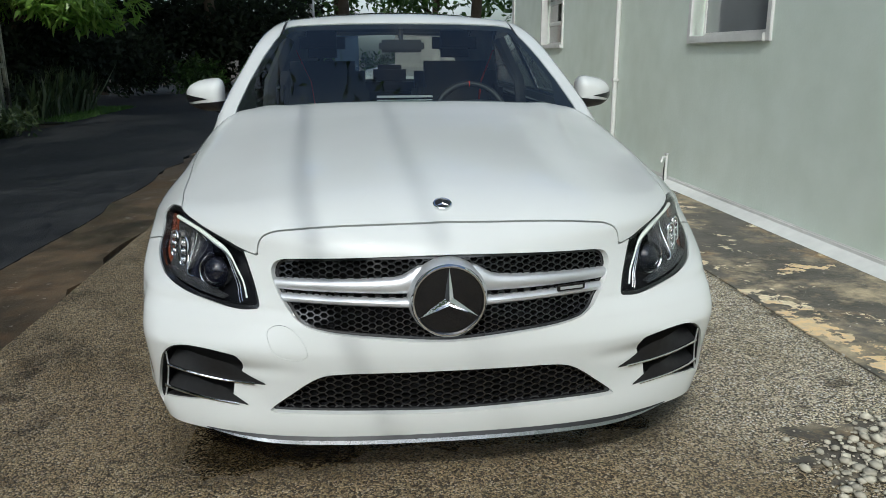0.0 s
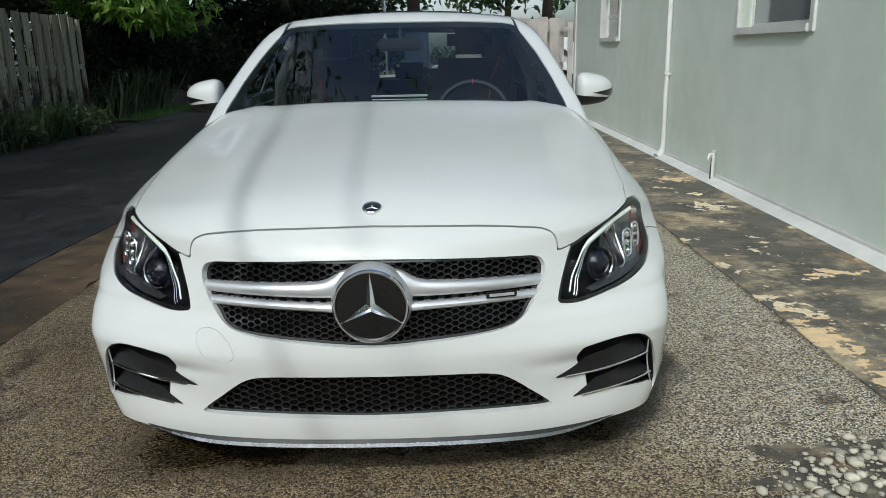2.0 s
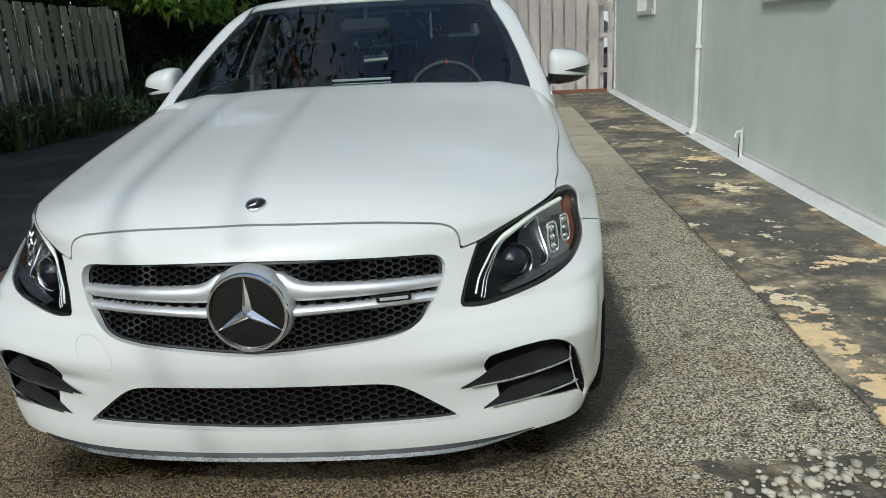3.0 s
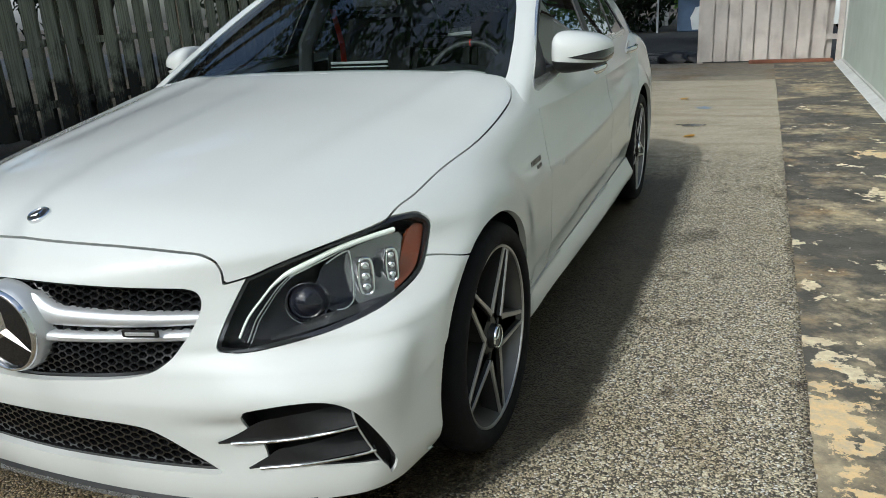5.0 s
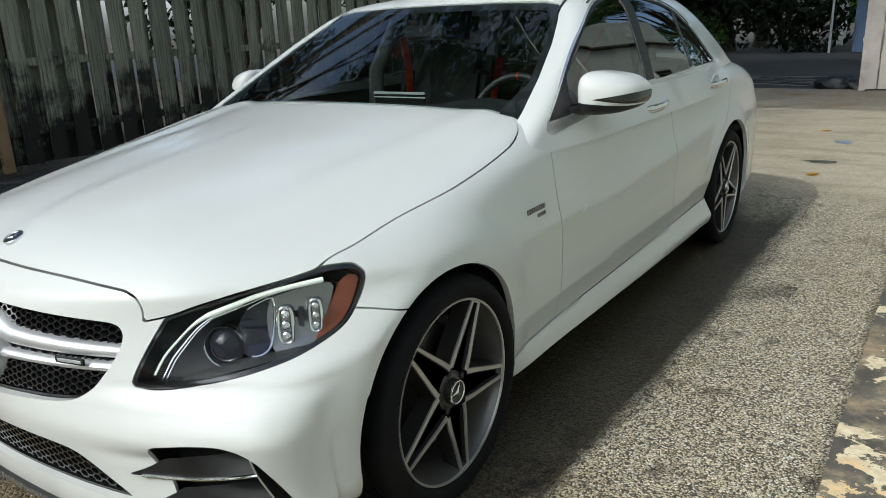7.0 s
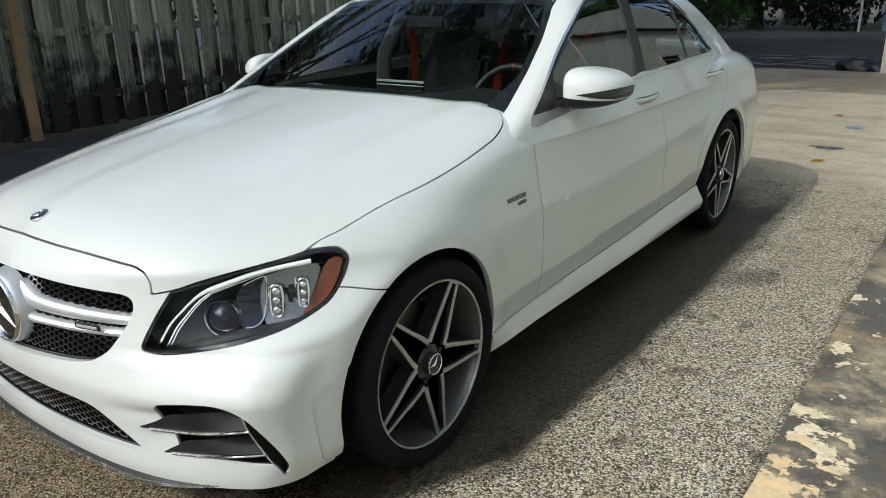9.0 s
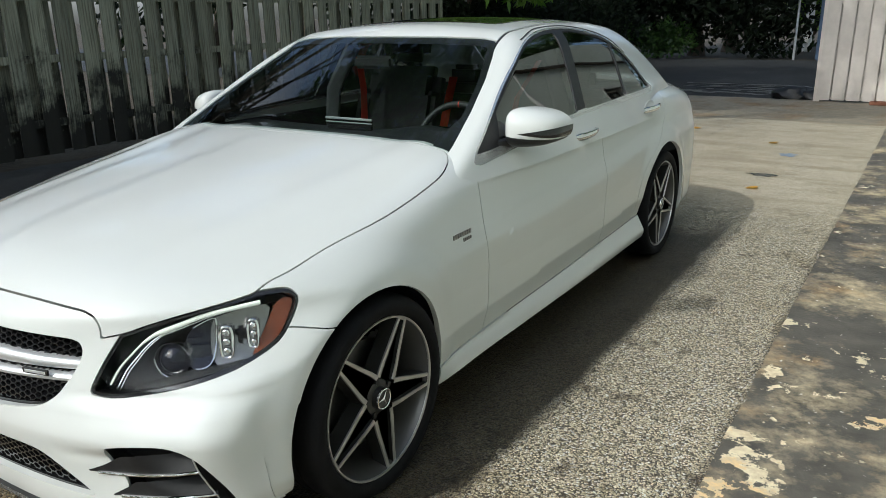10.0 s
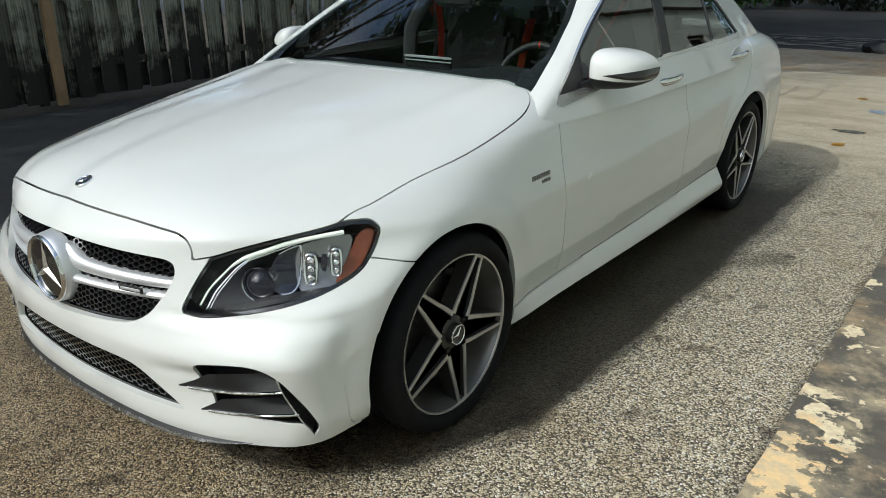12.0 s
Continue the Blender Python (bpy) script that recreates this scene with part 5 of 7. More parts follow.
for side_k, turn in ((1, lambda s: s), (-1, lambda s: s.flip())):
    dr, rd = panels["door", side_k], panels["rear_door", side_k]
    turn(trim_ring).shift(0.002).panel("window_trim", TRIM_ALU, car, 0.006, "polished window surround")
    turn(rubber.cut(lambda p: belt(p[:, 1]) - p[:, 2])).shift(-0.002).panel("window_rubber", BLACK, car, 0.004)
    turn(rubber.cut(lambda p: p[:, 2] - belt(p[:, 1]))).shift(0.003).panel("belt_strip", TRIM_ALU, car, 0.008, "bright strip under the side windows")
    bm = bmesh.new()
    tube(bm, [(side_k * (x - 0.0005), y, z) for x, y, z in joint_line], 0.0036, 8)
    part("door_frame_joint", bm, BLACK, car, "black rubber joint round the door frames", True)
    for nm, fld in pane_cuts:
        turn(panes.cut(fld)).shift(-0.006).panel(nm, SIDE_GLASS, dr if nm == "front_window" else rd, 0.004)


# ---- the car's front: grille, badge, lip, vents ----
def on_skin(s, z, depth=0.0, sx=1):
    """The place on the body where x + y = s at height z, pushed in by depth."""
    lo, hi = 0.2, 1.2
    for _ in range(40):
        m = (lo + hi) / 2
        if body(np.array([[m, s - m, z]]))[0] < 0:
            lo = m
        else:
            hi = m
    p = np.array([[lo, s - lo, z]])
    p = (p - grad(body, p) * depth)[0]
    return Vector((sx * p[0], p[1], p[2]))


def inside_skin(s, z, depth, sx=1):
    """Like on_skin, but pushed level into the car's corner."""
    return on_skin(s, z, 0.0, sx) + Vector((-sx * 0.42, 0.90, 0)) * depth


def skin_line(pts, depth, sx, k=6):
    return [on_skin(s, z, depth, sx) for s, z in spline(pts, False, k)]


def honeycomb(cut, w, h, bar, set_back, deep):
    """Wide hexagonal cells in staggered rows, each a ring of bars with inner walls."""
    vs, fs = [], []
    lo, hi = cut.min(0), cut.max(0)
    A, B = w * 0.345, w * 0.155
    row_k, z = 0, lo[1]
    while z < hi[1] + h:
        x = -math.ceil(hi[0] / w) * w + (w / 2 if row_k % 2 else 0)
        while x < hi[0] + w:
            if sdf(cut, np.array([x]), np.array([z]))[0] < -0.003:
                base = len(vs)
                for k, back_k in ((0.0, 0.0), (1.0, 0.0), (1.35, deep)):
                    a, b, c = A - 1.15 * bar * k, B - 0.55 * bar * k, h - bar * k
                    for px, pz in ((-a, 0), (-b, c), (b, c), (a, 0), (b, -c), (-b, -c)):
                        vs.append((x + px, float(nose(np.array(abs(x + px)), np.array(z + pz))) + set_back + back_k, z + pz))
                for r in (0, 6):
                    for q in range(6):
                        n = (q + 1) % 6
                        fs.append((base + r + q, base + r + n, base + r + 6 + n, base + r + 6 + q))
            x += w
        z += h
        row_k += 1
    return vs, fs


v, f = honeycomb(GRILLE_CUT, 0.036, 0.0080, 0.0018, 0.026, 0.014)
mesh_ob("grille_mesh", v, f, BLACK_GLOSS, car, "gloss black honeycomb grille")
v, f = honeycomb(INTAKE_CUT, 0.045, 0.0100, 0.0022, 0.022, 0.016)
mesh_ob("intake_mesh", v, f, BLACK_GLOSS, car, "gloss black honeycomb lower intake")


def blade(name, sx, x0, x1, top, low, proud, material):
    """A grille blade: a rounded bar that follows the nose from the badge to the grille's end."""
    bm = bmesh.new()
    rings = []
    n = 24
    for k in range(n + 1):
        x = x0 + (x1 - x0) * k / n
        zt, zl = float(top(x)), float(low(x))
        c, hh = (zt + zl) / 2, (zt - zl) / 2
        y = float(nose(np.array(x), np.array(c))) - proud
        prof = [(0.030, 1.0), (0.012, 0.98), (0.004, 0.72), (0.0, 0.2), (0.001, -0.45), (0.007, -0.86), (0.016, -1.0), (0.030, -0.95)]
        rings.append([bm.verts.new((sx * x, y + dy, c + hh * q)) for dy, q in prof])
    for a, b in zip(rings, rings[1:]):
        for q in range(len(a) - 1):
            bm.faces.new((a[q], a[q + 1], b[q + 1], b[q]))
    bm.faces.new(rings[-1])
    bmesh.ops.recalc_face_normals(bm, faces=bm.faces[:])
    return part(name, bm, material, car, smooth=True)


up_top, up_low = curve([0, 0.08, 0.10, 0.13, 0.2, 0.44], [0.668, 0.660, 0.646, 0.634, 0.629, 0.620]), curve([0, 0.1, 0.44], [0.590, 0.590, 0.592])
dn_top, dn_low = curve([0, 0.1, 0.44], [0.577, 0.578, 0.583]), curve([0, 0.1, 0.2, 0.44], [0.540, 0.553, 0.557, 0.561])
for sx in (1, -1):
    ub = blade("grille_blade", sx, 0.06, 0.452, up_top, up_low, -0.006, SATIN)
    blade("grille_blade", sx, 0.06, 0.436, dn_top, dn_low, -0.008, SATIN)
pl = part("model_plate", box_bm(((-0.042, -0.003, -0.0085), (0.042, 0.003, 0.0085)), bevel=0.002), BLACK_GLOSS, car, "small black plate with a silver bar")
pl.matrix_local = pose(0.338, float(nose(np.array(0.338), np.array(0.586))) + 0.001, 0.586, 0, 0, 14)
part("bar", box_bm(((-0.034, -0.0045, -0.004), (0.034, -0.0025, 0.004)), bevel=0.0008), SATIN, pl)

# the round badge on its silver mount
bm = bmesh.new()
lathe(bm, [(0.040, 0.107), (0.010, 0.103), (-0.002, 0.100), (-0.006, 0.097), (-0.004, 0.092), (0.02, 0.0)], 64, "y", (0, 0.008, 0.579))
part("mount", bm, SATIN, car, smooth=True)
bm = bmesh.new()
lathe(bm, [(0.002, 0.0985), (-0.006, 0.0975), (-0.0095, 0.0945), (-0.0095, 0.0905), (-0.006, 0.0885), (0.004, 0.088)], 64, "y", (0, 0.003, 0.579))
ring = part("badge_ring", bm, CHROME, car, "chrome ring", True)
bm = bmesh.new()
lathe(bm, [(-0.003, 0.0), (-0.0025, 0.05), (0.0, 0.089)], 48, "y", (0, 0.003, 0.579))
part("badge_face", bm, SUNROOF, ring, "black glass badge face", True)


def three_arms(bm, r, w, h, y):
    """Three tapering ridged arms that meet in the middle."""
    mid = bm.verts.new((0, y - h, 0))
    inner = [bm.verts.new((w * math.sin(a), y, w * math.cos(a))) for a in (math.radians(60 + 120 * k) for k in range(3))]
    tips = [bm.verts.new((r * math.sin(a), y - h * 0.15, r * math.cos(a))) for a in (math.radians(120 * k) for k in range(3))]
    for k in range(3):
        t, a, b = tips[k], inner[k - 1], inner[k]
        bm.faces.new((mid, a, t))
        bm.faces.new((mid, t, b))
    return bm


bm = three_arms(bmesh.new(), 0.089, 0.0145, 0.010, -0.001)
bmesh.ops.translate(bm, verts=bm.verts[:], vec=(0, 0.002, 0.579))
part("three_arm_shape", bm, CHROME, ring, "chrome three-armed shape")

bm = bmesh.new()
lathe(bm, [(0.006, 0.026), (-0.002, 0.0258), (-0.004, 0.024), (-0.003, 0.021), (-0.001, 0.0205)], 40, "y")
he = part("hood_badge", bm, CHROME, car, "small round chrome hood badge", True)
he.matrix_local = pose(0, 0.152, 0.8045, -66, 0, 0)
bm = bmesh.new()
lathe(bm, [(-0.0015, 0.0), (-0.001, 0.021)], 32, "y")
part("badge_face", bm, BLACK, he)
part("three_arm_shape", three_arms(bmesh.new(), 0.0195, 0.004, 0.003, -0.0015), CHROME, he)


def lip_strip(name, z0, z1, out0, out1, back, material, label, tail_s=0.82):
    """A strip swept round the bumper's foot."""
    bm = bmesh.new()
    rings = []
    def at(s, z, d):
        if s < 0.55:
            lo, hi = 0.0, 0.6
            for _ in range(40):
                m = (lo + hi) / 2
                if m + float(nose(np.array(m), np.array(z))) < s:
                    lo = m
                else:
                    hi = m
            y = float(nose(np.array(lo), np.array(z)))
            p = np.array([[lo, y, z]])
            p = (p - grad(lambda q: nose(np.abs(q[..., 0]), q[..., 2]) - q[..., 1], p) * -d)[0]
            return p
        return np.array(on_skin(s, z, -d))
    ss = list(np.linspace(0.05, 0.55, 22)) + list(np.linspace(0.58, tail_s, 34))
    half = []
    thin = lambda s: 1 - 0.95 * min(1, max(0, (s - 0.50) / (tail_s - 0.50))) ** 1.5
    for s in ss:
        fade, high = 1 - 0.9 * max(0, (s - 0.6) / (tail_s - 0.6)), 0.186 + (z1 - 0.186) * thin(s)
        low = 0.186 + (z0 - 0.186) * thin(s)
        half.append([at(s, 0.19, d * fade) + np.array([0, 0, z - 0.19]) for d, z in ((back, high), (out1, high), (out0, low), (back, low))])
    half = [[q * np.array([-1, 1, 1]) for q in r] for r in half[::-1]] + half
    rings = [[bm.verts.new(q) for q in r] for r in half]
    for a, b in zip(rings, rings[1:]):
        for q in range(4):
            bm.faces.new((a[q], a[(q + 1) % 4], b[(q + 1) % 4], b[q]))
    bmesh.ops.recalc_face_normals(bm, faces=bm.faces[:])
    return part(name, bm, material, car, label)


lip_strip("splitter", 0.174, 0.186, 0.004, -0.004, -0.06, BLACK, "black front splitter")
lip_strip("splitter_trim", 0.1650, 0.1735, 0.008, 0.004, -0.03, DARK_CHROME, "polished splitter edge")

# underside
bm = bmesh.new()
ys = np.linspace(0.14, 4.45, 40)
left, right = [], []
for y in ys:
    w = min(0.70, 0.9 * math.sqrt(max(y - 0.06, 0.01)) )
    right.append(bm.verts.new((w, y, 0.17)))
    left.append(bm.verts.new((-w, y, 0.17)))
for a, b, c, d in zip(left, left[1:], right[1:], right):
    bm.faces.new((a, d, c, b))
part("underbody", bm, DEEP, car)

# ---- corner vents ----
vent_field = near((0.4, 0.0, 0.15), (0.92, 0.45, 0.5), lambda p: sdf(VENT_CUT, p[:, 0] + p[:, 1], p[:, 2]))
FINS = (([(0.560, 0.3446), (0.633, 0.3695), (0.713, 0.4046), (0.819, 0.4019), (0.943, 0.3964)], [(0.560, 0.3441), (0.608, 0.3423), (0.719, 0.3413), (0.845, 0.3544), (0.953, 0.3659)]),
        ([(0.636, 0.2767), (0.690, 0.3000), (0.744, 0.3220), (0.866, 0.3207), (0.981, 0.3200)], [(0.636, 0.2762), (0.679, 0.2774), (0.796, 0.2803), (0.904, 0.2848), (1.006, 0.2895)]))
for sx in (1, -1):
    turn = (lambda q: q) if sx > 0 else (lambda q: q.flip())
    vent = turn(full.cut(lambda p: vent_field(p) - 0.012).shift(-0.055)).panel("corner_vent", DEEP, car, 0, "black corner air vent with two silver-edged fins")
    turn(full.cut(lambda p: vent_field(p) - 0.006).cut(lambda p: -0.0035 - vent_field(p)).shift(-0.008)).panel("vent_sleeve", BLACK, vent, 0.05)
    for top, low in FINS:
        t_line, l_line = spline(top, False, 6), spline(low, False, 6)
        bm = bmesh.new()
        rows_f = []
        for k, ((s0, z0), (s1, z1)) in enumerate(zip(t_line, l_line)):
            q = k / (len(t_line) - 1)
            inner = top[2][0]
            d_top = -0.004 + 0.050 * min(1, max(0, (s0 - inner - 0.016) / 0.15))
            d_low = -0.006 + 0.010 * q
            a, b = inside_skin(s0, z0, d_top, sx), inside_skin(s1, z1, d_low, sx)
            c, d = b + Vector((-sx * 0.002, 0.005, -0.006)), a + Vector((-sx * 0.003, 0.006, -0.010))
            rows_f.append([bm.verts.new(p) for p in (a, a.lerp(b, 0.33), a.lerp(b, 0.67), b, b, c, d, a)])
        for a, b in zip(rows_f, rows_f[1:]):
            for q in (0, 1, 2, 4, 5, 6):
                bm.faces.new((a[q], a[q + 1], b[q + 1], b[q]))
        bmesh.ops.recalc_face_normals(bm, faces=bm.faces[:])
        part("fin", bm, FIN_BLACK, vent, smooth=True)
        bm = bmesh.new()
        edge = [(k / (len(l_line) - 1), s, z) for k, (s, z) in enumerate(l_line) if k > 4]
        tube(bm, [inside_skin(s, z - 0.002, -0.0065 + 0.010 * q, sx) for q, s, z in edge], 0.0042, 8)
        part("fin_edge", bm, CHROME, vent, "silver fin edge", True)
    # the upright winglet at the outer end, black between two thin silver edges
    inner_l, outer_l = spline([(0.939, 0.4042), (0.956, 0.3553), (1.002, 0.2832), (1.025, 0.2527), (1.050, 0.2159)], False, 5), spline([(0.944, 0.3992), (0.985, 0.3616), (1.036, 0.3031), (1.068, 0.2533), (1.058, 0.2219)], False, 5)
    bm = bmesh.new()
    rows_f = [[bm.verts.new(on_skin(a[0], a[1], 0.006, sx)), bm.verts.new(on_skin((a[0] + b[0]) / 2, (a[1] + b[1]) / 2, 0.020, sx)), bm.verts.new(on_skin(b[0], b[1], 0.020, sx))] for a, b in zip(inner_l, outer_l)]
    for a, b in zip(rows_f, rows_f[1:]):
        for q in range(2):
            bm.faces.new((a[q], a[q + 1], b[q + 1], b[q]))
    bmesh.ops.solidify(bm, geom=bm.faces[:], thickness=0.003)
    bmesh.ops.recalc_face_normals(bm, faces=bm.faces[:])
    part("winglet", bm, FIN_BLACK, vent, "upright black winglet")
    bm = bmesh.new()
    tube(bm, [on_skin(a, b, 0.004, sx) for a, b in inner_l], 0.0022, 8)
    part("upright_edge", bm, SATIN, vent, smooth=True)

# ---- headlamps ----
lens_skin = full.cut(on_lamp).cut(no_hood)
lamp_rim = lambda p: np.maximum(on_lamp(p), np.where(p[:, 0] < 0.75, -sdf(HOOD_RIM, p[:, 0], p[:, 2]), -1.0))
amber_edge = lambda p: np.maximum(1.158 + 1.071 * (p[:, 2] - 0.615) - p[:, 0] - p[:, 1], lamp_rim(p) + 0.012)
in_lamp = lambda poly: (lambda p: sdf(poly, p[:, 0] + p[:, 1], p[:, 2]))
mask_z = curve([0.66, 0.722, 0.80, 0.87, 1.03, 1.20, 1.36], [0.672, 0.684, 0.694, 0.704, 0.731, 0.747, 0.765])
DRL = [(0.663, 0.5686), (0.700, 0.6062), (0.745, 0.6370), (0.786, 0.6618), (0.829, 0.6791), (0.869, 0.6885), (0.949, 0.7036), (1.034, 0.7181), (1.120, 0.7281), (1.207, 0.7339)]
HOUSING = spline([(1.039, 0.6068), (1.021, 0.6450), (1.034, 0.6974), (1.100, 0.7112), (1.200, 0.7209), (1.245, 0.7094), (1.200, 0.6542), (1.162, 0.6153), (1.093, 0.6049)], k=4)
BLOCK = spline([(0.929, 0.6192), (0.930, 0.6608), (0.964, 0.6876), (1.034, 0.7036), (1.046, 0.6924), (1.041, 0.6532), (1.025, 0.6169), (0.994, 0.6025), (0.955, 0.6032)], k=4)
for sx in (1, -1):
    turn = (lambda q: q) if sx > 0 else (lambda q: q.flip())
    bowl = turn(lens_skin.shift(-0.070)).panel("headlamp", LAMP_DARK, car, 0, "clear-lensed headlamp with a black inside")
    turn(lens_skin).panel("lens", LENS, bowl, 0.006)
    turn(lens_skin.cut(lambda p: -(lamp_rim(p) + 0.008)).shift(-0.004)).panel("lamp_rim", BLACK_GLOSS, bowl, 0.06, "black lamp surround")
    turn(lens_skin.cut(lambda p: mask_z(p[:, 0] + p[:, 1]) - p[:, 2]).shift(-0.006)).panel("upper_mask", BLACK_GLOSS, bowl, 0.02)
    turn(lens_skin.cut(amber_edge).shift(-0.022)).panel("side_reflector", AMBER, bowl, 0.01, "amber side reflector")
    turn(lens_skin.cut(in_lamp(HOUSING)).shift(-0.024)).panel("module_housing", LAMP_SILVER, bowl, 0.03, "silver reflector housing")
    turn(lens_skin.cut(in_lamp(BLOCK)).shift(-0.032)).panel("beam_block", LAMP_GLASS, bowl, 0.04, "dark glossy beam block")
    bm = bmesh.new()
    tube(bm, [on_skin(s, z, 0.019, sx) for s, z in BLOCK[8:32]], 0.0028, 8)
    part("block_edge", bm, CHROME, bowl, smooth=True)
    guide = spline(DRL, False, 5)
    bm = bmesh.new()
    n = len(guide)
    tube(bm, [on_skin(s, z, 0.012, sx) for s, z in guide], [0.0026 + 0.0034 * min(1, max(0, (k / n - 0.30) / 0.2)) for k in range(n)], 10)
    part("light_guide", bm, LED_WHITE, bowl, "white daytime light guide", True)
    for off, r in ((0.018, 0.0022), (0.026, 0.0014)):
        bm = bmesh.new()
        tube(bm, skin_line([(s + off * (1 - k / 7), z - off * 0.62 * (1 - k / 9)) for k, (s, z) in enumerate(DRL[:7])], 0.018, sx), r, 8)
        part("guide_trim", bm, CHROME, bowl, smooth=True)
    bm = bmesh.new()
    tube(bm, [on_skin(s, z - 0.0095, 0.016, sx) for s, z in guide[22:]], 0.0018, 8)
    part("guide_trim", bm, CHROME, bowl, smooth=True)
    # projector: a dark glass eye in a polished ring
    c = on_skin(0.883, 0.625, 0.036, sx)
    n = (Vector((sx * 0.42, -0.89, 0.10))).normalized()
    place = Matrix.Translation(c) @ n.to_track_quat("Y", "Z").to_matrix().to_4x4()
    bm = bmesh.new()
    lathe(bm, [(-0.03, 0.050), (0.006, 0.0485), (0.012, 0.047), (0.010, 0.0445), (0.0, 0.042)], 40, "y")
    part("projector_ring", bm, CHROME, bowl, smooth=True).matrix_local = place
    bm = bmesh.new()
    lathe(bm, [(0.026, 0.0), (0.024, 0.014), (0.016, 0.028), (0.002, 0.040), (-0.012, 0.044)], 32, "y")
    part("projector_lens", bm, LAMP_GLASS, bowl, "dark glass projector lens", True).matrix_local = place
    side_n = Vector((sx * 0.58, -0.80, 0.12)).to_track_quat("Y", "Z").to_matrix().to_4x4()
    # two upright modules in polished frames, a dark recess between them
    for s, z, w, h in ((1.080, 0.653, 0.032, 0.082), (1.176, 0.664, 0.026, 0.074)):
        place = Matrix.Translation(on_skin(s, z, 0.016, sx)) @ side_n
        bm = bmesh.new()
        e = 2 / 3.4
        loop = [(w / 2 * math.copysign(abs(math.cos(a)) ** e, math.cos(a)), 0.010, h / 2 * math.copysign(abs(math.sin(a)) ** e, math.sin(a))) for a in (2 * math.pi * q / 28 for q in range(29))]
        tube(bm, loop, 0.0038, 8, cap=False)
        mo = part("led_module", bm, CHROME, bowl, smooth=True)
        mo.matrix_local = place
        bm = bmesh.new()
        box(bm, (-w / 2, -0.03, -h / 2), (w / 2, 0.004, h / 2), 0.006)
        part("module_body", bm, LAMP_SILVER, mo, smooth=True)
        for q in (-0.3, 0.0, 0.3):
            bm = bmesh.new()
            lathe(bm, [(0.0, w * 0.36), (0.008, w * 0.30), (0.010, w * 0.2), (0.004, w * 0.12), (0.004, 0.0)], 14, "y")
            cell = part("led_cell", bm, CHROME, mo, smooth=True)
            cell.matrix_local = Matrix.Translation((0, 0.003, q * h))
    bm = bmesh.new()
    box(bm, (-0.014, -0.02, -0.032), (0.014, 0.004, 0.030), 0.008)
    part("module_recess", bm, LAMP_GLASS, bowl, smooth=True).matrix_local = Matrix.Translation(on_skin(1.128, 0.658, 0.021, sx)) @ side_n
    bm = bmesh.new()
    rows_f = []
    for k, (s, z) in enumerate(spline([(0.752, 0.5597), (0.838, 0.5689), (0.956, 0.5823), (1.064, 0.5948), (1.160, 0.6091)], False, 5)):
        h = 0.004 + 0.016 * math.sin(math.pi * min(1, 0.1 + 0.9 * k / 20)) ** 0.6
        rows_f.append([bm.verts.new(on_skin(s, z, 0.008, sx)), bm.verts.new(on_skin(s, z + h * 0.5, 0.012, sx)), bm.verts.new(on_skin(s, z + h, 0.026, sx))])
    for a, b in zip(rows_f, rows_f[1:]):
        for q in range(2):
            bm.faces.new((a[q], a[q + 1], b[q + 1], b[q]))
    bmesh.ops.solidify(bm, geom=bm.faces[:], thickness=0.003)
    bmesh.ops.recalc_face_normals(bm, faces=bm.faces[:])
    part("lower_blade", bm, LAMP_SILVER, bowl, "satin silver blade along the lamp's foot", True)


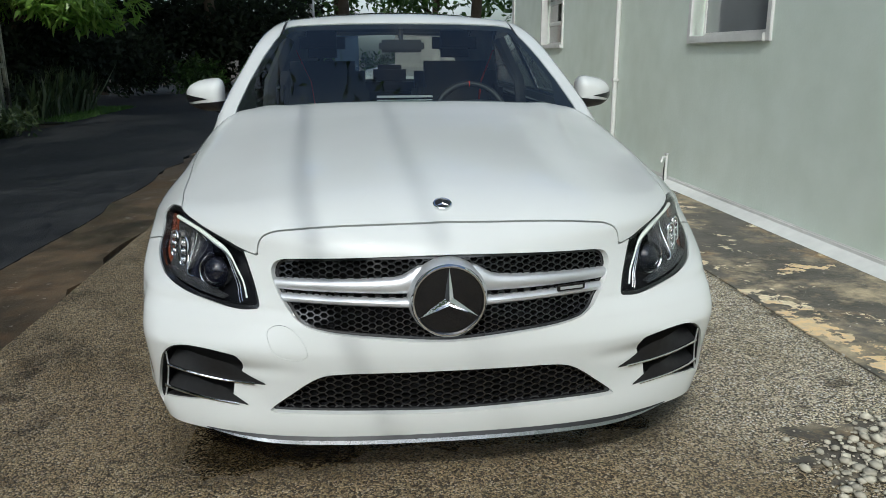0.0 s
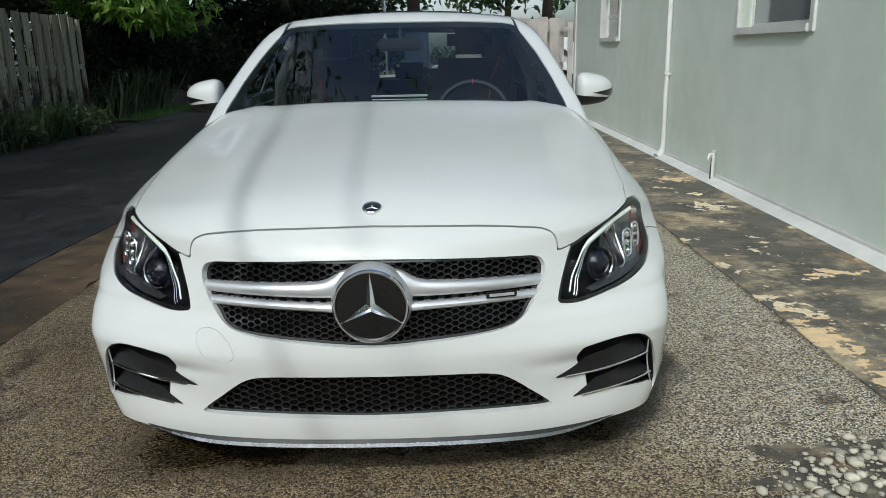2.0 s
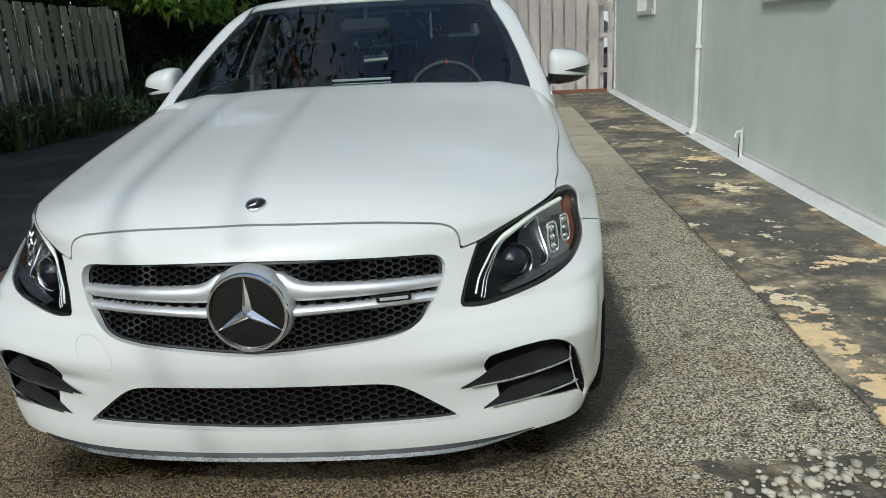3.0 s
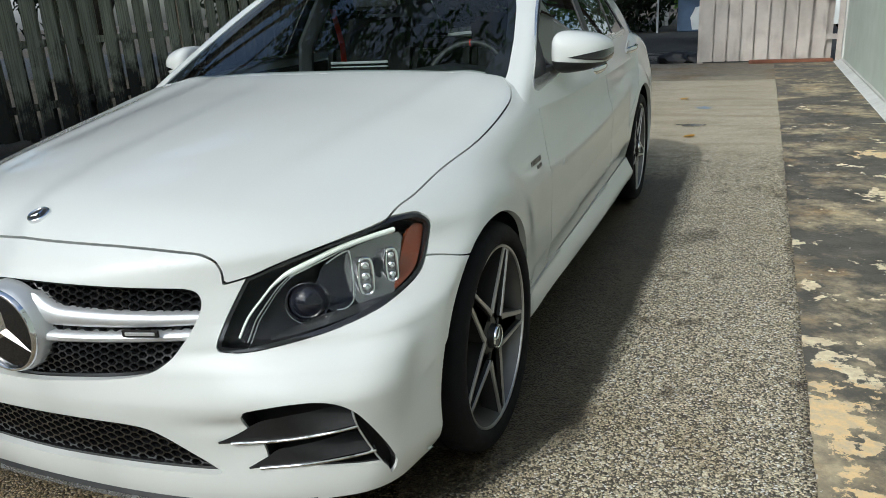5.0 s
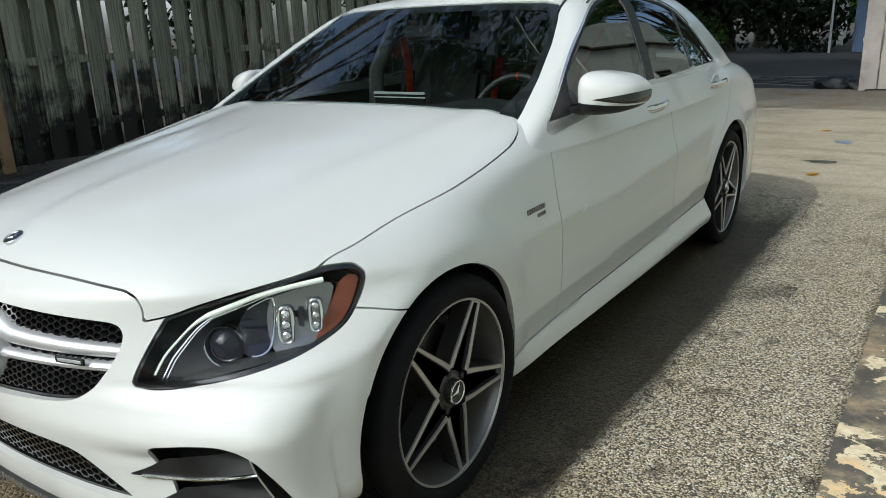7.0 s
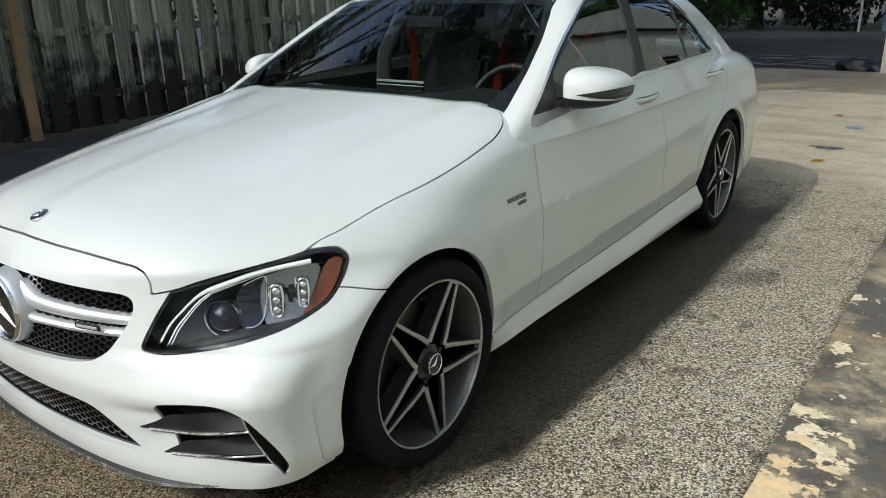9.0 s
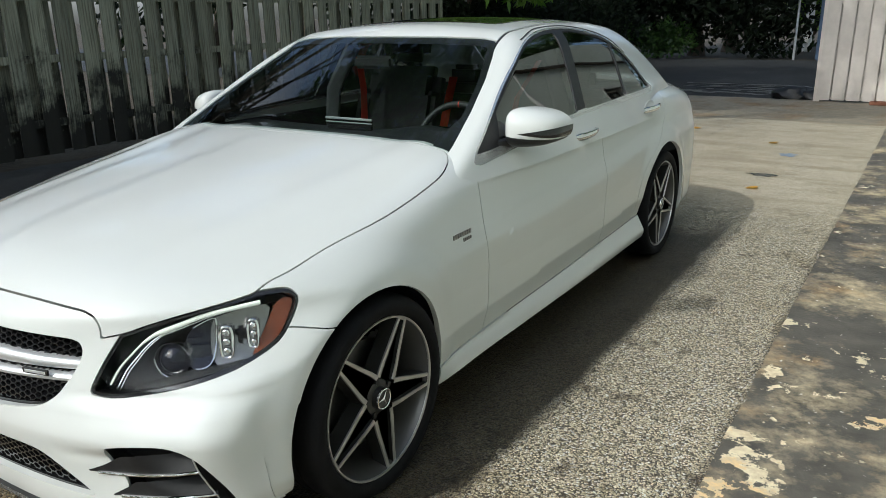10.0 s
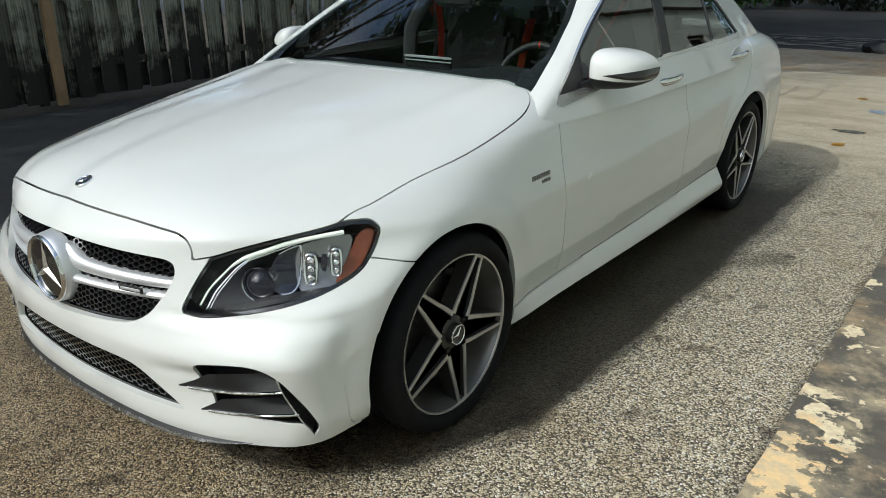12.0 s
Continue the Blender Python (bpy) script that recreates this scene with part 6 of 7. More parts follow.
# ---- wheels ----
def make_wheel(name, loc, sx, turn_deg):
    """A wheel at loc (the tyre's outer face); sx is the side of the car it stands on."""
    bm = bmesh.new()
    R, RIM = 0.3225, 0.257
    lathe(bm, [(-0.030, 0.258), (-0.020, 0.262), (-0.012, 0.254), (-0.030, 0.248), (-0.06, 0.238), (-0.16, 0.226), (-0.21, 0.250)], 64)
    w = part(name, bm, GREY_RIM, car, "grey alloy wheel with five machined twin spokes", True)
    w.matrix_local = Matrix.Translation(loc) @ (Matrix() if sx > 0 else pose(0, 0, 0, 0, 0, 180)) @ pose(0, 0, 0, turn_deg, 0, 0)
    bm = bmesh.new()
    lathe(bm, [(-0.026, RIM), (-0.010, RIM + 0.004), (-0.002, 0.272), (0.0, 0.285), (-0.001, 0.298), (-0.006, 0.307), (-0.016, 0.315), (-0.030, 0.320), (-0.045, R), (-0.085, R), (-0.087, R - 0.006), (-0.092, R - 0.006), (-0.094, R),
                (-0.13, R), (-0.132, R - 0.006), (-0.137, R - 0.006), (-0.139, R), (-0.185, R), (-0.212, 0.315), (-0.222, 0.290), (-0.215, 0.255)], 96)
    part("tyre", bm, RUBBER, w, "black road tyre", True)
    bm = bmesh.new()
    lathe(bm, [(-0.016, 0.2505), (-0.0115, 0.2515), (-0.0105, 0.257), (-0.014, 0.2585)], 96)
    part("rim_edge", bm, MACHINED, w, "bright machined rim edge", True)
    bm = bmesh.new()
    lathe(bm, [(-0.10, 0.06), (-0.092, 0.07), (-0.092, 0.172), (-0.118, 0.172), (-0.118, 0.06)], 48)
    part("brake_disc", bm, DISC, w, smooth=True)
    bm = bmesh.new()
    box(bm, (-0.14, -0.06, 0.095), (-0.075, 0.06, 0.195), 0.014)
    cal = part("brake_caliper", bm, SATIN, w, smooth=True)
    cal.matrix_local = pose(0, 0, 0, -turn_deg + (-50 if sx > 0 else 50), 0, 0)
    for k in range(5):
        a = math.radians(72 * k)

        def at(r, off, u):
            return (u, r * math.sin(a) + off * math.cos(a), r * math.cos(a) - off * math.sin(a))
        # machined edges from the valleys between arms out to the tips
        walls = []
        bm = bmesh.new()
        for sd in (1, -1):
            va = math.radians(36) * sd
            pv = (0.080 * math.cos(va), 0.080 * math.sin(va))
            path = [(pv[0] - 0.004, pv[1] * 1.02), (pv[0] + 0.008, sd * 0.0470), (0.098, sd * 0.0445), (0.115, sd * 0.0420), (0.15, sd * 0.0360), (0.20, sd * 0.0285), (0.252, sd * 0.0215)]
            thick = [0.0150, 0.0142, 0.0135, 0.0128, 0.0118, 0.0108, 0.0100]
            rings = []
            for (r, o), t in zip(path, thick):
                u = -0.020 + 0.004 * (r - 0.08) / 0.17
                rings.append([bm.verts.new(at(r, o + q, u + du)) for q, du in ((sd * 0.0008, -0.006), (sd * 0.0003, -0.0015), (-sd * 0.001, 0.0), (-sd * t, 0.0), (-sd * (t + 0.001), -0.004))])
                walls.append([(r, o + q, u + du) for q, du in ((sd * 0.003, -0.055), (sd * 0.0005, -0.004), (-sd * (t + 0.001), -0.0035), (-sd * (t + 0.004), -0.032))])
            for p, q in zip(rings, rings[1:]):
                for i in range(4):
                    bm.faces.new((p[i], p[i + 1], q[i + 1], q[i]))
        t0 = [bm.verts.new(at(0.252, o, -0.0155)) for o in (-0.0185, 0.0185)] + [bm.verts.new(at(0.246, o, -0.0160)) for o in (0.0185, -0.0185)]
        bm.faces.new(t0)
        bmesh.ops.recalc_face_normals(bm, faces=bm.faces[:])
        sp = part("spoke", bm, MACHINED, w, "machined spoke edges")
        bm = bmesh.new()
        web = [[bm.verts.new(at(r, q * o, -0.034)) for q in (-1, 1)] for r, o in ((0.04, 0.030), (0.08, 0.045), (0.108, 0.036), (0.15, 0.027), (0.20, 0.019), (0.25, 0.012))]
        for p, q in zip(web, web[1:]):
            bm.faces.new((p[0], p[1], q[1], q[0]))
        bmesh.ops.solidify(bm, geom=bm.faces[:], thickness=0.03)
        bmesh.ops.recalc_face_normals(bm, faces=bm.faces[:])
        half = len(walls) // 2
        for run_k in (walls[:half], walls[half:]):
            made = [[bm.verts.new(at(*q)) for q in r] for r in run_k]
            for p, q in zip(made, made[1:]):
                for i in (0, 2):
                    bm.faces.new((p[i], p[i + 1], q[i + 1], q[i]))
        part("spoke_web", bm, SPOKE_DARK, sp)
        bm = bmesh.new()
        a += math.radians(36)
        tube(bm, [at(0.056, 0, -0.045), at(0.056, 0, -0.026)], 0.010, 6)
        part("wheel_bolt", bm, BLACK, w)
    bm = bmesh.new()
    lathe(bm, [(-0.07, 0.066), (-0.036, 0.060), (-0.030, 0.048), (-0.030, 0.036), (-0.012, 0.034), (-0.009, 0.030), (-0.011, 0.027), (-0.011, 0.0)], 40)
    cap = part("hub_cap", bm, SPOKE_DARK, w, smooth=True)
    bm = bmesh.new()
    lathe(bm, [(-0.012, 0.0345), (-0.008, 0.0335), (-0.007, 0.031), (-0.009, 0.0285)], 40)
    part("cap_ring", bm, CHROME, cap, smooth=True)
    bm = three_arms(bmesh.new(), 0.0285, 0.006, 0.003, 0)
    bmesh.ops.transform(bm, matrix=pose(-0.010, 0, 0, 0, 0, 90), verts=bm.verts[:])
    part("three_arm_shape", bm, CHROME, cap)
    return w


for sx in (1, -1):
    make_wheel("wheel", (sx * 0.895, AXLE_F, 0.3205), sx, -28 if sx > 0 else 40)
    make_wheel("wheel", (sx * 0.874, AXLE_R, 0.3215), sx, -36 if sx > 0 else 15)
    for ya in (0.775, 3.585):
        bm = bmesh.new()
        prof = [(0.0, 0.385), (-0.30, 0.385)]
        rings = []
        for k in range(33):
            a = math.radians(-25 + 230 * k / 32)
            rings.append([bm.verts.new((sx * (0.79 + u), ya + r * math.cos(a), 0.325 + r * math.sin(a))) for u, r in ((0, 0.378), (-0.32, 0.378), (-0.32, 0.15))])
        for a, b in zip(rings, rings[1:]):
            for i in range(2):
                bm.faces.new((a[i], a[i + 1], b[i + 1], b[i]))
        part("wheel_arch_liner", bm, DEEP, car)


# ---- mirrors ----
def make_mirror(sx):
    nu, nv = 40, 24
    vs, fs = [], []

    def outline(a):
        c, s = math.cos(a), math.sin(a)
        e = 2 / (3.6 if c < 0 else 2.5)
        x, z = math.copysign(abs(c) ** e, c), math.copysign(abs(s) ** e, s)
        wx = 0.092 if x < 0 else 0.094
        wz = (0.072 - 0.017 * x) if z > 0 else (0.068 - 0.010 * x)
        return x * wx, z * wz
    bm = bmesh.new()
    rings = []
    for j in range(nv + 1):
        q = j / nv
        if q < 0.72:
            b = math.pi / 2 * (1 - q / 0.72)
            k, y = math.cos(b) ** 0.74, -0.100 * math.sin(b) ** 0.95
        else:
            t = (q - 0.72) / 0.28
            k, y = 1 - 0.05 * t * t, 0.085 * t
        rings.append([bm.verts.new((outline(2 * math.pi * i / nu)[0] * max(k, 0.02) + 0.012 * (y / 0.1), y + 0.35 * outline(2 * math.pi * i / nu)[0] * max(k, 0.02), outline(2 * math.pi * i / nu)[1] * max(k, 0.02))) for i in range(nu)])
    for a, b in zip(rings, rings[1:]):
        for i in range(nu):
            bm.faces.new((a[i], a[(i + 1) % nu], b[(i + 1) % nu], b[i]))
    bm.faces.new(rings[0][::-1])
    bm.faces.new(rings[-1])
    bmesh.ops.recalc_face_normals(bm, faces=bm.faces[:])
    low = bm.copy()
    geom = lambda m: m.verts[:] + m.edges[:] + m.faces[:]
    bmesh.ops.bisect_plane(bm, geom=geom(bm), plane_co=(0, 0, -0.030), plane_no=(0.10, 0, 1), clear_inner=True)
    bmesh.ops.bisect_plane(low, geom=geom(low), plane_co=(0, 0, -0.0305), plane_no=(0.10, 0, 1), clear_outer=True)
    strip = bm.copy()
    bmesh.ops.bisect_plane(strip, geom=geom(strip), plane_co=(0, 0, -0.016), plane_no=(0.18, 0, 1), clear_inner=True)
    bmesh.ops.bisect_plane(strip, geom=geom(strip), plane_co=(0.02, 0, -0.004), plane_no=(-0.16, 0, 1), clear_outer=True)
    bmesh.ops.bisect_plane(strip, geom=geom(strip), plane_co=(-0.055, 0, 0), plane_no=(1, 0, 0), clear_inner=True)
    for v in strip.verts:
        v.co += v.co.normalized() * 0.0016
    mid = Matrix.Translation((sx * 0.905, 1.765, 1.018)) @ Matrix.Diagonal((sx, 1, 1, 1))
    for m in (bm, low, strip):
        bmesh.ops.transform(m, matrix=mid, verts=m.verts[:])
        if sx < 0:
            bmesh.ops.reverse_faces(m, faces=m.faces[:])
    mirror = part("door_mirror", bm, PAINT, car, "white door mirror with a black foot", True)
    part("mirror_foot", low, BLACK, mirror, "black lower shell", True)
    part("indicator", strip, BLACK_GLOSS, mirror, "smoked indicator strip", True)
    bm = bmesh.new()
    tube(bm, [(sx * 0.775, 1.68, 0.945), (sx * 0.82, 1.735, 0.965), (sx * 0.88, 1.79, 0.975)], [0.052, 0.036, 0.030], 12, 0.45)
    part("mirror_arm", bm, BLACK, mirror, smooth=True)


for sx in (1, -1):
    make_mirror(sx)


def on_side_skin(y, z, out=0.0):
    lo, hi = 0.4, 1.1
    for _ in range(40):
        m = (lo + hi) / 2
        if body(np.array([[m, y, z]]))[0] < 0:
            lo = m
        else:
            hi = m
    return lo + out


# ---- door handles, badges, belt trim ----
for sx in (1, -1):
    for y0, y1, z, door in ((2.315, 2.545, 0.895, panels["door", sx]), (3.27, 3.49, 0.912, panels["rear_door", sx])):
        n = 12
        bm = bmesh.new()
        pts = []
        for k in range(n + 1):
            q = k / n
            y = y0 + (y1 - y0) * q
            lift = 0.030 * math.sin(math.pi * min(max(q, 0.02), 0.98)) ** 0.45
            pts.append((sx * (on_side_skin(y, z) + lift), y, z + 0.004 * q))
        tube(bm, pts, [0.026 if 0 < k < n else 0.018 for k in range(n + 1)], 12, 0.62)
        hd = part("door_handle", bm, CHROME, door, "polished door handle", True)
        bm = bmesh.new()
        lathe(bm, [(0.001, 0.0), (0.001, 0.040), (0.004, 0.046), (0.0, 0.052)], 24)
        cup = part("handle_cup", bm, PAINT, hd, smooth=True)
        cup.matrix_local = Matrix.Translation((sx * on_side_skin((y0 + y1) / 2, z, 0.001), (y0 + y1) / 2, z)) @ Matrix.Diagonal((sx, 1.75, 1.0, 1))
    for y0, y1, z, h in ((1.225, 1.350, 0.713, 0.016), (1.287, 1.345, 0.692, 0.012)):
        bm = bmesh.new()
        n = 8 if h > 0.014 else 5
        for k in range(n):
            a = y0 + (y1 - y0) * k / n
            x = on_side_skin(a, z)
            box(bm, (x - 0.003, a + 0.002, z - h / 2), (x + 0.0035, a + (y1 - y0) / n - 0.002, z + h / 2), 0.0012)
        if sx < 0:
            bmesh.ops.scale(bm, vec=(-1, 1, 1), verts=bm.verts[:])
            bmesh.ops.reverse_faces(bm, faces=bm.faces[:])
        part("badge_bars", bm, DISC, panels["fender", sx], "row of small dark silver bars")

# a low lip along the boot's rear edge
bm = bmesh.new()
rings = []
for k in range(33):
    x = -0.62 + 1.24 * k / 32
    y = 4.57 - 0.12 * x * x
    deck, top = float(hood(np.array(abs(x)), np.array(y))), 0.0
    top = deck + 0.002 + 0.042 * (1 - (x / 0.62) ** 4)
    rings.append([bm.verts.new(p) for p in ((x, y - 0.10, deck + 0.004), (x, y - 0.04, (deck + top) / 2 + 0.006), (x, y + 0.015, top), (x, y + 0.022, top - 0.006), (x, y + 0.02, deck - 0.03))])
for a, b in zip(rings, rings[1:]):
    for i in range(4):
        bm.faces.new((a[i], a[i + 1], b[i + 1], b[i]))
bm.faces.new(rings[0])
bm.faces.new(rings[-1])
bmesh.ops.recalc_face_normals(bm, faces=bm.faces[:])
part("boot_lip", bm, PAINT, car, smooth=True)

# ---- inside ----
bm = bmesh.new()
rings = []
for y, z, w in ((1.36, 0.90, 0.70), (1.50, 0.935, 0.72), (1.70, 0.955, 0.72), (1.84, 0.95, 0.72), (1.92, 0.90, 0.72), (1.94, 0.70, 0.72)):
    rings.append([bm.verts.new((w * q / 8, y + 0.05 * (q / 8) ** 2, z + (0.035 * math.exp(-((q / 8 * w - 0.36) / 0.16) ** 2) if 1.6 < y < 1.93 else 0))) for q in range(-8, 9)])
for a, b in zip(rings, rings[1:]):
    for q in range(16):
        bm.faces.new((a[q], a[q + 1], b[q + 1], b[q]))
part("dashboard", bm, LEATHER, car, "dark dashboard", True)
dsp = part("centre_display", box_bm(((-0.13, 1.745, 0.955), (0.13, 1.758, 1.008)), bevel=0.006), BLACK_GLOSS, car, "upright centre display with a silver edge")
part("display_edge", box_bm(((-0.131, 1.742, 1.0), (0.131, 1.750, 1.010)), ((-0.131, 1.742, 0.986), (0.131, 1.748, 0.991)), bevel=0.002), SATIN, dsp)
bm = bmesh.new()
wc, wt = Vector((0.355, 2.03, 0.885)), radians(-64)
pts = [wc + Vector((0.18 * math.cos(a), 0.18 * math.sin(a) * math.cos(wt), -0.18 * math.sin(a) * math.sin(wt))) for a in (2 * math.pi * k / 40 for k in range(41))]
tube(bm, pts, 0.0155, 10, cap=False)
sw = part("steering_wheel", bm, LEATHER, car, "black leather steering wheel", True)
bm = bmesh.new()
box(bm, (-0.07, -0.02, -0.055), (0.07, 0.02, 0.055), 0.02)
box(bm, (-0.17, -0.008, -0.015), (0.17, 0.008, 0.02), 0.006)
box(bm, (-0.02, -0.008, -0.17), (0.02, 0.008, 0.0), 0.006)
hub = part("wheel_hub", bm, GREY_CLOTH, sw, smooth=True)
hub.matrix_local = Matrix.Translation(wc) @ pose(0, 0, 0, 26, 0, 0)
bm = bmesh.new()
tube(bm, [wc + Vector((0.18 * math.cos(a), 0.18 * math.sin(a) * math.cos(wt), -0.18 * math.sin(a) * math.sin(wt))) for a in (radians(q) for q in (89.2, 90, 90.8))], 0.0162, 10, cap=False)
part("centre_mark", bm, BELT_RED, sw)
for sx in (1, -1):
    bm = bmesh.new()
    box(bm, (-0.26, -0.26, 0.30), (0.26, 0.28, 0.50), 0.06)
    seat = part("seat", bm, LEATHER, car, "black leather front seat", True)
    seat.matrix_local = pose(0.37 if sx > 0 else -0.42, 2.42, 0.12)
    bm = bmesh.new()
    box(bm, (-0.25, -0.07, 0.0), (0.25, 0.09, 0.60), 0.06)
    box(bm, (-0.27, -0.11, 0.05), (-0.19, 0.02, 0.45), 0.03)
    box(bm, (0.19, -0.11, 0.05), (0.27, 0.02, 0.45), 0.03)
    bkr = part("backrest", bm, LEATHER, seat, smooth=True)
    bkr.matrix_local = pose(0, 0.22, 0.46, -16, 0, 0)
    bm = bmesh.new()
    box(bm, (-0.135, -0.05, 0.0), (0.135, 0.06, 0.17), 0.05)
    hr = part("headrest", bm, LEATHER, seat, smooth=True)
    hr.matrix_local = pose(0, 0.405, 1.06, -10, 0, 0)
    bm = bmesh.new()
    for a, b in zip([(0.55, 2.52, 1.22), (0.47, 2.45, 1.05), (0.45, 2.42, 0.90)], [(0.47, 2.45, 1.05), (0.45, 2.42, 0.90), (0.44, 2.40, 0.70)]):
        v4 = [bm.verts.new(Vector(q) + Vector((0, dy, 0))) for q, dy in ((a, -0.026), (a, 0.026), (b, 0.026), (b, -0.026))]
        bm.faces.new(v4)
    bmesh.ops.scale(bm, vec=(sx, 1, 1), verts=bm.verts[:])
    bmesh.ops.solidify(bm, geom=bm.faces[:], thickness=0.002)
    part("seat_belt", bm, BELT_RED, car, "red seat belt")
bm = bmesh.new()
box(bm, (-0.62, 3.05, 0.35), (0.62, 3.30, 0.62), 0.06)
box(bm, (-0.62, 3.28, 0.40), (0.62, 3.45, 1.02), 0.06)
for x in (-0.38, 0.0, 0.38):
    box(bm, (x - 0.11, 3.36, 1.0), (x + 0.11, 3.44, 1.13), 0.03)
part("rear_bench", bm, LEATHER, car, smooth=True)
part("parcel_shelf", box_bm(((-0.6, 3.44, 0.98), (0.6, 4.0, 1.0))), LEATHER, car)
part("cabin_floor", box_bm(((-0.72, 1.45, 0.2), (0.72, 3.6, 0.25))), LEATHER, car)
part("headliner", box_bm(((-0.50, 2.25, 1.335), (0.50, 3.25, 1.345)), bevel=0.004), GREY_CLOTH, car)
bm = bmesh.new()
box(bm, (-0.11, 1.93, 1.205), (0.11, 1.96, 1.265), 0.014)
tube(bm, [(0, 1.97, 1.245), (0, 2.02, 1.315)], 0.012, 8)
part("rear_view_mirror", bm, BLACK, car, smooth=True)
for sx in (1, -1):
    bm = bmesh.new()
    tube(bm, [(sx * 0.585, 2.52, 1.28), (sx * 0.69, 2.46, 1.05), (sx * 0.72, 2.46, 0.8)], 0.04, 8, 0.6)
    part("centre_pillar", bm, GREY_CLOTH, car, smooth=True)
    part("door_lining", box_bm(((sx * 0.735, 1.6, 0.3), (sx * 0.765, 3.3, 0.95)), bevel=0.01), LEATHER, car)
bm = bmesh.new()
for a, b in zip([(-0.42, 3.30, 1.06), (-0.43, 3.255, 0.93)], [(-0.43, 3.255, 0.93), (-0.47, 3.25, 0.75)]):
    bm.faces.new([bm.verts.new(Vector(q) + Vector((dx, 0, 0))) for q, dx in ((a, -0.03), (a, 0.03), (b, 0.03), (b, -0.03))])
bmesh.ops.solidify(bm, geom=bm.faces[:], thickness=0.002)
part("seat_belt", bm, BELT_RED, car, "red seat belt")

# ---- small things on the ground ----
g = random.Random(4)
leaf_spots = [(0.72, 8.22), (0.98, 5.75), (-0.34, 8.98)]
for x, y in leaf_spots:
    bm = bmesh.new()
    n = 9
    c = bm.verts.new((0, 0, 0.012))
    rim = [bm.verts.new((0.055 * (1 + 0.35 * math.cos(a)) * math.cos(a), 0.035 * math.sin(a), 0.004 + 0.012 * g.random())) for a in (2 * math.pi * k / n for k in range(n))]
    for a, b in zip(rim, rim[1:] + rim[:1]):
        bm.faces.new((c, a, b))
    bmesh.ops.solidify(bm, geom=bm.faces[:], thickness=0.0012)
    lf = tagged(part("fallen_leaf", bm, DRY_LEAF), "yellow fallen leaf lying on the driveway", "leaf", "fallen leaves")
    lf.matrix_local = pose(x, y, 0.002, 0, 0, g.uniform(0, 360)) @ Matrix.Diagonal((1.1, 1.3, 1, 1))



def blot(name, label, category, x, y, rx, ry, z, material, seed, n=40, rag=0.35):
    """A thin irregular patch lying on the ground."""
    vs = [(x, y, z)]
    for k in range(n):
        a = 2 * math.pi * k / n
        r = 1 + rag * noise.noise(Vector((math.cos(a) * 1.8, math.sin(a) * 1.8, seed * 3.1))) + rag * 0.5 * noise.noise(Vector((math.cos(a) * 6, math.sin(a) * 6, seed)))
        vs.append((x + rx * r * math.cos(a), y + ry * r * math.sin(a), z))
    fs = [(0, k + 1, (k + 1) % n + 1) for k in range(n)]
    return tagged(mesh_ob(name, vs, fs, material), label, category)


# the first patch is a puddle whose sky reflection is painted pale blue
blot("sky_puddle", "small puddle on the worn driveway, painted with the sky's blue", "smear", 0.98, 7.52, 0.085, 0.085, 0.004, PUDDLE_SKY, 1, rag=0.9)
blot("broken_patch", "dark broken patch in the driveway full of loose stones", "patch", 1.33, 0.10, 0.26, 0.15, 0.003, BROKEN, 7, 60, 0.9)
blot("puddle", "small clear puddle on the worn driveway", "puddle", 0.96, 6.37, 0.13, 0.06, 0.0045, WATER, 2, rag=0.6)
# pale flat patches painted in place of sun glints on the wet street
g = np.random.default_rng(21)
mv, mf = [], []
for k in range(70):
    x, y = g.uniform(-2.6, 0.1), 13.6 + g.random() * 2.0
    rx, ry, b0 = 0.10 + 0.30 * g.random() ** 2, 0.03 + 0.06 * g.random(), len(mv)
    mv += [(x + rx * math.cos(a) * (0.7 + 0.5 * g.random()), y + ry * math.sin(a) * (0.6 + 0.6 * g.random()), -0.012 + 0.0002 * k) for a in (2 * math.pi * i / 11 for i in range(11))]
    mf.append(list(range(b0, b0 + 11)))
tagged(mesh_ob("glint_streaks", mv, mf, PALE_GLINT), "pale streaks painted as sun glints on the wet dark street", "mud", kind="stuff")
g = np.random.default_rng(8)
sv, sf = [], []
bm = bmesh.new()
bmesh.ops.create_icosphere(bm, subdivisions=1, radius=1.0)
iv, fi = [tuple(v.co) for v in bm.verts], [[v.index for v in f.verts] for f in bm.faces]
bm.free()
for k in range(320):
    t = g.random()
    x, y = 1.10 + 0.42 * t + g.normal() * 0.07, -0.10 + 0.38 * t + g.normal() * 0.07
    r = 0.004 + 0.017 * g.random() ** 3
    sq = (0.8 + 0.5 * g.random(), 0.8 + 0.5 * g.random(), 0.6)
    b0 = len(sv)
    for a in iv:
        w = 1 + 0.22 * noise.noise(Vector(a) * 1.3 + Vector((k, 0, 0)))
        sv.append((x + a[0] * r * sq[0] * w, y + a[1] * r * sq[1] * w, 0.005 + max(0, r * 0.45 + a[2] * r * sq[2] * w)))
    sf += [[b0 + i for i in f] for f in fi]
tagged(mesh_ob("loose_stones", sv, sf, PEBBLE, smooth=True), "loose pale stones in a broken patch of the driveway", "stones", kind="stuff")

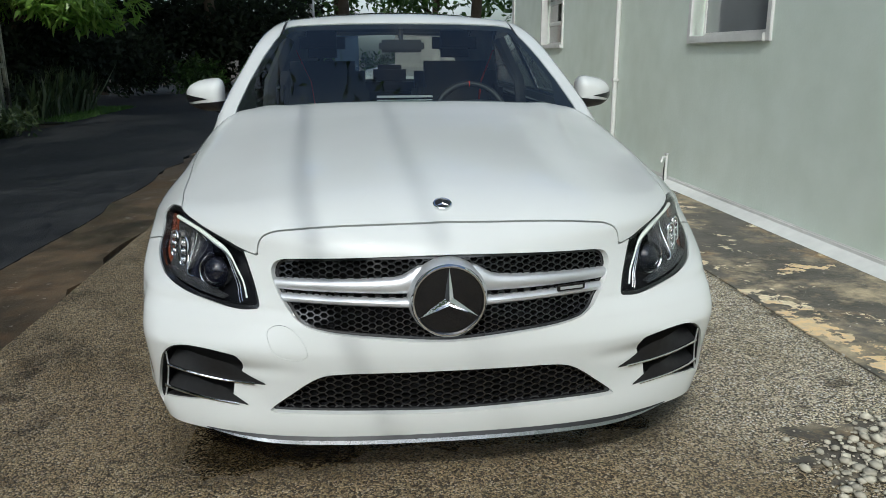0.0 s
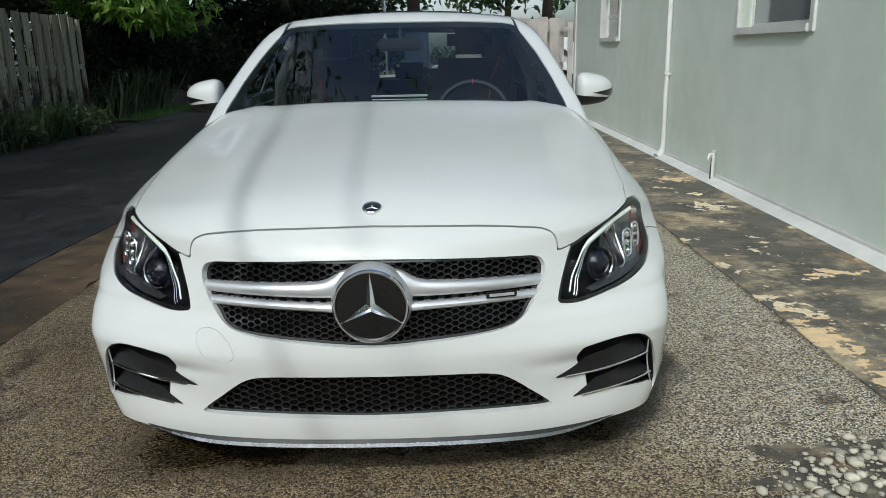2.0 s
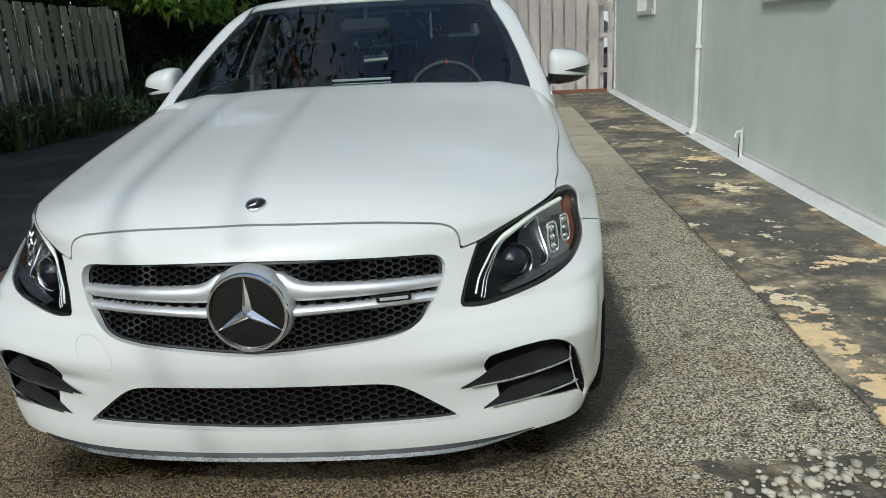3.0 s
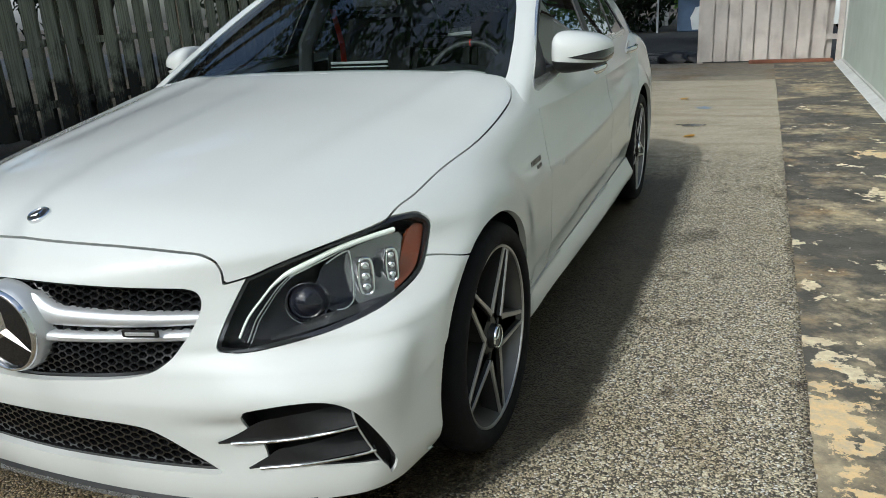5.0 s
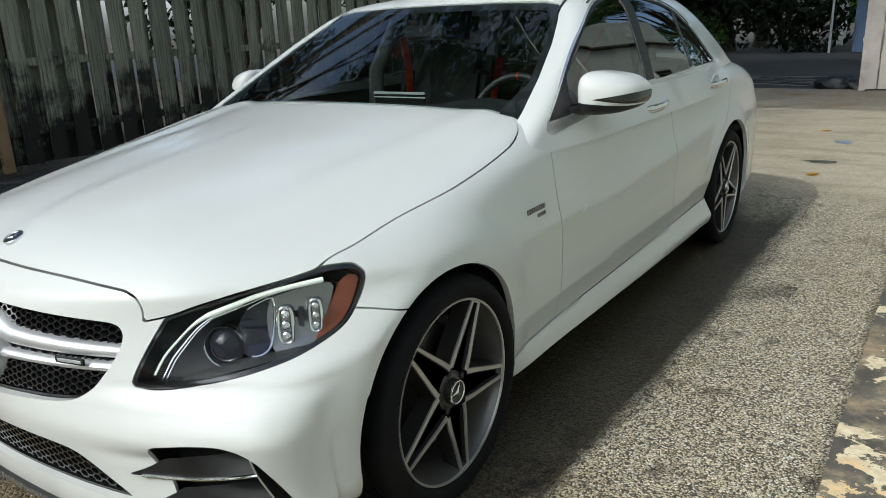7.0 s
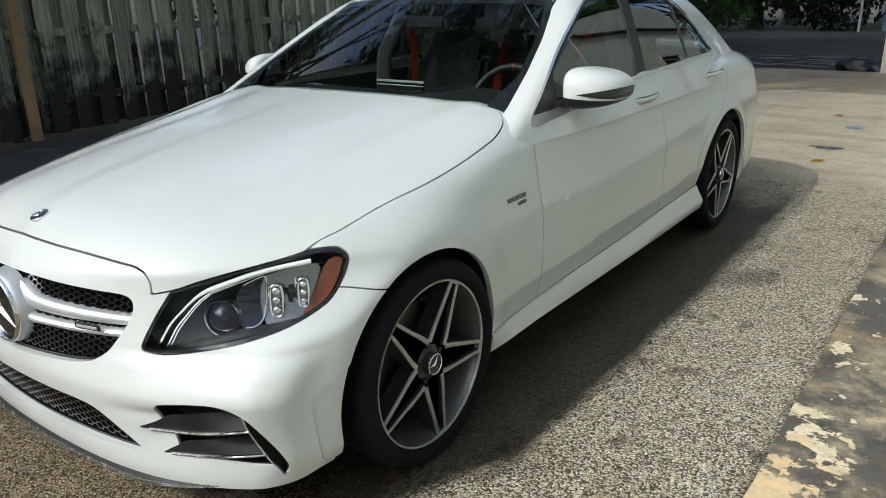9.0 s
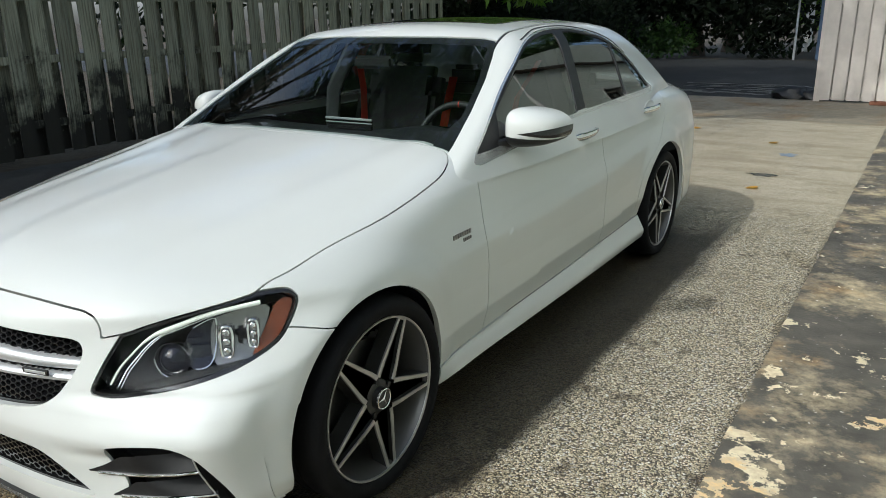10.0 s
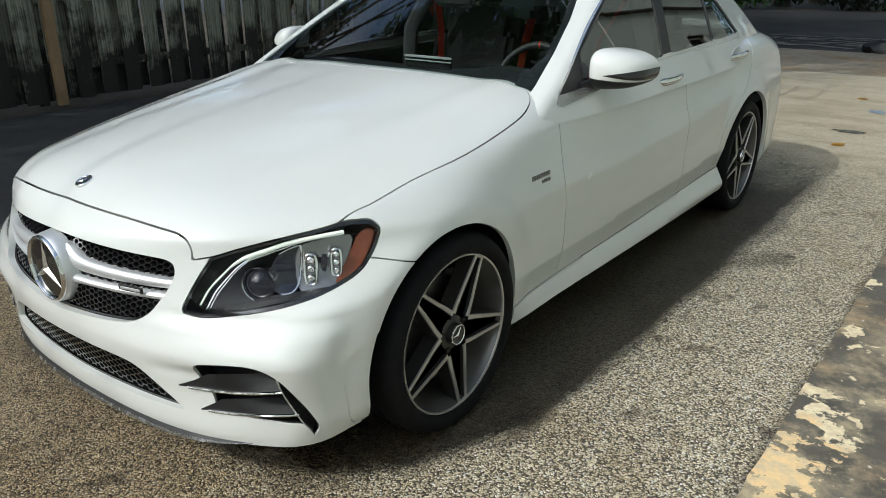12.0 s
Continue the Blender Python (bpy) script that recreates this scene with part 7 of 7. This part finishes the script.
# a white car parked across the street
van = thing("parked_car", "white car parked along the street behind the gate", "car", at=(2.1, 19.3, -0.016))
bm = bmesh.new()
prof = [(-2.15, 0.32), (-2.2, 0.62), (-2.1, 0.82), (-1.5, 0.95), (-1.2, 1.0), (-0.62, 1.48), (-0.3, 1.56), (0.9, 1.58), (1.5, 1.48), (1.95, 1.05), (2.15, 0.95), (2.2, 0.6), (2.12, 0.32)]
rings = []
for y, k in ((-0.86, 0.93), (-0.80, 1.0), (0.80, 1.0), (0.86, 0.93)):
    rings.append([bm.verts.new((x, y * (1 if z < 1.02 else 0.84), 0.3 + (z - 0.3) * k)) for x, z in prof])
for a, b in zip(rings, rings[1:]):
    for q in range(len(prof)):
        bm.faces.new((a[q], a[(q + 1) % len(prof)], b[(q + 1) % len(prof)], b[q]))
bm.faces.new(rings[0][::-1])
bm.faces.new(rings[-1])
bmesh.ops.recalc_face_normals(bm, faces=bm.faces[:])
part("body", bm, PAINT, van, smooth=True)
for sy in (-1, 1):
    for q in ([(-0.98, 1.02), (-0.50, 1.42), (0.18, 1.48), (0.18, 1.03)], [(0.26, 1.03), (0.26, 1.48), (1.0, 1.47), (1.55, 1.05)]):
        bm = bmesh.new()
        bm.faces.new([bm.verts.new((x, sy * (0.885 - 0.27 * (z - 0.98)), z)) for x, z in q])
        bmesh.ops.solidify(bm, geom=bm.faces[:], thickness=0.01)
        part("window", bm, SUNROOF, van)
    for x in (-1.35, 1.35):
        bm = bmesh.new()
        lathe(bm, [(-0.1, 0.2), (-0.1, 0.30), (-0.06, 0.335), (0.06, 0.335), (0.1, 0.30), (0.1, 0.2)], 32, "y")
        wh = part("wheel", bm, RUBBER, van, smooth=True)
        wh.location = (x, sy * 0.79, 0.335)
        bm = bmesh.new()
        lathe(bm, [(-0.09, 0.0), (-0.085, 0.2), (0.085, 0.2), (0.09, 0.0)], 24, "y")
        part("rim", bm, GREY_RIM, wh, smooth=True)

# a tan-red plank at the gate's foot, and dark debris beside it
pk = thing("plank", "reddish-brown wooden plank lying at the gate's foot", "plank", at=(1.95, 12.62, 0.0))
part("board", box_bm(((-0.62, -0.06, 0.0), (0.62, 0.06, 0.055)), bevel=0.008), mat("red_brown_wood", (0.30, 0.12, 0.07), 0.75, vary=0.4, scale=12, bump_h=0.001), pk)
for k, (x, y, s_k) in enumerate(((0.12, 13.2, 0.30), (0.42, 13.25, 0.24), (0.28, 13.45, 0.26))):
    bm = bmesh.new()
    bmesh.ops.create_icosphere(bm, subdivisions=3, radius=1.0)
    for v in bm.verts:
        v.co *= 1 + 0.35 * noise.noise(v.co * 1.7 + Vector((k * 5, 0, 0)))
        v.co = Vector((x + v.co.x * s_k, y + v.co.y * s_k * 0.7, max(v.co.z, -0.4) * s_k * 0.5 + 0.4 * s_k * 0.5 - 0.016))
    tagged(part("rubbish_bag", bm, BLACK, smooth=True), "crumpled black rubbish bag lying by the gate", "bag", "rubbish bags")
pole_l = thing("sign_pole", "thin pale metal pole beyond the street", "pole", at=(-1.6, 24.6, -0.045))
bm = bmesh.new()
tube(bm, [(0, 0, 0), (0, 0, 3.2)], 0.035, 8)
part("pole", bm, SATIN, pole_l, smooth=True)
bn = thing("post_box", "tall dull blue bin beyond the street", "bin", at=(-0.55, 24.4, -0.045))
blue = mat("dull_blue_paint", (0.05, 0.09, 0.16), 0.5, vary=0.25, scale=8)
part("body", box_bm(((-0.4, -0.3, 0.0), (0.4, 0.3, 2.4)), bevel=0.05), blue, bn)
part("lid", box_bm(((-0.43, -0.33, 2.4), (0.43, 0.33, 2.48)), bevel=0.03), blue, bn)

# overhead cables on their poles, which stripe the hood with soft shadows
for k, (x, y) in enumerate(((-2.4, -26.0), (-2.0, 30.0))):
    pp = thing("utility_pole", "weathered utility pole with a crossarm", "pole", "utility poles", at=(x, y, -0.045))
    bm = bmesh.new()
    tube(bm, [(0, 0, 0), (0, 0, 4), (0, 0, 8.2)], [0.15, 0.13, 0.11], 12)
    part("pole", bm, TRIM_WHITE if k else BARK, pp, smooth=True)
    part("crossarm", box_bm(((-0.7, -0.05, 6.35), (0.7, 0.05, 6.45)), bevel=0.01), BARK, pp)
for x, r in ((0.0, 0.022), (0.33, 0.012)):
    bm = bmesh.new()
    tube(bm, [(-2.4 + 0.4 * t + x, -26 + 56 * t, 6.5 - 4 * 0.55 * t * (1 - t)) for t in (q / 24 for q in range(25))], r, 8)
    tagged(part("overhead_cable", bm, BLACK, smooth=True), "black overhead cable strung between poles", "cable", "overhead cables")
